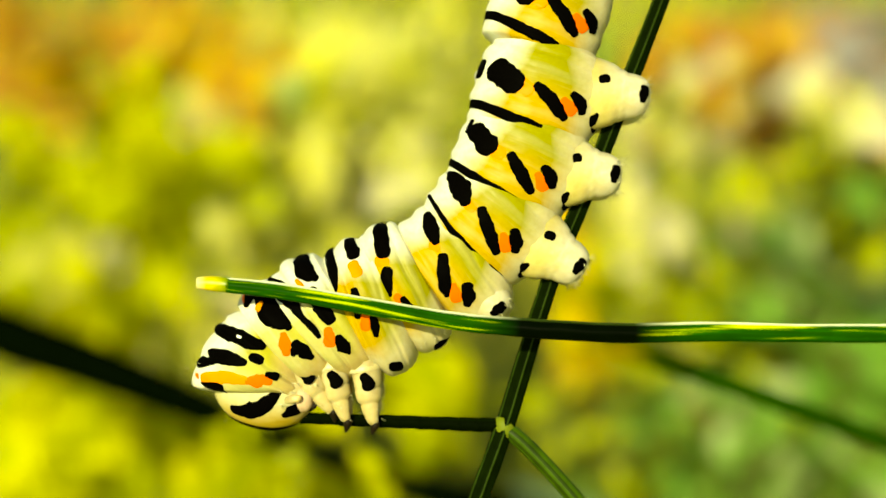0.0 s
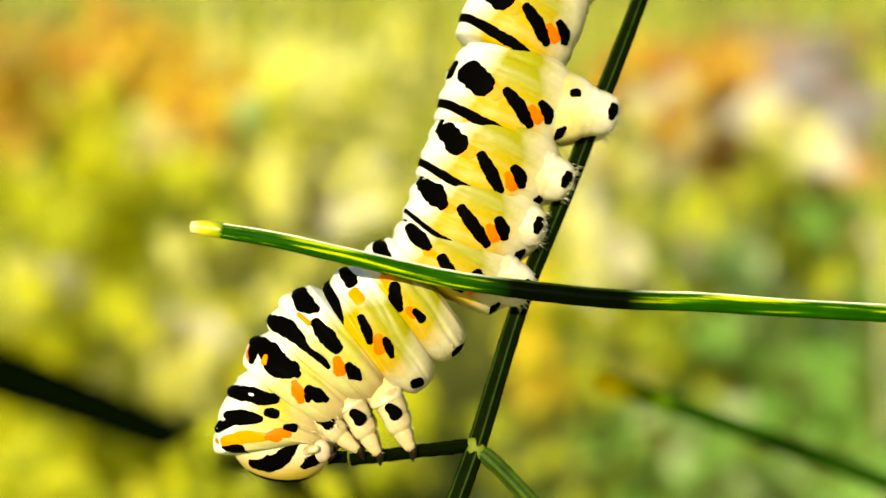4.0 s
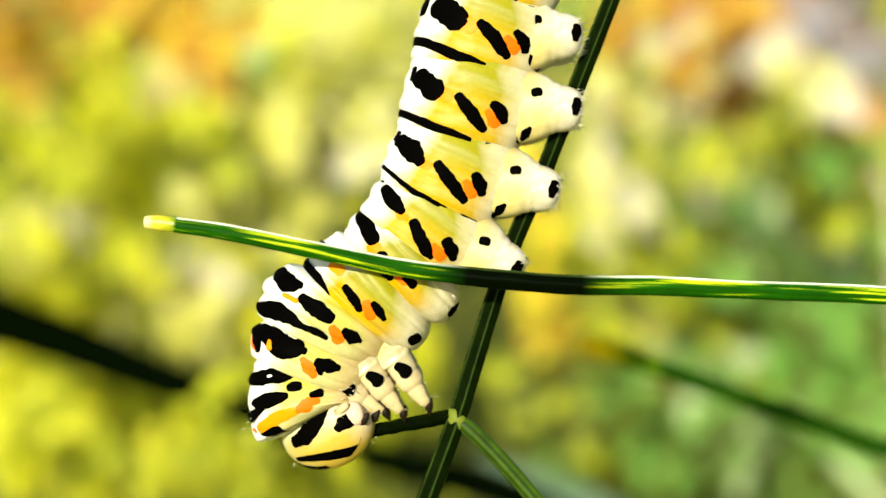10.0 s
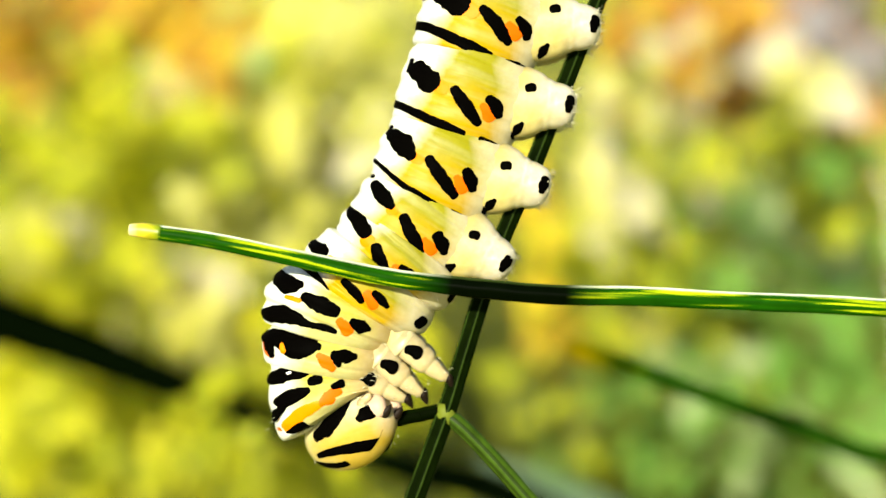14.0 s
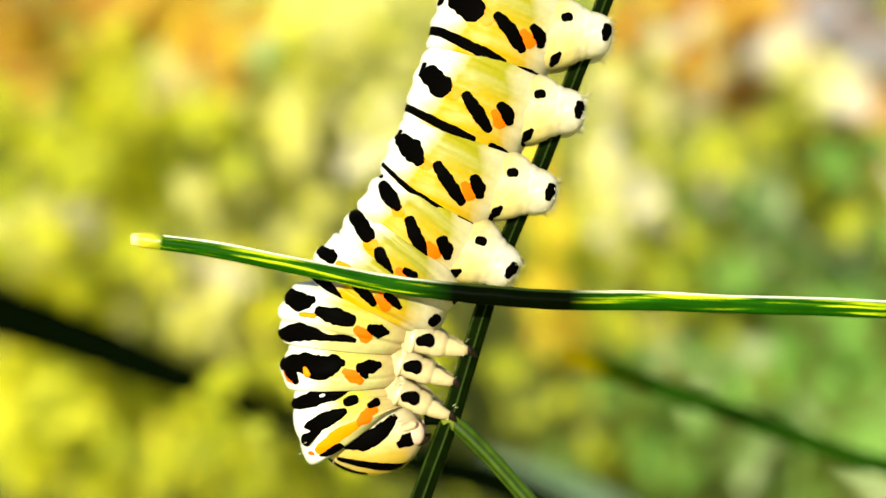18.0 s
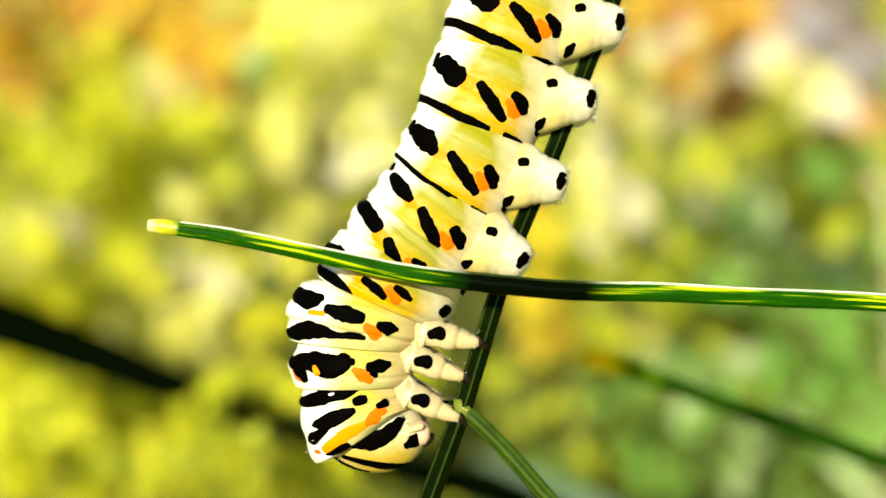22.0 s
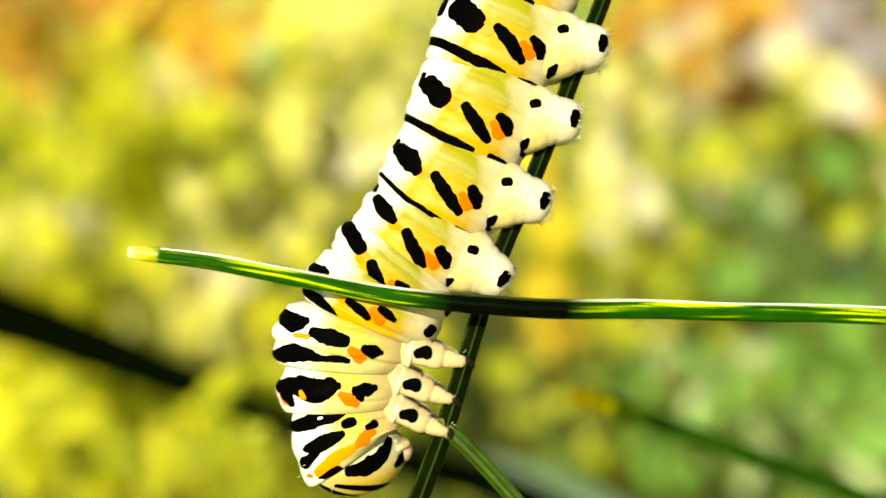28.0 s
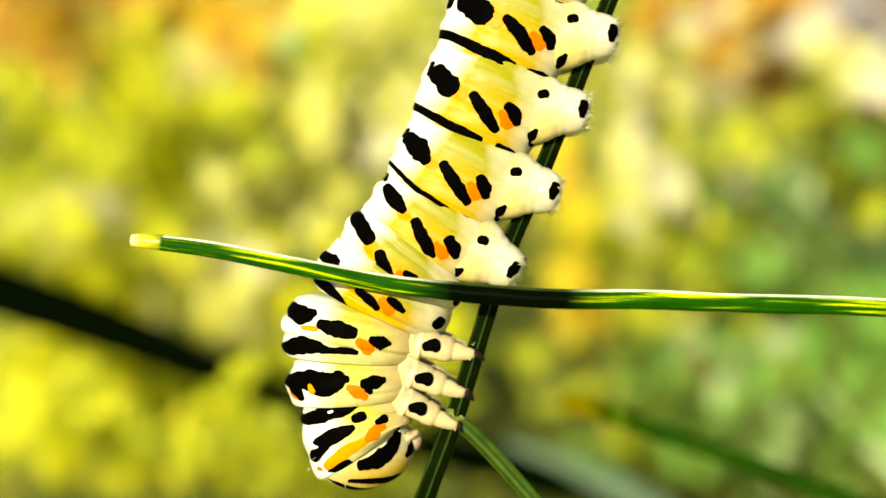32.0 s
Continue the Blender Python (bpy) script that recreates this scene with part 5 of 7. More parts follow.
    walk(body["T1"], [(0, at(-419, -198, 30.5, -8)), (0.5, at(-402, -209, 27.2, -8)), (1, at(-386, -226, 26.7, -9)), (1.5, at(-375, -230, 23.8, -10)), (2, at(-371, -233, 23.5, -10)), (2.5, at(-361, -243, 23.9, -10)), (3, at(-350, -251, 22.7, -11)), (3.5, at(-343, -255, 22.4, -12)), (5.5, at(-306, -267, 13.1, -14)), (6, at(-309, -264, 14.7, -14)), (6.5, at(-305, -261, 13.2, -14)), (7, at(-296, -261, 9.7, -15)), (7.5, at(-288, -262, 7.8, -15)), (8, at(-281, -258, 6.4, -15)), (8.5, at(-275, -262, 5.9, -16)), (9, at(-264, -265, 3.0, -16)), (9.5, at(-259, -270, -0.8, -16)), (10, at(-250, -261, 0.9, -15)), (10.5, at(-249, -262, -0.8, -15)), (11, at(-240, -258, 1.4, -15)), (11.5, at(-232, -257, -2.5, -15)), (12, at(-222, -264, -2.4, -14)), (12.5, at(-205, -260, -7.6, -14)), (13, at(-203, -259, -6.4, -14)), (13.5, at(-200, -258, -6.7, -14)), (14, at(-195, -259, -5.5, -13)), (14.5, at(-188, -262, -8.2, -13)), (16.5, at(-165, -262, -15.5, -6)), (17, at(-156, -269, -13.0, -4)), (17.5, at(-156, -283, -11.4, -2)), (18, at(-158, -285, -8.6, 0)), (18.5, at(-160, -282, -9.6, 0)), (19, at(-160, -283, -9.8, 0)), (19.5, at(-157, -289, -7.8, 0)), (20, at(-163, -298, -3.7, 0)), (20.5, at(-163, -300, -4.8, 0)), (21, at(-163, -300, -5.6, 0)), (21.5, at(-164, -301, -5.7, 0)), (22, at(-166, -303, -6.4, 0)), (22.5, at(-163, -304, -6.8, 0)), (23, at(-161, -301, -7.6, 0)), (23.5, at(-162, -302, -7.1, 0)), (24, at(-157, -299, -8.3, 0)), (24.5, at(-156, -301, -9.4, 0)), (25, at(-156, -300, -9.4, 0)), (25.5, at(-153, -300, -9.5, 0)), (27.5, at(-152, -305, -8.4, 0)), (28, at(-152, -308, -9.5, 0)), (28.5, at(-152, -313, -7.3, 0)), (29, at(-155, -315, -6.4, 0)), (29.5, at(-152, -314, -7.3, 0)), (30, at(-153, -315, -8.1, 0)), (30.5, at(-152, -316, -8.5, 0)), (31, at(-153, -316, -7.7, 0)), (31.5, at(-150, -316, -9.5, 0)), (32, at(-151, -315, -8.5, 0))])
    walk(body["head"], [(0, nods(-398, -233, 7.6, -13.8, 29.7)), (0.5, nods(-381, -245, 7.8, -14.4, 29.7)), (1, nods(-362, -257, 7.3, -16.1, 29.8)), (1.5, nods(-350, -258, 7.5, -16.3, 29.8)), (2, nods(-349, -256, 7.0, -15.8, 29.8)), (2.5, nods(-339, -273, 6.0, -15.8, 29.8)), (3, nods(-329, -286, 5.4, -15.6, 29.8)), (3.5, nods(-327, -284, 5.4, -13.3, 29.7)), (5.5, nods(-266, -298, -7.4, -37.2, 20.9)), (6, nods(-265, -294, -8.0, -37.3, 18.9)), (6.5, nods(-263, -294, -10.0, -35.6, 16.8)), (7, nods(-251, -296, -11.4, -34.7, 12.9)), (7.5, nods(-239, -301, -13.2, -33.6, 8.4)), (8, nods(-234, -303, -16.1, -32.7, 3.9)), (8.5, nods(-235, -309, -19.2, -31.4, -0.3)), (9, nods(-218, -309, -20.2, -31.4, -4.2)), (9.5, nods(-213, -314, -22.0, -31.6, -7.9)), (10, nods(-205, -313, -23.1, -31.1, -11.4)), (10.5, nods(-201, -313, -24.5, -30.3, -14.5)), (11, nods(-199, -314, -23.9, -30.2, -17.4)), (11.5, nods(-181, -312, -25.2, -30.0, -20.0)), (12, nods(-176, -321, -26.1, -29.6, -22.5)), (12.5, nods(-147, -315, -28.7, -29.2, -24.3)), (13, nods(-145, -319, -27.8, -28.8, -25.6)), (13.5, nods(-148, -315, -29.0, -28.2, -26.5)), (14, nods(-146, -322, -28.7, -28.2, -27.0)), (14.5, nods(-133, -321, -27.7, -28.4, -27.0)), (16.5, nods(-113, -314, -10.4, -10.4, -8.7)), (17, nods(-113, -314, -6.6, -9.2, -6.0)), (17.5, nods(-118, -325, -5.1, -8.0, -4.4)), (18, nods(-119, -323, -0.3, -6.0, -1.1)), (18.5, nods(-120, -317, 4.3, -4.3, 1.2)), (19, nods(-120, -318, 6.2, -3.0, 2.4)), (19.5, nods(-121, -328, 7.1, -2.1, 2.6)), (20, nods(-131, -340, 8.4, -1.6, 2.9)), (20.5, nods(-133, -337, 9.5, -1.3, 3.1)), (21, nods(-132, -337, 7.9, -0.9, 3.3)), (21.5, nods(-133, -335, 5.9, -0.3, 3.5)), (22, nods(-134, -336, 3.4, 0.5, 3.7)), (22.5, nods(-133, -334, 0.5, 1.1, 3.9)), (23, nods(-133, -336, -2.0, 1.9, 4.2)), (23.5, nods(-132, -341, -4.7, 2.7, 4.4)), (24, nods(-128, -333, -8.5, 3.2, 4.6)), (24.5, nods(-127, -337, -9.9, 3.5, 4.9)), (25, nods(-126, -342, -10.5, 3.6, 5.0)), (25.5, nods(-124, -334, -11.8, 3.7, 5.2)), (27.5, nods(-135, -341, -2.7, 23.8, 7.8)), (28, nods(-137, -344, -2.5, 23.2, 7.8)), (28.5, nods(-140, -352, -2.6, 23.4, 7.9)), (29, nods(-140, -355, -2.5, 23.4, 7.9)), (29.5, nods(-139, -352, -3.0, 23.4, 7.9)), (30, nods(-139, -353, -4.5, 23.8, 7.9)), (30.5, nods(-139, -352, -5.6, 25.0, 7.9)), (31, nods(-138, -353, -6.7, 25.4, 7.9)), (31.5, nods(-137, -352, -7.2, 25.8, 7.9)), (32, nods(-137, -351, -7.5, 26.1, 8.0))])
    walk(body["A8"], [(0, at(152, 560, 26.7)), (1, at(155, 553, 27.8)), (2, at(156, 573, 28.7)), (3, at(162, 576, 30.9)), (3.5, at(166, 579, 31.1)), (5.5, at(171, 593, 34.0)), (6, at(158, 601, 34.5)), (7, at(148, 607, 33.3)), (8, at(149, 599, 31.9)), (9, at(146, 607, 29.5)), (10, at(160, 624, 26.1)), (11, at(171, 627, 27.0)), (12, at(176, 630, 27.0)), (13, at(181, 635, 27.1)), (14, at(183, 638, 26.5)), (14.5, at(185, 636, 26.5)), (16.5, at(201, 633, 27.6)), (17, at(196, 634, 26.4)), (18, at(205, 636, 27.6)), (19, at(205, 636, 27.6)), (20, at(202, 637, 27.0)), (21, at(206, 637, 27.0)), (22, at(205, 636, 26.5)), (23, at(204, 629, 26.2)), (24, at(227, 627, 30.5)), (25, at(223, 628, 30.0)), (25.5, at(225, 625, 30.5)), (27.5, at(225, 630, 30.1)), (28, at(225, 631, 30.1)), (29, at(225, 633, 30.4)), (30, at(224, 631, 30.1)), (31, at(227, 632, 30.2)), (32, at(229, 629, 30.5))])
    walk(body["tail"], [(0, at(189, 632, 34.7)), (1, at(194, 624, 35.8)), (2, at(196, 643, 36.7)), (3, at(205, 645, 38.9)), (3.5, at(209, 648, 39.1)), (5.5, at(217, 659, 42.0)), (6, at(205, 667, 42.5)), (7, at(194, 674, 41.3)), (8, at(193, 666, 39.9)), (9, at(187, 676, 37.5)), (10, at(197, 696, 34.1)), (11, at(209, 698, 35.0)), (12, at(214, 701, 35.0)), (13, at(219, 706, 35.1)), (14, at(220, 709, 34.5)), (14.5, at(223, 708, 34.5)), (16.5, at(240, 704, 35.6)), (17, at(233, 706, 34.4)), (18, at(244, 707, 35.6)), (19, at(244, 707, 35.6)), (20, at(240, 708, 35.0)), (21, at(244, 708, 35.0)), (22, at(242, 707, 34.5)), (23, at(241, 701, 34.2)), (24, at(269, 696, 38.5)), (25, at(265, 697, 38.0)), (25.5, at(268, 694, 38.5)), (27.5, at(266, 698, 38.1)), (28, at(266, 700, 38.1)), (29, at(267, 702, 38.4)), (30, at(265, 700, 38.1)), (31, at(269, 701, 38.2)), (32, at(271, 698, 38.5))])
    for side in (1, -1):
        walk(proleg["A6", side], [(0, at(257, 275, 5.8, 0, side)), (0.5, at(254, 271, 6.4, 0, side)), (1, at(253, 265, 7.3, 0, side)), (1.5, at(253, 272, 8.7, 0, side)), (2, at(254, 274, 10.0, 0, side)), (2.5, at(254, 274, 9.2, 0, side)), (3, at(253, 279, 10.7, 0, side)), (3.5, at(254, 281, 10.8, 0, side)), (5.5, at(253, 293, 11.6, 0, side)), (6, at(240, 300, 13.0, 0, side)), (6.5, at(222, 315, 13.8, 0, side)), (7, at(201, 327, 11.8, 0, side)), (7.5, at(210, 338, 9.6, 0, side)), (8, at(214, 338, 7.6, 0, side)), (8.5, at(222, 352, 5.1, 0, side)), (9, at(223, 355, 2.4, 0, side)), (9.5, at(229, 366, 2.4, 0, side)), (10, at(223, 368, 2.4, 0, side)), (10.5, at(229, 374, 2.2, 0, side)), (11, at(229, 371, 2.4, 0, side)), (11.5, at(229, 376, 1.7, 0, side)), (12, at(249, 376, 2.1, 0, side)), (12.5, at(261, 375, 3.3, 0, side)), (13, at(266, 374, 3.8, 0, side)), (13.5, at(270, 371, 4.9, 0, side)), (14, at(274, 374, 5.5, 0, side)), (14.5, at(277, 371, 5.5, 0, side)), (16.5, at(285, 366, 5.9, 0, side)), (17, at(284, 365, 7.1, 0, side)), (17.5, at(286, 368, 6.8, 0, side)), (18, at(287, 370, 5.4, 0, side)), (18.5, at(287, 367, 6.4, 0, side)), (19, at(288, 368, 5.9, 0, side)), (19.5, at(287, 370, 5.2, 0, side)), (20, at(287, 370, 5.2, 0, side)), (20.5, at(287, 367, 5.2, 0, side)), (21, at(288, 368, 5.3, 0, side)), (21.5, at(288, 368, 4.9, 0, side)), (22, at(289, 370, 3.9, 0, side)), (22.5, at(290, 368, 4.0, 0, side)), (23, at(287, 363, 4.0, 0, side)), (23.5, at(290, 367, 3.4, 0, side)), (24, at(289, 365, 2.8, 0, side)), (24.5, at(290, 363, 3.5, 0, side)), (25, at(289, 362, 4.3, 0, side)), (25.5, at(290, 361, 3.8, 0, side)), (27.5, at(291, 364, 4.5, 0, side)), (28, at(290, 366, 4.4, 0, side)), (28.5, at(289, 365, 4.4, 0, side)), (29, at(290, 369, 4.7, 0, side)), (29.5, at(290, 367, 4.6, 0, side)), (30, at(290, 367, 4.4, 0, side)), (30.5, at(290, 366, 4.5, 0, side)), (31, at(291, 370, 4.6, 0, side)), (31.5, at(290, 366, 4.7, 0, side)), (32, at(290, 366, 4.8, 0, side))])
        walk(proleg["A5", side], [(0, at(207, 137, 7.3, 0, side)), (0.5, at(204, 132, 8.1, 0, side)), (1, at(205, 130, 8.9, 0, side)), (1.5, at(203, 136, 11.1, 0, side)), (2, at(202, 140, 12.7, 0, side)), (2.5, at(199, 139, 14.3, 0, side)), (3, at(183, 150, 18.2, 0, side)), (3.5, at(174, 156, 21.4, 0, side)), (5.5, at(171, 206, 11.9, 0, side)), (6, at(170, 222, 7.5, 0, side)), (6.5, at(171, 239, 6.3, 0, side)), (7, at(169, 245, 4.1, 0, side)), (7.5, at(177, 253, 3.0, 0, side)), (8, at(199, 246, 2.4, 0, side)), (8.5, at(219, 247, 3.5, 0, side)), (9, at(221, 239, 4.6, 0, side)), (9.5, at(223, 244, 4.1, 0, side)), (10, at(223, 241, 4.6, 0, side)), (10.5, at(224, 241, 5.4, 0, side)), (11, at(225, 238, 5.4, 0, side)), (11.5, at(226, 236, 6.2, 0, side)), (12, at(226, 236, 6.8, 0, side)), (12.5, at(228, 236, 7.1, 0, side)), (13, at(229, 236, 6.8, 0, side)), (13.5, at(230, 233, 6.6, 0, side)), (14, at(231, 236, 7.4, 0, side)), (14.5, at(233, 236, 6.7, 0, side)), (16.5, at(239, 235, 7.3, 0, side)), (17, at(237, 234, 6.5, 0, side)), (17.5, at(238, 236, 6.7, 0, side)), (18, at(240, 237, 6.6, 0, side)), (18.5, at(238, 235, 6.7, 0, side)), (19, at(238, 237, 6.5, 0, side)), (19.5, at(238, 237, 5.5, 0, side)), (20, at(237, 237, 6.1, 0, side)), (20.5, at(238, 236, 6.2, 0, side)), (21, at(240, 238, 6.3, 0, side)), (21.5, at(238, 236, 5.3, 0, side)), (22, at(239, 238, 6.0, 0, side)), (22.5, at(239, 236, 5.7, 0, side)), (23, at(237, 232, 5.3, 0, side)), (23.5, at(239, 237, 5.2, 0, side)), (24, at(239, 234, 5.2, 0, side)), (24.5, at(240, 233, 5.3, 0, side)), (25, at(238, 233, 5.5, 0, side)), (25.5, at(240, 232, 5.3, 0, side)), (27.5, at(242, 236, 5.8, 0, side)), (28, at(242, 237, 5.6, 0, side)), (28.5, at(241, 237, 5.1, 0, side)), (29, at(240, 237, 6.0, 0, side)), (29.5, at(240, 237, 5.5, 0, side)), (30, at(240, 237, 5.1, 0, side)), (30.5, at(240, 237, 5.4, 0, side)), (31, at(241, 240, 5.8, 0, side)), (31.5, at(239, 235, 5.5, 0, side)), (32, at(240, 237, 5.3, 0, side))])
        walk(proleg["A4", side], [(0, at(144, -21, 31.6, 0, side)), (0.5, at(134, -22, 33.6, 0, side)), (1, at(114, -6, 33.5, 0, side)), (1.5, at(110, 23, 25.3, 0, side)), (2, at(113, 43, 20.3, 0, side)), (2.5, at(112, 51, 18.6, 0, side)), (3, at(114, 70, 17.5, 0, side)), (3.5, at(120, 77, 14.7, 0, side)), (5.5, at(147, 107, 7.3, 0, side)), (6, at(171, 107, 9.1, 0, side)), (6.5, at(182, 105, 12.6, 0, side)), (7, at(183, 100, 12.1, 0, side)), (7.5, at(186, 104, 12.7, 0, side)), (8, at(185, 99, 13.1, 0, side)), (8.5, at(186, 102, 13.2, 0, side)), (9, at(184, 97, 12.6, 0, side)), (9.5, at(182, 99, 12.3, 0, side)), (10, at(183, 99, 11.6, 0, side)), (10.5, at(184, 98, 11.7, 0, side)), (11, at(183, 97, 11.9, 0, side)), (11.5, at(183, 97, 12.0, 0, side)), (12, at(182, 95, 12.0, 0, side)), (12.5, at(184, 97, 12.3, 0, side)), (13, at(184, 97, 11.8, 0, side)), (13.5, at(185, 95, 11.5, 0, side)), (14, at(186, 97, 12.2, 0, side)), (14.5, at(187, 97, 11.9, 0, side)), (16.5, at(190, 96, 13.0, 0, side)), (17, at(188, 95, 12.6, 0, side)), (17.5, at(190, 97, 13.0, 0, side)), (18, at(190, 96, 12.3, 0, side)), (18.5, at(188, 96, 12.3, 0, side)), (19, at(189, 98, 12.4, 0, side)), (19.5, at(189, 98, 12.6, 0, side)), (20, at(188, 98, 12.1, 0, side)), (20.5, at(188, 96, 12.3, 0, side)), (21, at(189, 97, 12.6, 0, side)), (21.5, at(188, 95, 11.8, 0, side)), (22, at(187, 96, 11.7, 0, side)), (22.5, at(188, 95, 11.4, 0, side)), (23, at(186, 93, 11.2, 0, side)), (23.5, at(187, 95, 11.2, 0, side)), (24, at(188, 95, 11.3, 0, side)), (24.5, at(189, 94, 11.7, 0, side)), (25, at(188, 94, 12.0, 0, side)), (25.5, at(188, 93, 11.4, 0, side)), (27.5, at(192, 95, 12.3, 0, side)), (28, at(190, 96, 11.6, 0, side)), (28.5, at(190, 96, 11.0, 0, side)), (29, at(190, 97, 11.1, 0, side)), (29.5, at(190, 97, 11.1, 0, side)), (30, at(190, 97, 11.1, 0, side)), (30.5, at(188, 95, 11.4, 0, side)), (31, at(192, 98, 11.7, 0, side)), (31.5, at(189, 95, 11.8, 0, side)), (32, at(190, 97, 11.8, 0, side))])
        walk(proleg["A3", side], [(0, at(5, -94, 44.7, 0, side)), (0.5, at(16, -87, 40.3, 0, side)), (1, at(24, -79, 39.2, 0, side)), (1.5, at(21, -75, 54.3, 0, side)), (2, at(23, -60, 55.6, 0, side)), (2.5, at(31, -55, 61.4, 0, side)), (3, at(43, -44, 60.7, 0, side)), (3.5, at(75, -21, 27.4, 0, side)), (5.5, at(121, -32, 26.6, 0, side)), (6, at(120, -32, 26.1, 0, side)), (6.5, at(120, -30, 25.0, 0, side)), (7, at(118, -33, 25.0, 0, side)), (7.5, at(120, -31, 25.4, 0, side)), (8, at(121, -35, 25.1, 0, side)), (8.5, at(121, -34, 26.4, 0, side)), (9, at(118, -39, 26.9, 0, side)), (9.5, at(119, -39, 26.9, 0, side)), (10, at(119, -38, 26.8, 0, side)), (10.5, at(119, -38, 27.1, 0, side)), (11, at(119, -38, 28.0, 0, side)), (11.5, at(120, -37, 27.8, 0, side)), (12, at(118, -39, 27.4, 0, side)), (12.5, at(120, -38, 27.7, 0, side)), (13, at(120, -38, 27.9, 0, side)), (13.5, at(120, -40, 27.0, 0, side)), (14, at(120, -38, 28.0, 0, side)), (14.5, at(120, -38, 28.1, 0, side)), (16.5, at(122, -40, 29.3, 0, side)), (17, at(122, -39, 28.9, 0, side)), (17.5, at(122, -39, 29.4, 0, side)), (18, at(123, -38, 29.4, 0, side)), (18.5, at(121, -40, 29.0, 0, side)), (19, at(121, -40, 29.0, 0, side)), (19.5, at(123, -38, 28.9, 0, side)), (20, at(121, -38, 28.3, 0, side)), (20.5, at(122, -40, 28.6, 0, side)), (21, at(123, -39, 28.8, 0, side)), (21.5, at(121, -39, 28.6, 0, side)), (22, at(120, -40, 28.4, 0, side)), (22.5, at(120, -41, 28.1, 0, side)), (23, at(121, -41, 27.8, 0, side)), (23.5, at(121, -41, 28.1, 0, side)), (24, at(122, -39, 28.4, 0, side)), (24.5, at(123, -41, 28.7, 0, side)), (25, at(121, -39, 29.0, 0, side)), (25.5, at(121, -40, 28.3, 0, side)), (27.5, at(119, -38, 29.0, 0, side)), (28, at(119, -38, 29.1, 0, side)), (28.5, at(119, -38, 28.7, 0, side)), (29, at(119, -38, 29.0, 0, side)), (30, at(119, -37, 29.1, 0, side)), (31, at(119, -38, 29.2, 0, side)), (32, at(120, -38, 29.9, 0, side))])
        walk(leg["T3", side], [(0, at(-219, -217, 82.0, 0, side)), (0.5, at(-199, -222, 80.2, 0, side)), (1, at(-185, -229, 78.5, 0, side)), (1.5, at(-176, -227, 76.8, 0, side)), (2, at(-166, -226, 75.0, 0, side)), (2.5, at(-154, -231, 72.3, 0, side)), (3, at(-145, -231, 69.7, 0, side)), (3.5, at(-136, -232, 67.0, 0, side)), (5.5, at(-104, -229, 62.0, 0, side)), (6, at(-105, -225, 63.0, 0, side)), (6.5, at(-104, -223, 64.0, 0, side)), (7, at(-102, -220, 65.0, 0, side)), (7.5, at(-98, -219, 66.0, 0, side)), (8, at(-94, -218, 63.0, 0, side)), (8.5, at(-88, -214, 60.0, 0, side)), (9, at(-82, -214, 57.0, 0, side)), (9.5, at(-81, -213, 56.8, 0, side)), (10, at(-75, -209, 56.5, 0, side)), (10.5, at(-74, -211, 56.2, 0, side)), (11, at(-67, -204, 56.0, 0, side)), (11.5, at(-64, -203, 53.0, 0, side)), (12, at(-54, -200, 50.0, 0, side)), (12.5, at(-43, -194, 50.0, 0, side)), (13, at(-41, -193, 50.0, 0, side)), (13.5, at(-39, -191, 45.0, 0, side)), (14, at(-37, -187, 40.0, 0, side)), (14.5, at(-36, -176, 29.0, 0, side)), (16.5, at(-29, -155, 16.0, 0, side)), (17, at(-26, -151, 15.6, 0, side)), (17.5, at(-27, -155, 15.1, 0, side)), (18, at(-24, -158, 14.7, 0, side)), (18.5, at(-22, -158, 14.3, 0, side)), (19, at(-24, -159, 13.9, 0, side)), (19.5, at(-24, -161, 13.4, 0, side)), (20, at(-25, -161, 13.0, 0, side)), (20.5, at(-25, -163, 13.0, 0, side)), (21, at(-24, -163, 13.0, 0, side)), (21.5, at(-26, -163, 13.0, 0, side)), (22, at(-27, -165, 13.0, 0, side)), (22.5, at(-25, -165, 13.0, 0, side)), (23, at(-24, -164, 13.0, 0, side)), (23.5, at(-24, -165, 13.0, 0, side)), (24, at(-22, -163, 13.0, 0, side)), (24.5, at(-21, -163, 13.0, 0, side)), (25, at(-22, -163, 13.0, 0, side)), (25.5, at(-19, -162, 13.0, 0, side)), (27.5, at(-19, -162, 13.0, 0, side)), (28, at(-19, -164, 13.0, 0, side)), (28.5, at(-20, -167, 13.0, 0, side)), (29, at(-22, -166, 13.0, 0, side)), (29.5, at(-20, -166, 13.0, 0, side)), (30, at(-21, -166, 13.0, 0, side)), (30.5, at(-22, -168, 13.0, 0, side)), (31, at(-21, -168, 13.0, 0, side)), (31.5, at(-20, -168, 13.0, 0, side)), (32, at(-20, -168, 13.0, 0, side))])
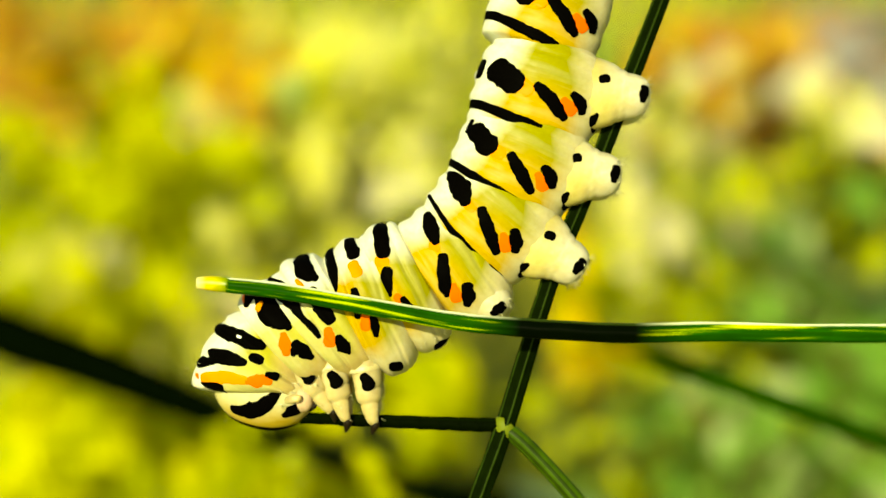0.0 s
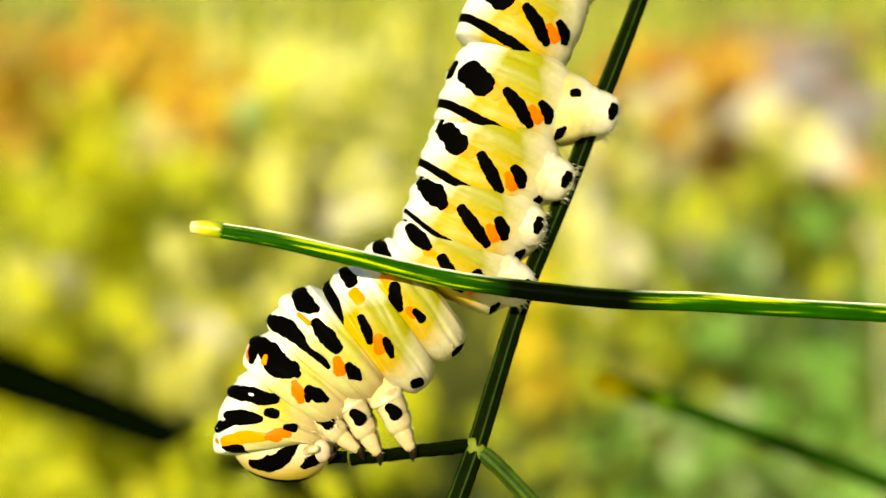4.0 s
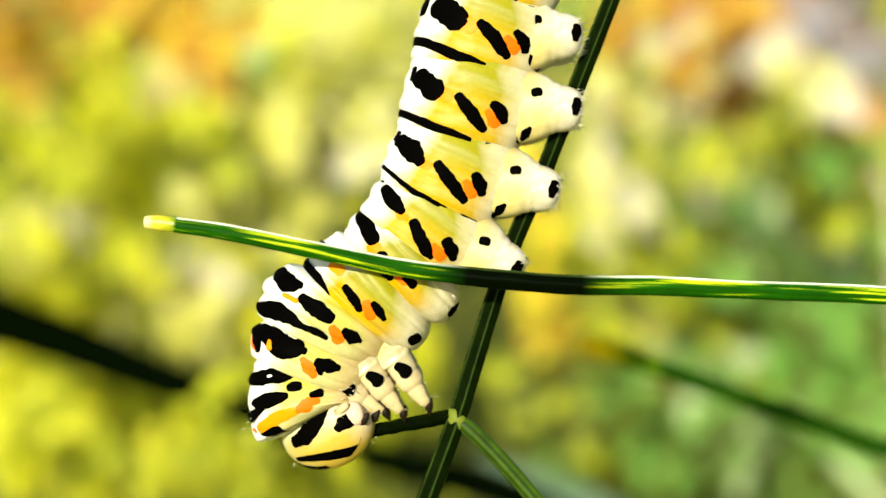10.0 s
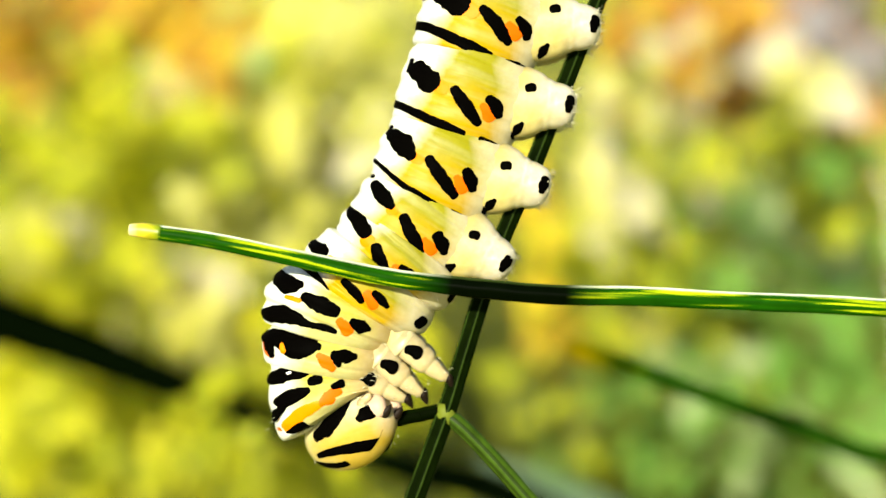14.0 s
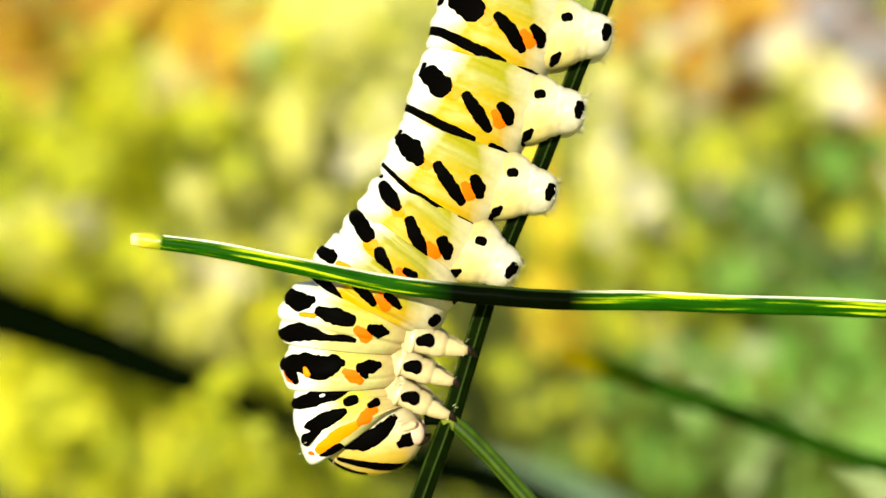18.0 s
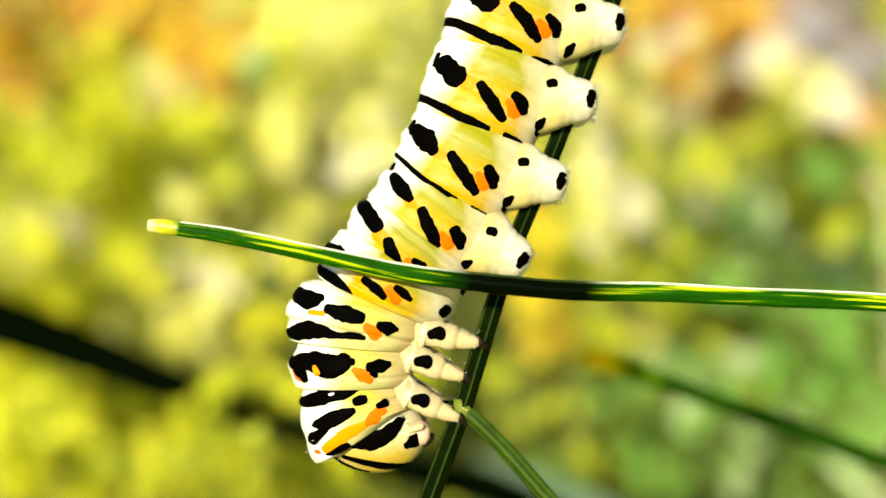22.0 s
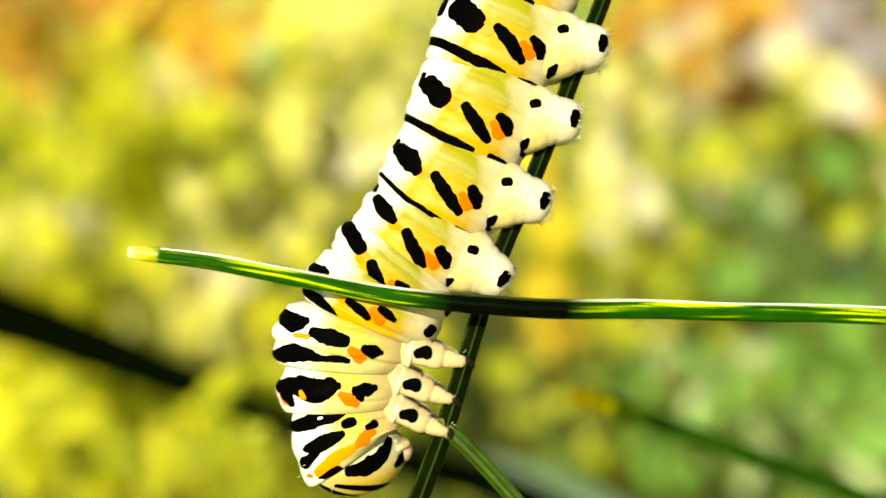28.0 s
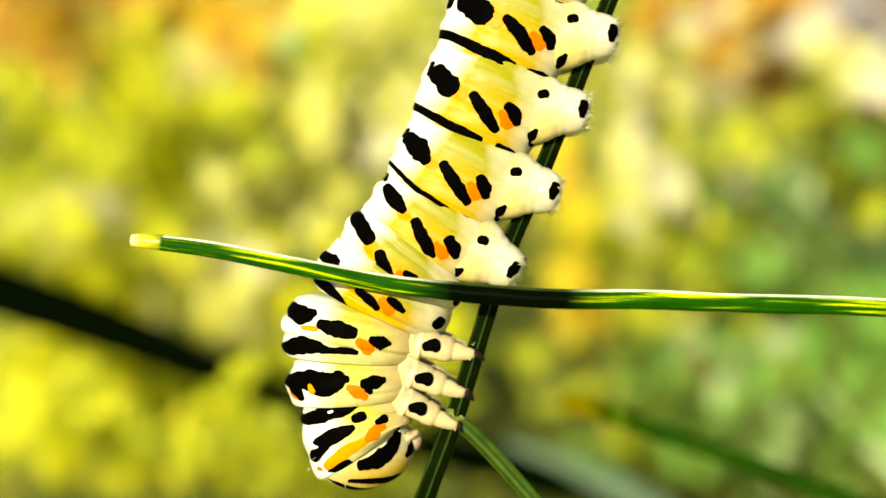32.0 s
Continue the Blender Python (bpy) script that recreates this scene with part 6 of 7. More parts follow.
        walk(leg["T2", side], [(0, at(-275, -213, 76.0, 0, side)), (0.5, at(-260, -217, 74.1, 0, side)), (1, at(-242, -229, 72.3, 0, side)), (1.5, at(-234, -227, 70.4, 0, side)), (2, at(-228, -231, 68.6, 0, side)), (2.5, at(-213, -239, 66.7, 0, side)), (3, at(-201, -238, 64.9, 0, side)), (3.5, at(-195, -241, 63.0, 0, side)), (5.5, at(-163, -239, 61.0, 0, side)), (6, at(-163, -234, 59.7, 0, side)), (6.5, at(-162, -230, 58.4, 0, side)), (7, at(-157, -228, 57.1, 0, side)), (7.5, at(-151, -228, 55.9, 0, side)), (8, at(-147, -226, 54.6, 0, side)), (8.5, at(-142, -226, 53.3, 0, side)), (9, at(-134, -227, 52.0, 0, side)), (9.5, at(-130, -228, 52.5, 0, side)), (10, at(-124, -224, 53.0, 0, side)), (10.5, at(-123, -225, 53.5, 0, side)), (11, at(-115, -219, 54.0, 0, side)), (11.5, at(-110, -219, 52.5, 0, side)), (12, at(-100, -219, 51.0, 0, side)), (12.5, at(-88, -215, 49.5, 0, side)), (13, at(-86, -215, 48.0, 0, side)), (13.5, at(-82, -215, 45.3, 0, side)), (14, at(-79, -212, 42.7, 0, side)), (14.5, at(-71, -214, 40.0, 0, side)), (16.5, at(-53, -195, 22.0, 0, side)), (17, at(-50, -192, 22.0, 0, side)), (17.5, at(-50, -200, 22.0, 0, side)), (18, at(-46, -203, 22.0, 0, side)), (18.5, at(-48, -204, 22.0, 0, side)), (19, at(-48, -204, 22.0, 0, side)), (19.5, at(-48, -207, 22.0, 0, side)), (20, at(-49, -209, 22.0, 0, side)), (20.5, at(-49, -210, 22.0, 0, side)), (21, at(-49, -210, 22.0, 0, side)), (21.5, at(-49, -211, 22.0, 0, side)), (22, at(-50, -213, 22.0, 0, side)), (22.5, at(-49, -214, 22.0, 0, side)), (23, at(-48, -211, 22.0, 0, side)), (23.5, at(-48, -214, 22.0, 0, side)), (24, at(-44, -211, 22.0, 0, side)), (24.5, at(-45, -211, 22.0, 0, side)), (25, at(-44, -210, 22.0, 0, side)), (25.5, at(-43, -210, 22.0, 0, side)), (27.5, at(-40, -217, 22.0, 0, side)), (28, at(-38, -219, 22.0, 0, side)), (28.5, at(-38, -225, 22.0, 0, side)), (29, at(-38, -227, 22.0, 0, side)), (29.5, at(-35, -226, 22.0, 0, side)), (30, at(-36, -226, 22.0, 0, side)), (30.5, at(-35, -226, 22.0, 0, side)), (31, at(-35, -228, 22.0, 0, side)), (31.5, at(-33, -226, 22.0, 0, side)), (32, at(-33, -225, 22.0, 0, side))])
        walk(leg["T1", side], [(0, at(-324, -207, 57.0, 0, side)), (0.5, at(-309, -215, 55.3, 0, side)), (1, at(-292, -227, 53.5, 0, side)), (1.5, at(-282, -229, 51.8, 0, side)), (2, at(-277, -231, 50.1, 0, side)), (2.5, at(-265, -243, 48.4, 0, side)), (3, at(-254, -247, 46.6, 0, side)), (3.5, at(-249, -248, 44.9, 0, side)), (5.5, at(-222, -251, 38.0, 0, side)), (6, at(-222, -248, 37.9, 0, side)), (6.5, at(-218, -247, 37.7, 0, side)), (7, at(-213, -244, 37.6, 0, side)), (7.5, at(-207, -241, 37.4, 0, side)), (8, at(-202, -241, 37.3, 0, side)), (8.5, at(-195, -245, 37.1, 0, side)), (9, at(-187, -245, 37.0, 0, side)), (9.5, at(-184, -245, 36.0, 0, side)), (10, at(-173, -241, 35.0, 0, side)), (10.5, at(-173, -240, 34.0, 0, side)), (11, at(-163, -239, 33.0, 0, side)), (11.5, at(-158, -234, 32.6, 0, side)), (12, at(-144, -240, 32.1, 0, side)), (12.5, at(-132, -233, 31.7, 0, side)), (13, at(-129, -234, 31.3, 0, side)), (13.5, at(-126, -232, 30.9, 0, side)), (14, at(-118, -234, 30.4, 0, side)), (14.5, at(-113, -235, 30.0, 0, side)), (16.5, at(-81, -228, 20.0, 0, side)), (17, at(-65, -236, 22.3, 0, side)), (17.5, at(-56, -251, 24.7, 0, side)), (18, at(-50, -256, 27.0, 0, side)), (18.5, at(-51, -253, 27.0, 0, side)), (19, at(-52, -252, 27.0, 0, side)), (19.5, at(-52, -259, 27.0, 0, side)), (20, at(-52, -280, 27.0, 0, side)), (20.5, at(-52, -279, 27.0, 0, side)), (21, at(-52, -279, 27.0, 0, side)), (21.5, at(-54, -278, 27.0, 0, side)), (22, at(-55, -279, 27.0, 0, side)), (22.5, at(-53, -276, 27.0, 0, side)), (23, at(-51, -272, 27.0, 0, side)), (23.5, at(-51, -272, 27.0, 0, side)), (24, at(-49, -267, 27.0, 0, side)), (24.5, at(-48, -266, 27.0, 0, side)), (25, at(-48, -264, 27.0, 0, side)), (25.5, at(-46, -262, 27.0, 0, side)), (27.5, at(-46, -268, 27.0, 0, side)), (28, at(-44, -271, 27.0, 0, side)), (28.5, at(-45, -278, 27.0, 0, side)), (29, at(-47, -281, 27.0, 0, side)), (29.5, at(-45, -278, 27.0, 0, side)), (30, at(-47, -278, 27.0, 0, side)), (30.5, at(-46, -279, 27.0, 0, side)), (31, at(-44, -279, 27.0, 0, side)), (31.5, at(-43, -277, 27.0, 0, side)), (32, at(-44, -276, 27.0, 0, side))])
    walk(front_stalk, [(0, on_stage(9, -50, -1.34)), (0.5, on_stage(13, -39, -0.05)), (1, on_stage(22, -26, 0.08)), (1.5, on_stage(31, -7, 1.14)), (2, on_stage(45, 16, 1.45)), (2.5, on_stage(51, 27, 1.69)), (3, on_stage(51, 51, 2.37)), (3.5, on_stage(48, 53, 2.05)), (5.5, on_stage(36, 33, 0.82)), (6, on_stage(23, 32, 0.93)), (6.5, on_stage(28, 32, 0.68)), (7, on_stage(20, 32, 1.03)), (7.5, on_stage(24, 30, 0.72)), (8, on_stage(20, 28, 1.10)), (8.5, on_stage(26, 27, 0.72)), (9, on_stage(14, 22, 0.71)), (9.5, on_stage(14, 21, 0.50)), (10, on_stage(5, 26, 0.39)), (10.5, on_stage(9, 22, 0.34)), (11, on_stage(4, 21, 0.86)), (11.5, on_stage(-1, 16, 0.59)), (12, on_stage(-11, 3, 0.12)), (12.5, on_stage(-5, 5, 0.41)), (13, on_stage(-4, 1, 0.73)), (13.5, on_stage(-7, -0, 0.88)), (14, on_stage(-1, 1, 0.68)), (14.5, on_stage(-7, 1, 0.70)), (16.5, on_stage(-4, 5, 0.50)), (17, on_stage(-4, 2, 0.08)), (17.5, on_stage(-0, 3, 0.48)), (18, on_stage(-4, 2, 0.07)), (18.5, on_stage(-8, 2, 0.00)), (19, on_stage(-7, 1, -0.01)), (19.5, on_stage(-4, 1, -0.28)), (20, on_stage(-6, 1, 0.03)), (21, on_stage(-1, 2, 0.10)), (21.5, on_stage(1, -0, 0.94)), (22, on_stage(1, -0, 0.69)), (23, on_stage(3, 1, 0.58)), (24, on_stage(7, 3, 0.64)), (25, on_stage(9, 3, 0.55)), (25.5, on_stage(8, 3, 0.10)), (27.5, on_stage(4, 1, -0.44)), (28, on_stage(-0, 0, -0.47)), (28.5, on_stage(-6, -1, -0.50)), (29, on_stage(-5, -4, -0.58)), (30, on_stage(-12, -1, -0.36)), (31, on_stage(-9, -4, -0.36)), (32, on_stage(-13, 3, -0.17))])
    walk(far_stalk, [(0, on_stage(33, 112, 0)), (0.5, on_stage(24, 120, 0)), (1, on_stage(16, 135, 0)), (1.5, on_stage(19, 141, 0)), (2, on_stage(27, 146, 0)), (2.5, on_stage(37, 94, 0)), (3, on_stage(12, 35, 0)), (3.5, on_stage(72, 48, 0)), (5.5, on_stage(113, 128, 0)), (6, on_stage(90, 73, 0)), (7.5, on_stage(43, 54, 0)), (9, on_stage(67, 55, 0)), (11, on_stage(76, 68, 0)), (13, on_stage(60, 67, 0)), (14.5, on_stage(44, 34, 0)), (16.5, on_stage(69, 56, 0)), (19, on_stage(-1, -3, 0)), (20, on_stage(8, 3, 0)), (21, on_stage(13, 6, 0)), (22, on_stage(77, 13, 0)), (23, on_stage(57, 3, 0)), (24, on_stage(76, 42, 0)), (25, on_stage(25, -1, 0)), (25.5, on_stage(1, -20, 0)), (27.5, on_stage(54, -64, 0)), (28, on_stage(53, -79, 0)), (29, on_stage(24, -114, 0)), (30, on_stage(-1, -123, 0)), (31, on_stage(-3, -128, 0)), (32, on_stage(-25, -127, 0))])
    walk(bites[0], [(0, at(-7, -298, 2)), (0.5, at(-7, -298, 2)), (1, at(-7, -298, 1)), (1.5, at(-7, -299, 0)), (2, at(-7, -299, 0)), (2.5, at(-7, -299, -2)), (3, at(-7, -299, -3)), (3.5, at(-7, -299, -5)), (5.5, at(-7, -299, -8)), (6, at(-7, -299, -8)), (6.5, at(-7, -300, -9)), (7, at(-7, -300, -9)), (7.5, at(-7, -300, -10)), (8, at(-7, -300, -10)), (8.5, at(-7, -300, -11)), (10.5, at(-7, -300, -11)), (11, at(-7, -300, -12)), (16.5, at(-7, -300, -12)), (17, at(-7, -299, 0)), (32, at(-7, -299, 0))])
    walk(bites[1], [(0, at(-42, -297, 2)), (0.5, at(-42, -297, 2)), (1, at(-42, -298, 1)), (1.5, at(-42, -299, 0)), (2, at(-42, -299, 0)), (2.5, at(-42, -300, -2)), (3, at(-42, -301, -3)), (3.5, at(-42, -302, -5)), (5.5, at(-42, -304, -8)), (6, at(-42, -304, -8)), (6.5, at(-42, -305, -9)), (7, at(-42, -305, -9)), (7.5, at(-42, -306, -10)), (8, at(-42, -306, -10)), (8.5, at(-42, -307, -11)), (10.5, at(-42, -307, -11)), (11, at(-42, -307, -12)), (14.5, at(-42, -307, -12)), (16.5, at(-100, -323, 0)), (17, at(-107, -326, 0)), (17.5, at(-122, -336, 0)), (18, at(-127, -335, 0)), (18.5, at(-127, -328, 0)), (19, at(-127, -328, 0)), (19.5, at(-129, -338, 0)), (20, at(-140, -350, 0)), (20.5, at(-141, -348, 0)), (21, at(-140, -347, 0)), (21.5, at(-141, -347, 0)), (22, at(-143, -348, 0)), (22.5, at(-141, -345, 0)), (23, at(-141, -345, 0)), (23.5, at(-139, -349, 0)), (24, at(-136, -342, 0)), (24.5, at(-135, -344, 0)), (25, at(-133, -350, 0)), (25.5, at(-131, -342, 0)), (27.5, at(-139, -350, 0)), (28, at(-142, -354, 0)), (28.5, at(-143, -362, 0)), (29, at(-142, -364, 0)), (29.5, at(-143, -360, 0)), (30, at(-142, -362, 0)), (30.5, at(-142, -360, 0)), (31.5, at(-142, -360, 0)), (32, at(-141, -357, 0))])
    walk(bites[2], [(0, at(-77, -296, 2)), (0.5, at(-77, -296, 2)), (1, at(-77, -297, 1)), (1.5, at(-77, -299, 0)), (2, at(-77, -299, 0)), (2.5, at(-77, -301, -2)), (3, at(-77, -303, -3)), (3.5, at(-77, -305, -5)), (5.5, at(-77, -309, -8)), (6, at(-77, -309, -8)), (6.5, at(-77, -311, -9)), (7, at(-77, -311, -9)), (7.5, at(-77, -312, -10)), (8, at(-77, -312, -10)), (8.5, at(-77, -313, -11)), (10.5, at(-77, -313, -11)), (11, at(-77, -315, -12)), (14.5, at(-77, -315, -12)), (16.5, at(-100, -323, 0)), (17, at(-107, -326, 0)), (17.5, at(-122, -336, 0)), (18, at(-127, -335, 0)), (18.5, at(-127, -328, 0)), (19, at(-127, -328, 0)), (19.5, at(-129, -338, 0)), (20, at(-140, -350, 0)), (20.5, at(-141, -348, 0)), (21, at(-140, -347, 0)), (21.5, at(-141, -347, 0)), (22, at(-143, -348, 0)), (22.5, at(-141, -345, 0)), (23, at(-141, -345, 0)), (23.5, at(-139, -349, 0)), (24, at(-136, -342, 0)), (24.5, at(-135, -344, 0)), (25, at(-133, -350, 0)), (25.5, at(-131, -342, 0)), (27.5, at(-139, -350, 0)), (28, at(-142, -354, 0)), (28.5, at(-143, -362, 0)), (29, at(-142, -364, 0)), (29.5, at(-143, -360, 0)), (30, at(-142, -362, 0)), (30.5, at(-142, -360, 0)), (31.5, at(-142, -360, 0)), (32, at(-141, -357, 0))])
    walk(bites[3], [(0, at(-112, -295, 2)), (0.5, at(-112, -295, 2)), (1, at(-112, -297, 1)), (1.5, at(-112, -299, 0)), (2, at(-112, -299, 0)), (2.5, at(-112, -302, -2)), (3, at(-112, -304, -3)), (3.5, at(-112, -308, -5)), (5.5, at(-112, -314, -8)), (6, at(-112, -314, -8)), (6.5, at(-112, -316, -9)), (7, at(-112, -316, -9)), (7.5, at(-112, -318, -10)), (8, at(-112, -318, -10)), (8.5, at(-112, -320, -11)), (10.5, at(-112, -320, -11)), (11, at(-112, -322, -12)), (12, at(-112, -322, -12)), (12.5, at(-150, -321, 0)), (13, at(-148, -325, 0)), (13.5, at(-149, -317, 0)), (14, at(-148, -328, 0)), (14.5, at(-135, -327, 0)), (16.5, at(-100, -323, 0)), (17, at(-107, -326, 0)), (17.5, at(-122, -336, 0)), (18, at(-127, -335, 0)), (18.5, at(-127, -328, 0)), (19, at(-127, -328, 0)), (19.5, at(-129, -338, 0)), (20, at(-140, -350, 0)), (20.5, at(-141, -348, 0)), (21, at(-140, -347, 0)), (21.5, at(-141, -347, 0)), (22, at(-143, -348, 0)), (22.5, at(-141, -345, 0)), (23, at(-141, -345, 0)), (23.5, at(-139, -349, 0)), (24, at(-136, -342, 0)), (24.5, at(-135, -344, 0)), (25, at(-133, -350, 0)), (25.5, at(-131, -342, 0)), (27.5, at(-139, -350, 0)), (28, at(-142, -354, 0)), (28.5, at(-143, -362, 0)), (29, at(-142, -364, 0)), (29.5, at(-143, -360, 0)), (30, at(-142, -362, 0)), (30.5, at(-142, -360, 0)), (31.5, at(-142, -360, 0)), (32, at(-141, -357, 0))])
    walk(bites[4], [(0, at(-147, -293, 2)), (0.5, at(-147, -293, 2)), (1, at(-147, -296, 1)), (1.5, at(-147, -299, 0)), (2, at(-147, -299, 0)), (2.5, at(-147, -304, -2)), (3, at(-147, -306, -3)), (3.5, at(-147, -311, -5)), (5.5, at(-147, -319, -8)), (6, at(-147, -319, -8)), (6.5, at(-147, -321, -9)), (7, at(-147, -321, -9)), (7.5, at(-147, -324, -10)), (8, at(-147, -324, -10)), (8.5, at(-147, -327, -11)), (10, at(-147, -327, -11)), (10.5, at(-203, -326, 0)), (11, at(-201, -320, 0)), (11.5, at(-182, -321, 0)), (12, at(-179, -325, 0)), (12.5, at(-150, -321, 0)), (13, at(-148, -325, 0)), (13.5, at(-149, -317, 0)), (14, at(-148, -328, 0)), (14.5, at(-135, -327, 0)), (16.5, at(-100, -323, 0)), (17, at(-107, -326, 0)), (17.5, at(-122, -336, 0)), (18, at(-127, -335, 0)), (18.5, at(-127, -328, 0)), (19, at(-127, -328, 0)), (19.5, at(-129, -338, 0)), (20, at(-140, -350, 0)), (20.5, at(-141, -348, 0)), (21, at(-140, -347, 0)), (21.5, at(-141, -347, 0)), (22, at(-143, -348, 0)), (22.5, at(-141, -345, 0)), (23, at(-141, -345, 0)), (23.5, at(-139, -349, 0)), (24, at(-136, -342, 0)), (24.5, at(-135, -344, 0)), (25, at(-133, -350, 0)), (25.5, at(-131, -342, 0)), (27.5, at(-139, -350, 0)), (28, at(-142, -354, 0)), (28.5, at(-143, -362, 0)), (29, at(-142, -364, 0)), (29.5, at(-143, -360, 0)), (30, at(-142, -362, 0)), (30.5, at(-142, -360, 0)), (31.5, at(-142, -360, 0)), (32, at(-141, -357, 0))])
    walk(bites[5], [(0, at(-182, -292, 2)), (0.5, at(-182, -292, 2)), (1, at(-182, -295, 1)), (1.5, at(-182, -299, 0)), (2, at(-182, -299, 0)), (2.5, at(-182, -305, -2)), (3, at(-182, -308, -3)), (3.5, at(-182, -314, -5)), (5.5, at(-182, -324, -8)), (6, at(-182, -324, -8)), (6.5, at(-182, -327, -9)), (7, at(-182, -327, -9)), (7.5, at(-241, -327, 0)), (8, at(-235, -328, 0)), (8.5, at(-236, -323, 0)), (9, at(-218, -320, 0)), (9.5, at(-215, -325, 0)), (10, at(-208, -329, 0)), (10.5, at(-203, -326, 0)), (11, at(-201, -320, 0)), (11.5, at(-182, -321, 0)), (12, at(-179, -325, 0)), (12.5, at(-150, -321, 0)), (13, at(-148, -325, 0)), (13.5, at(-149, -317, 0)), (14, at(-148, -328, 0)), (14.5, at(-135, -327, 0)), (16.5, at(-100, -323, 0)), (17, at(-107, -326, 0)), (17.5, at(-122, -336, 0)), (18, at(-127, -335, 0)), (18.5, at(-127, -328, 0)), (19, at(-127, -328, 0)), (19.5, at(-129, -338, 0)), (20, at(-140, -350, 0)), (20.5, at(-141, -348, 0)), (21, at(-140, -347, 0)), (21.5, at(-141, -347, 0)), (22, at(-143, -348, 0)), (22.5, at(-141, -345, 0)), (23, at(-141, -345, 0)), (23.5, at(-139, -349, 0)), (24, at(-136, -342, 0)), (24.5, at(-135, -344, 0)), (25, at(-133, -350, 0)), (25.5, at(-131, -342, 0)), (27.5, at(-139, -350, 0)), (28, at(-142, -354, 0)), (28.5, at(-143, -362, 0)), (29, at(-142, -364, 0)), (29.5, at(-143, -360, 0)), (30, at(-142, -362, 0)), (30.5, at(-142, -360, 0)), (31.5, at(-142, -360, 0)), (32, at(-141, -357, 0))])
    walk(bites[6], [(0, at(-217, -291, 2)), (0.5, at(-217, -291, 2)), (1, at(-217, -295, 1)), (1.5, at(-217, -299, 0)), (2, at(-217, -299, 0)), (2.5, at(-217, -306, -2)), (3, at(-217, -310, -3)), (3.5, at(-217, -317, -5)), (5.5, at(-266, -318, 0)), (6, at(-265, -308, 0)), (6.5, at(-264, -304, 0)), (7, at(-251, -309, 0)), (7.5, at(-241, -327, 0)), (8, at(-235, -328, 0)), (8.5, at(-236, -323, 0)), (9, at(-218, -320, 0)), (9.5, at(-215, -325, 0)), (10, at(-208, -329, 0)), (10.5, at(-203, -326, 0)), (11, at(-201, -320, 0)), (11.5, at(-182, -321, 0)), (12, at(-179, -325, 0)), (12.5, at(-150, -321, 0)), (13, at(-148, -325, 0)), (13.5, at(-149, -317, 0)), (14, at(-148, -328, 0)), (14.5, at(-135, -327, 0)), (16.5, at(-100, -323, 0)), (17, at(-107, -326, 0)), (17.5, at(-122, -336, 0)), (18, at(-127, -335, 0)), (18.5, at(-127, -328, 0)), (19, at(-127, -328, 0)), (19.5, at(-129, -338, 0)), (20, at(-140, -350, 0)), (20.5, at(-141, -348, 0)), (21, at(-140, -347, 0)), (21.5, at(-141, -347, 0)), (22, at(-143, -348, 0)), (22.5, at(-141, -345, 0)), (23, at(-141, -345, 0)), (23.5, at(-139, -349, 0)), (24, at(-136, -342, 0)), (24.5, at(-135, -344, 0)), (25, at(-133, -350, 0)), (25.5, at(-131, -342, 0)), (27.5, at(-139, -350, 0)), (28, at(-142, -354, 0)), (28.5, at(-143, -362, 0)), (29, at(-142, -364, 0)), (29.5, at(-143, -360, 0)), (30, at(-142, -362, 0)), (30.5, at(-142, -360, 0)), (31.5, at(-142, -360, 0)), (32, at(-141, -357, 0))])
    walk(bites[7], [(0, at(-252, -290, 2)), (0.5, at(-252, -290, 2)), (1, at(-252, -294, 1)), (1.5, at(-252, -299, 0)), (2, at(-252, -299, 0)), (2.5, at(-252, -307, -2)), (3, at(-252, -312, -3)), (3.5, at(-252, -320, -5)), (5.5, at(-266, -318, 0)), (6, at(-265, -308, 0)), (6.5, at(-264, -304, 0)), (7, at(-251, -309, 0)), (7.5, at(-241, -327, 0)), (8, at(-235, -328, 0)), (8.5, at(-236, -323, 0)), (9, at(-218, -320, 0)), (9.5, at(-215, -325, 0)), (10, at(-208, -329, 0)), (10.5, at(-203, -326, 0)), (11, at(-201, -320, 0)), (11.5, at(-182, -321, 0)), (12, at(-179, -325, 0)), (12.5, at(-150, -321, 0)), (13, at(-148, -325, 0)), (13.5, at(-149, -317, 0)), (14, at(-148, -328, 0)), (14.5, at(-135, -327, 0)), (16.5, at(-100, -323, 0)), (17, at(-107, -326, 0)), (17.5, at(-122, -336, 0)), (18, at(-127, -335, 0)), (18.5, at(-127, -328, 0)), (19, at(-127, -328, 0)), (19.5, at(-129, -338, 0)), (20, at(-140, -350, 0)), (20.5, at(-141, -348, 0)), (21, at(-140, -347, 0)), (21.5, at(-141, -347, 0)), (22, at(-143, -348, 0)), (22.5, at(-141, -345, 0)), (23, at(-141, -345, 0)), (23.5, at(-139, -349, 0)), (24, at(-136, -342, 0)), (24.5, at(-135, -344, 0)), (25, at(-133, -350, 0)), (25.5, at(-131, -342, 0)), (27.5, at(-139, -350, 0)), (28, at(-142, -354, 0)), (28.5, at(-143, -362, 0)), (29, at(-142, -364, 0)), (29.5, at(-143, -360, 0)), (30, at(-142, -362, 0)), (30.5, at(-142, -360, 0)), (31.5, at(-142, -360, 0)), (32, at(-141, -357, 0))])
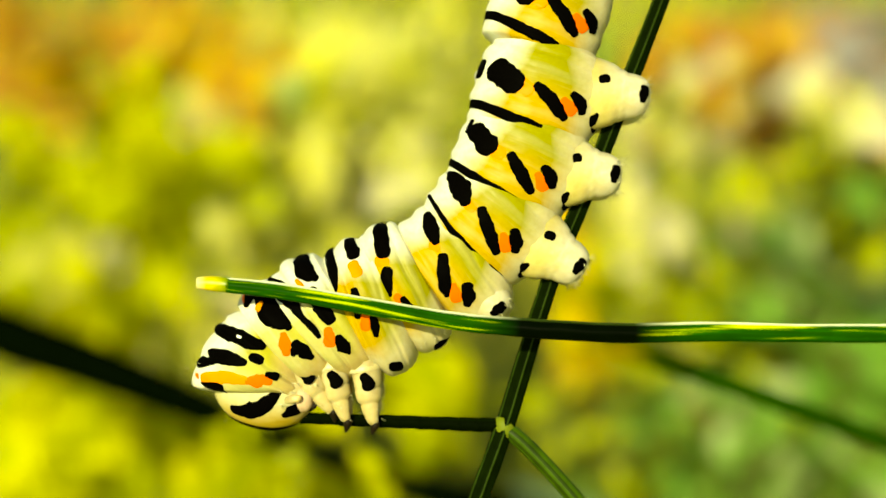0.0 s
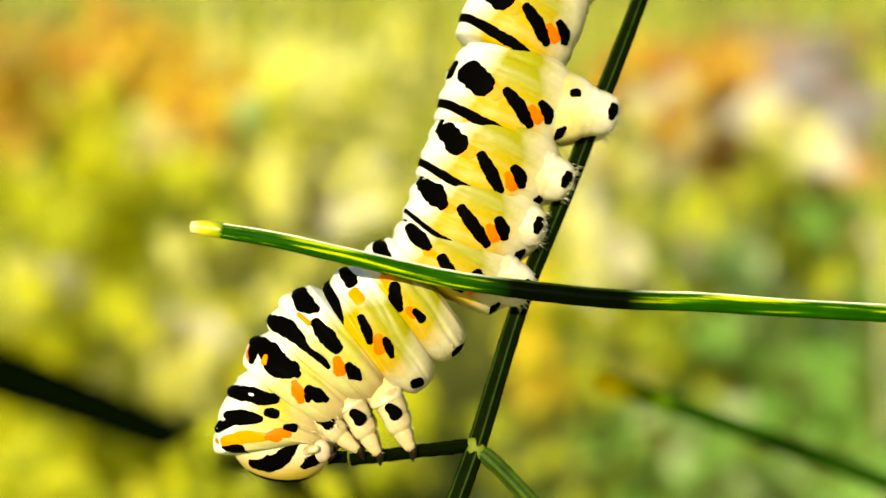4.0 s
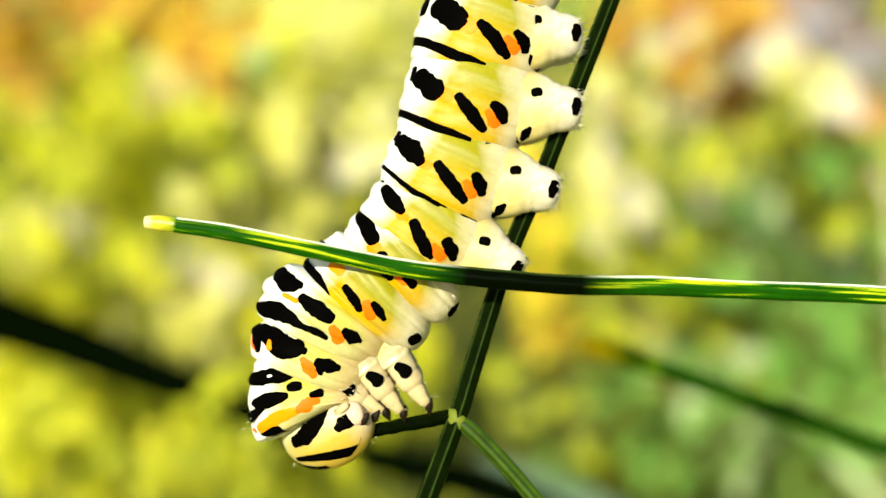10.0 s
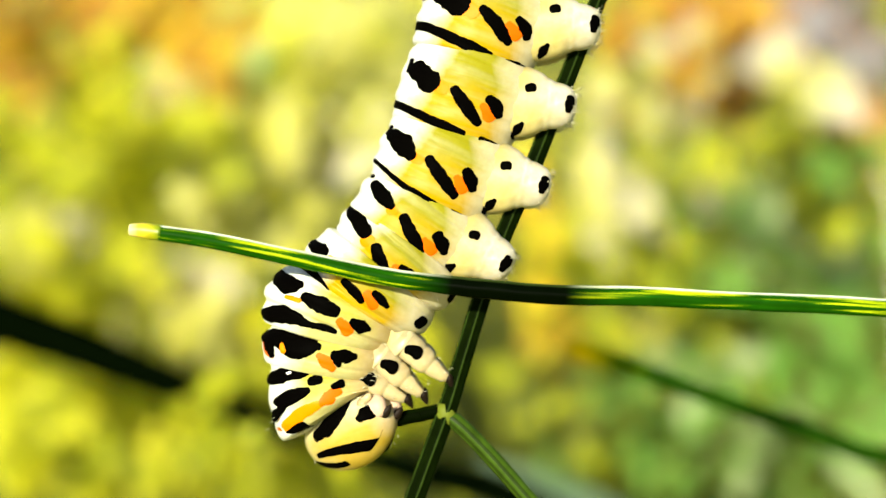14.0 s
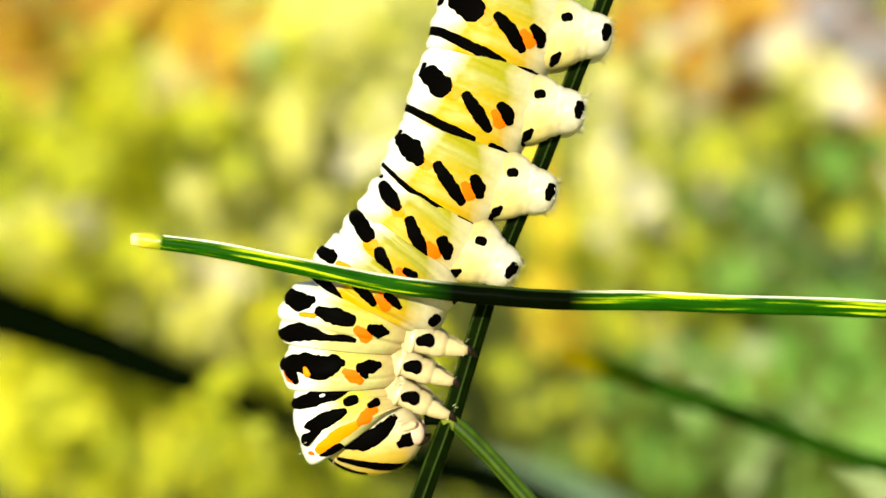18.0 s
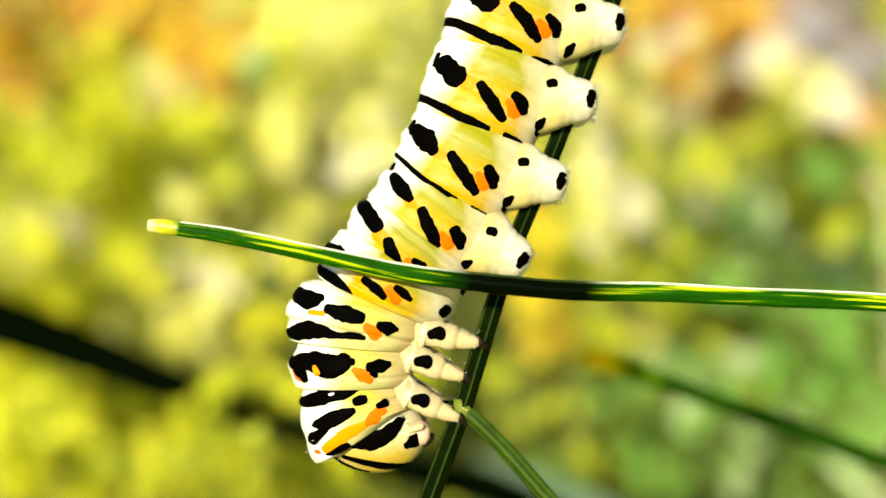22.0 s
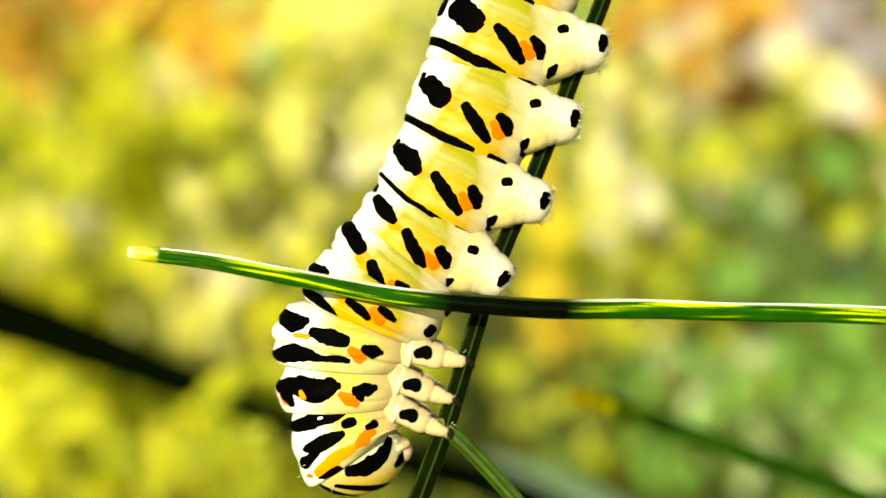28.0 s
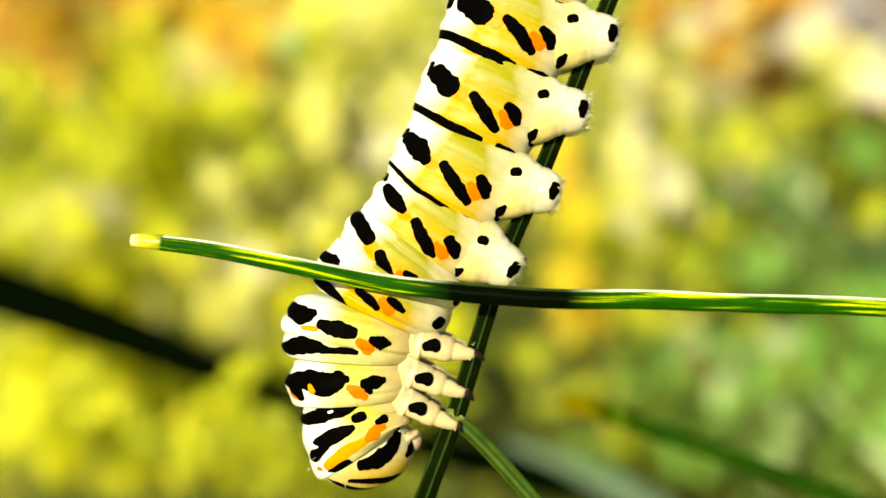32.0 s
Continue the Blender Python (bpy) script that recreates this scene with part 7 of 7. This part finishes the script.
    walk(bites[8], [(0, at(-287, -288, 2)), (0.5, at(-287, -288, 2)), (1, at(-287, -293, 1)), (1.5, at(-287, -299, 0)), (2, at(-287, -299, 0)), (2.5, at(-352, -305, 0)), (3, at(-341, -320, 0)), (3.5, at(-343, -319, 0)), (5.5, at(-266, -318, 0)), (6, at(-265, -308, 0)), (6.5, at(-264, -304, 0)), (7, at(-251, -309, 0)), (7.5, at(-241, -327, 0)), (8, at(-235, -328, 0)), (8.5, at(-236, -323, 0)), (9, at(-218, -320, 0)), (9.5, at(-215, -325, 0)), (10, at(-208, -329, 0)), (10.5, at(-203, -326, 0)), (11, at(-201, -320, 0)), (11.5, at(-182, -321, 0)), (12, at(-179, -325, 0)), (12.5, at(-150, -321, 0)), (13, at(-148, -325, 0)), (13.5, at(-149, -317, 0)), (14, at(-148, -328, 0)), (14.5, at(-135, -327, 0)), (16.5, at(-100, -323, 0)), (17, at(-107, -326, 0)), (17.5, at(-122, -336, 0)), (18, at(-127, -335, 0)), (18.5, at(-127, -328, 0)), (19, at(-127, -328, 0)), (19.5, at(-129, -338, 0)), (20, at(-140, -350, 0)), (20.5, at(-141, -348, 0)), (21, at(-140, -347, 0)), (21.5, at(-141, -347, 0)), (22, at(-143, -348, 0)), (22.5, at(-141, -345, 0)), (23, at(-141, -345, 0)), (23.5, at(-139, -349, 0)), (24, at(-136, -342, 0)), (24.5, at(-135, -344, 0)), (25, at(-133, -350, 0)), (25.5, at(-131, -342, 0)), (27.5, at(-139, -350, 0)), (28, at(-142, -354, 0)), (28.5, at(-143, -362, 0)), (29, at(-142, -364, 0)), (29.5, at(-143, -360, 0)), (30, at(-142, -362, 0)), (30.5, at(-142, -360, 0)), (31.5, at(-142, -360, 0)), (32, at(-141, -357, 0))])
    walk(bites[9], [(0, at(-322, -287, 2)), (0.5, at(-322, -287, 2)), (1, at(-379, -287, 0)), (1.5, at(-362, -289, 0)), (2, at(-356, -265, 0)), (2.5, at(-352, -305, 0)), (3, at(-341, -320, 0)), (3.5, at(-343, -319, 0)), (5.5, at(-266, -318, 0)), (6, at(-265, -308, 0)), (6.5, at(-264, -304, 0)), (7, at(-251, -309, 0)), (7.5, at(-241, -327, 0)), (8, at(-235, -328, 0)), (8.5, at(-236, -323, 0)), (9, at(-218, -320, 0)), (9.5, at(-215, -325, 0)), (10, at(-208, -329, 0)), (10.5, at(-203, -326, 0)), (11, at(-201, -320, 0)), (11.5, at(-182, -321, 0)), (12, at(-179, -325, 0)), (12.5, at(-150, -321, 0)), (13, at(-148, -325, 0)), (13.5, at(-149, -317, 0)), (14, at(-148, -328, 0)), (14.5, at(-135, -327, 0)), (16.5, at(-100, -323, 0)), (17, at(-107, -326, 0)), (17.5, at(-122, -336, 0)), (18, at(-127, -335, 0)), (18.5, at(-127, -328, 0)), (19, at(-127, -328, 0)), (19.5, at(-129, -338, 0)), (20, at(-140, -350, 0)), (20.5, at(-141, -348, 0)), (21, at(-140, -347, 0)), (21.5, at(-141, -347, 0)), (22, at(-143, -348, 0)), (22.5, at(-141, -345, 0)), (23, at(-141, -345, 0)), (23.5, at(-139, -349, 0)), (24, at(-136, -342, 0)), (24.5, at(-135, -344, 0)), (25, at(-133, -350, 0)), (25.5, at(-131, -342, 0)), (27.5, at(-139, -350, 0)), (28, at(-142, -354, 0)), (28.5, at(-143, -362, 0)), (29, at(-142, -364, 0)), (29.5, at(-143, -360, 0)), (30, at(-142, -362, 0)), (30.5, at(-142, -360, 0)), (31.5, at(-142, -360, 0)), (32, at(-141, -357, 0))])


motions()
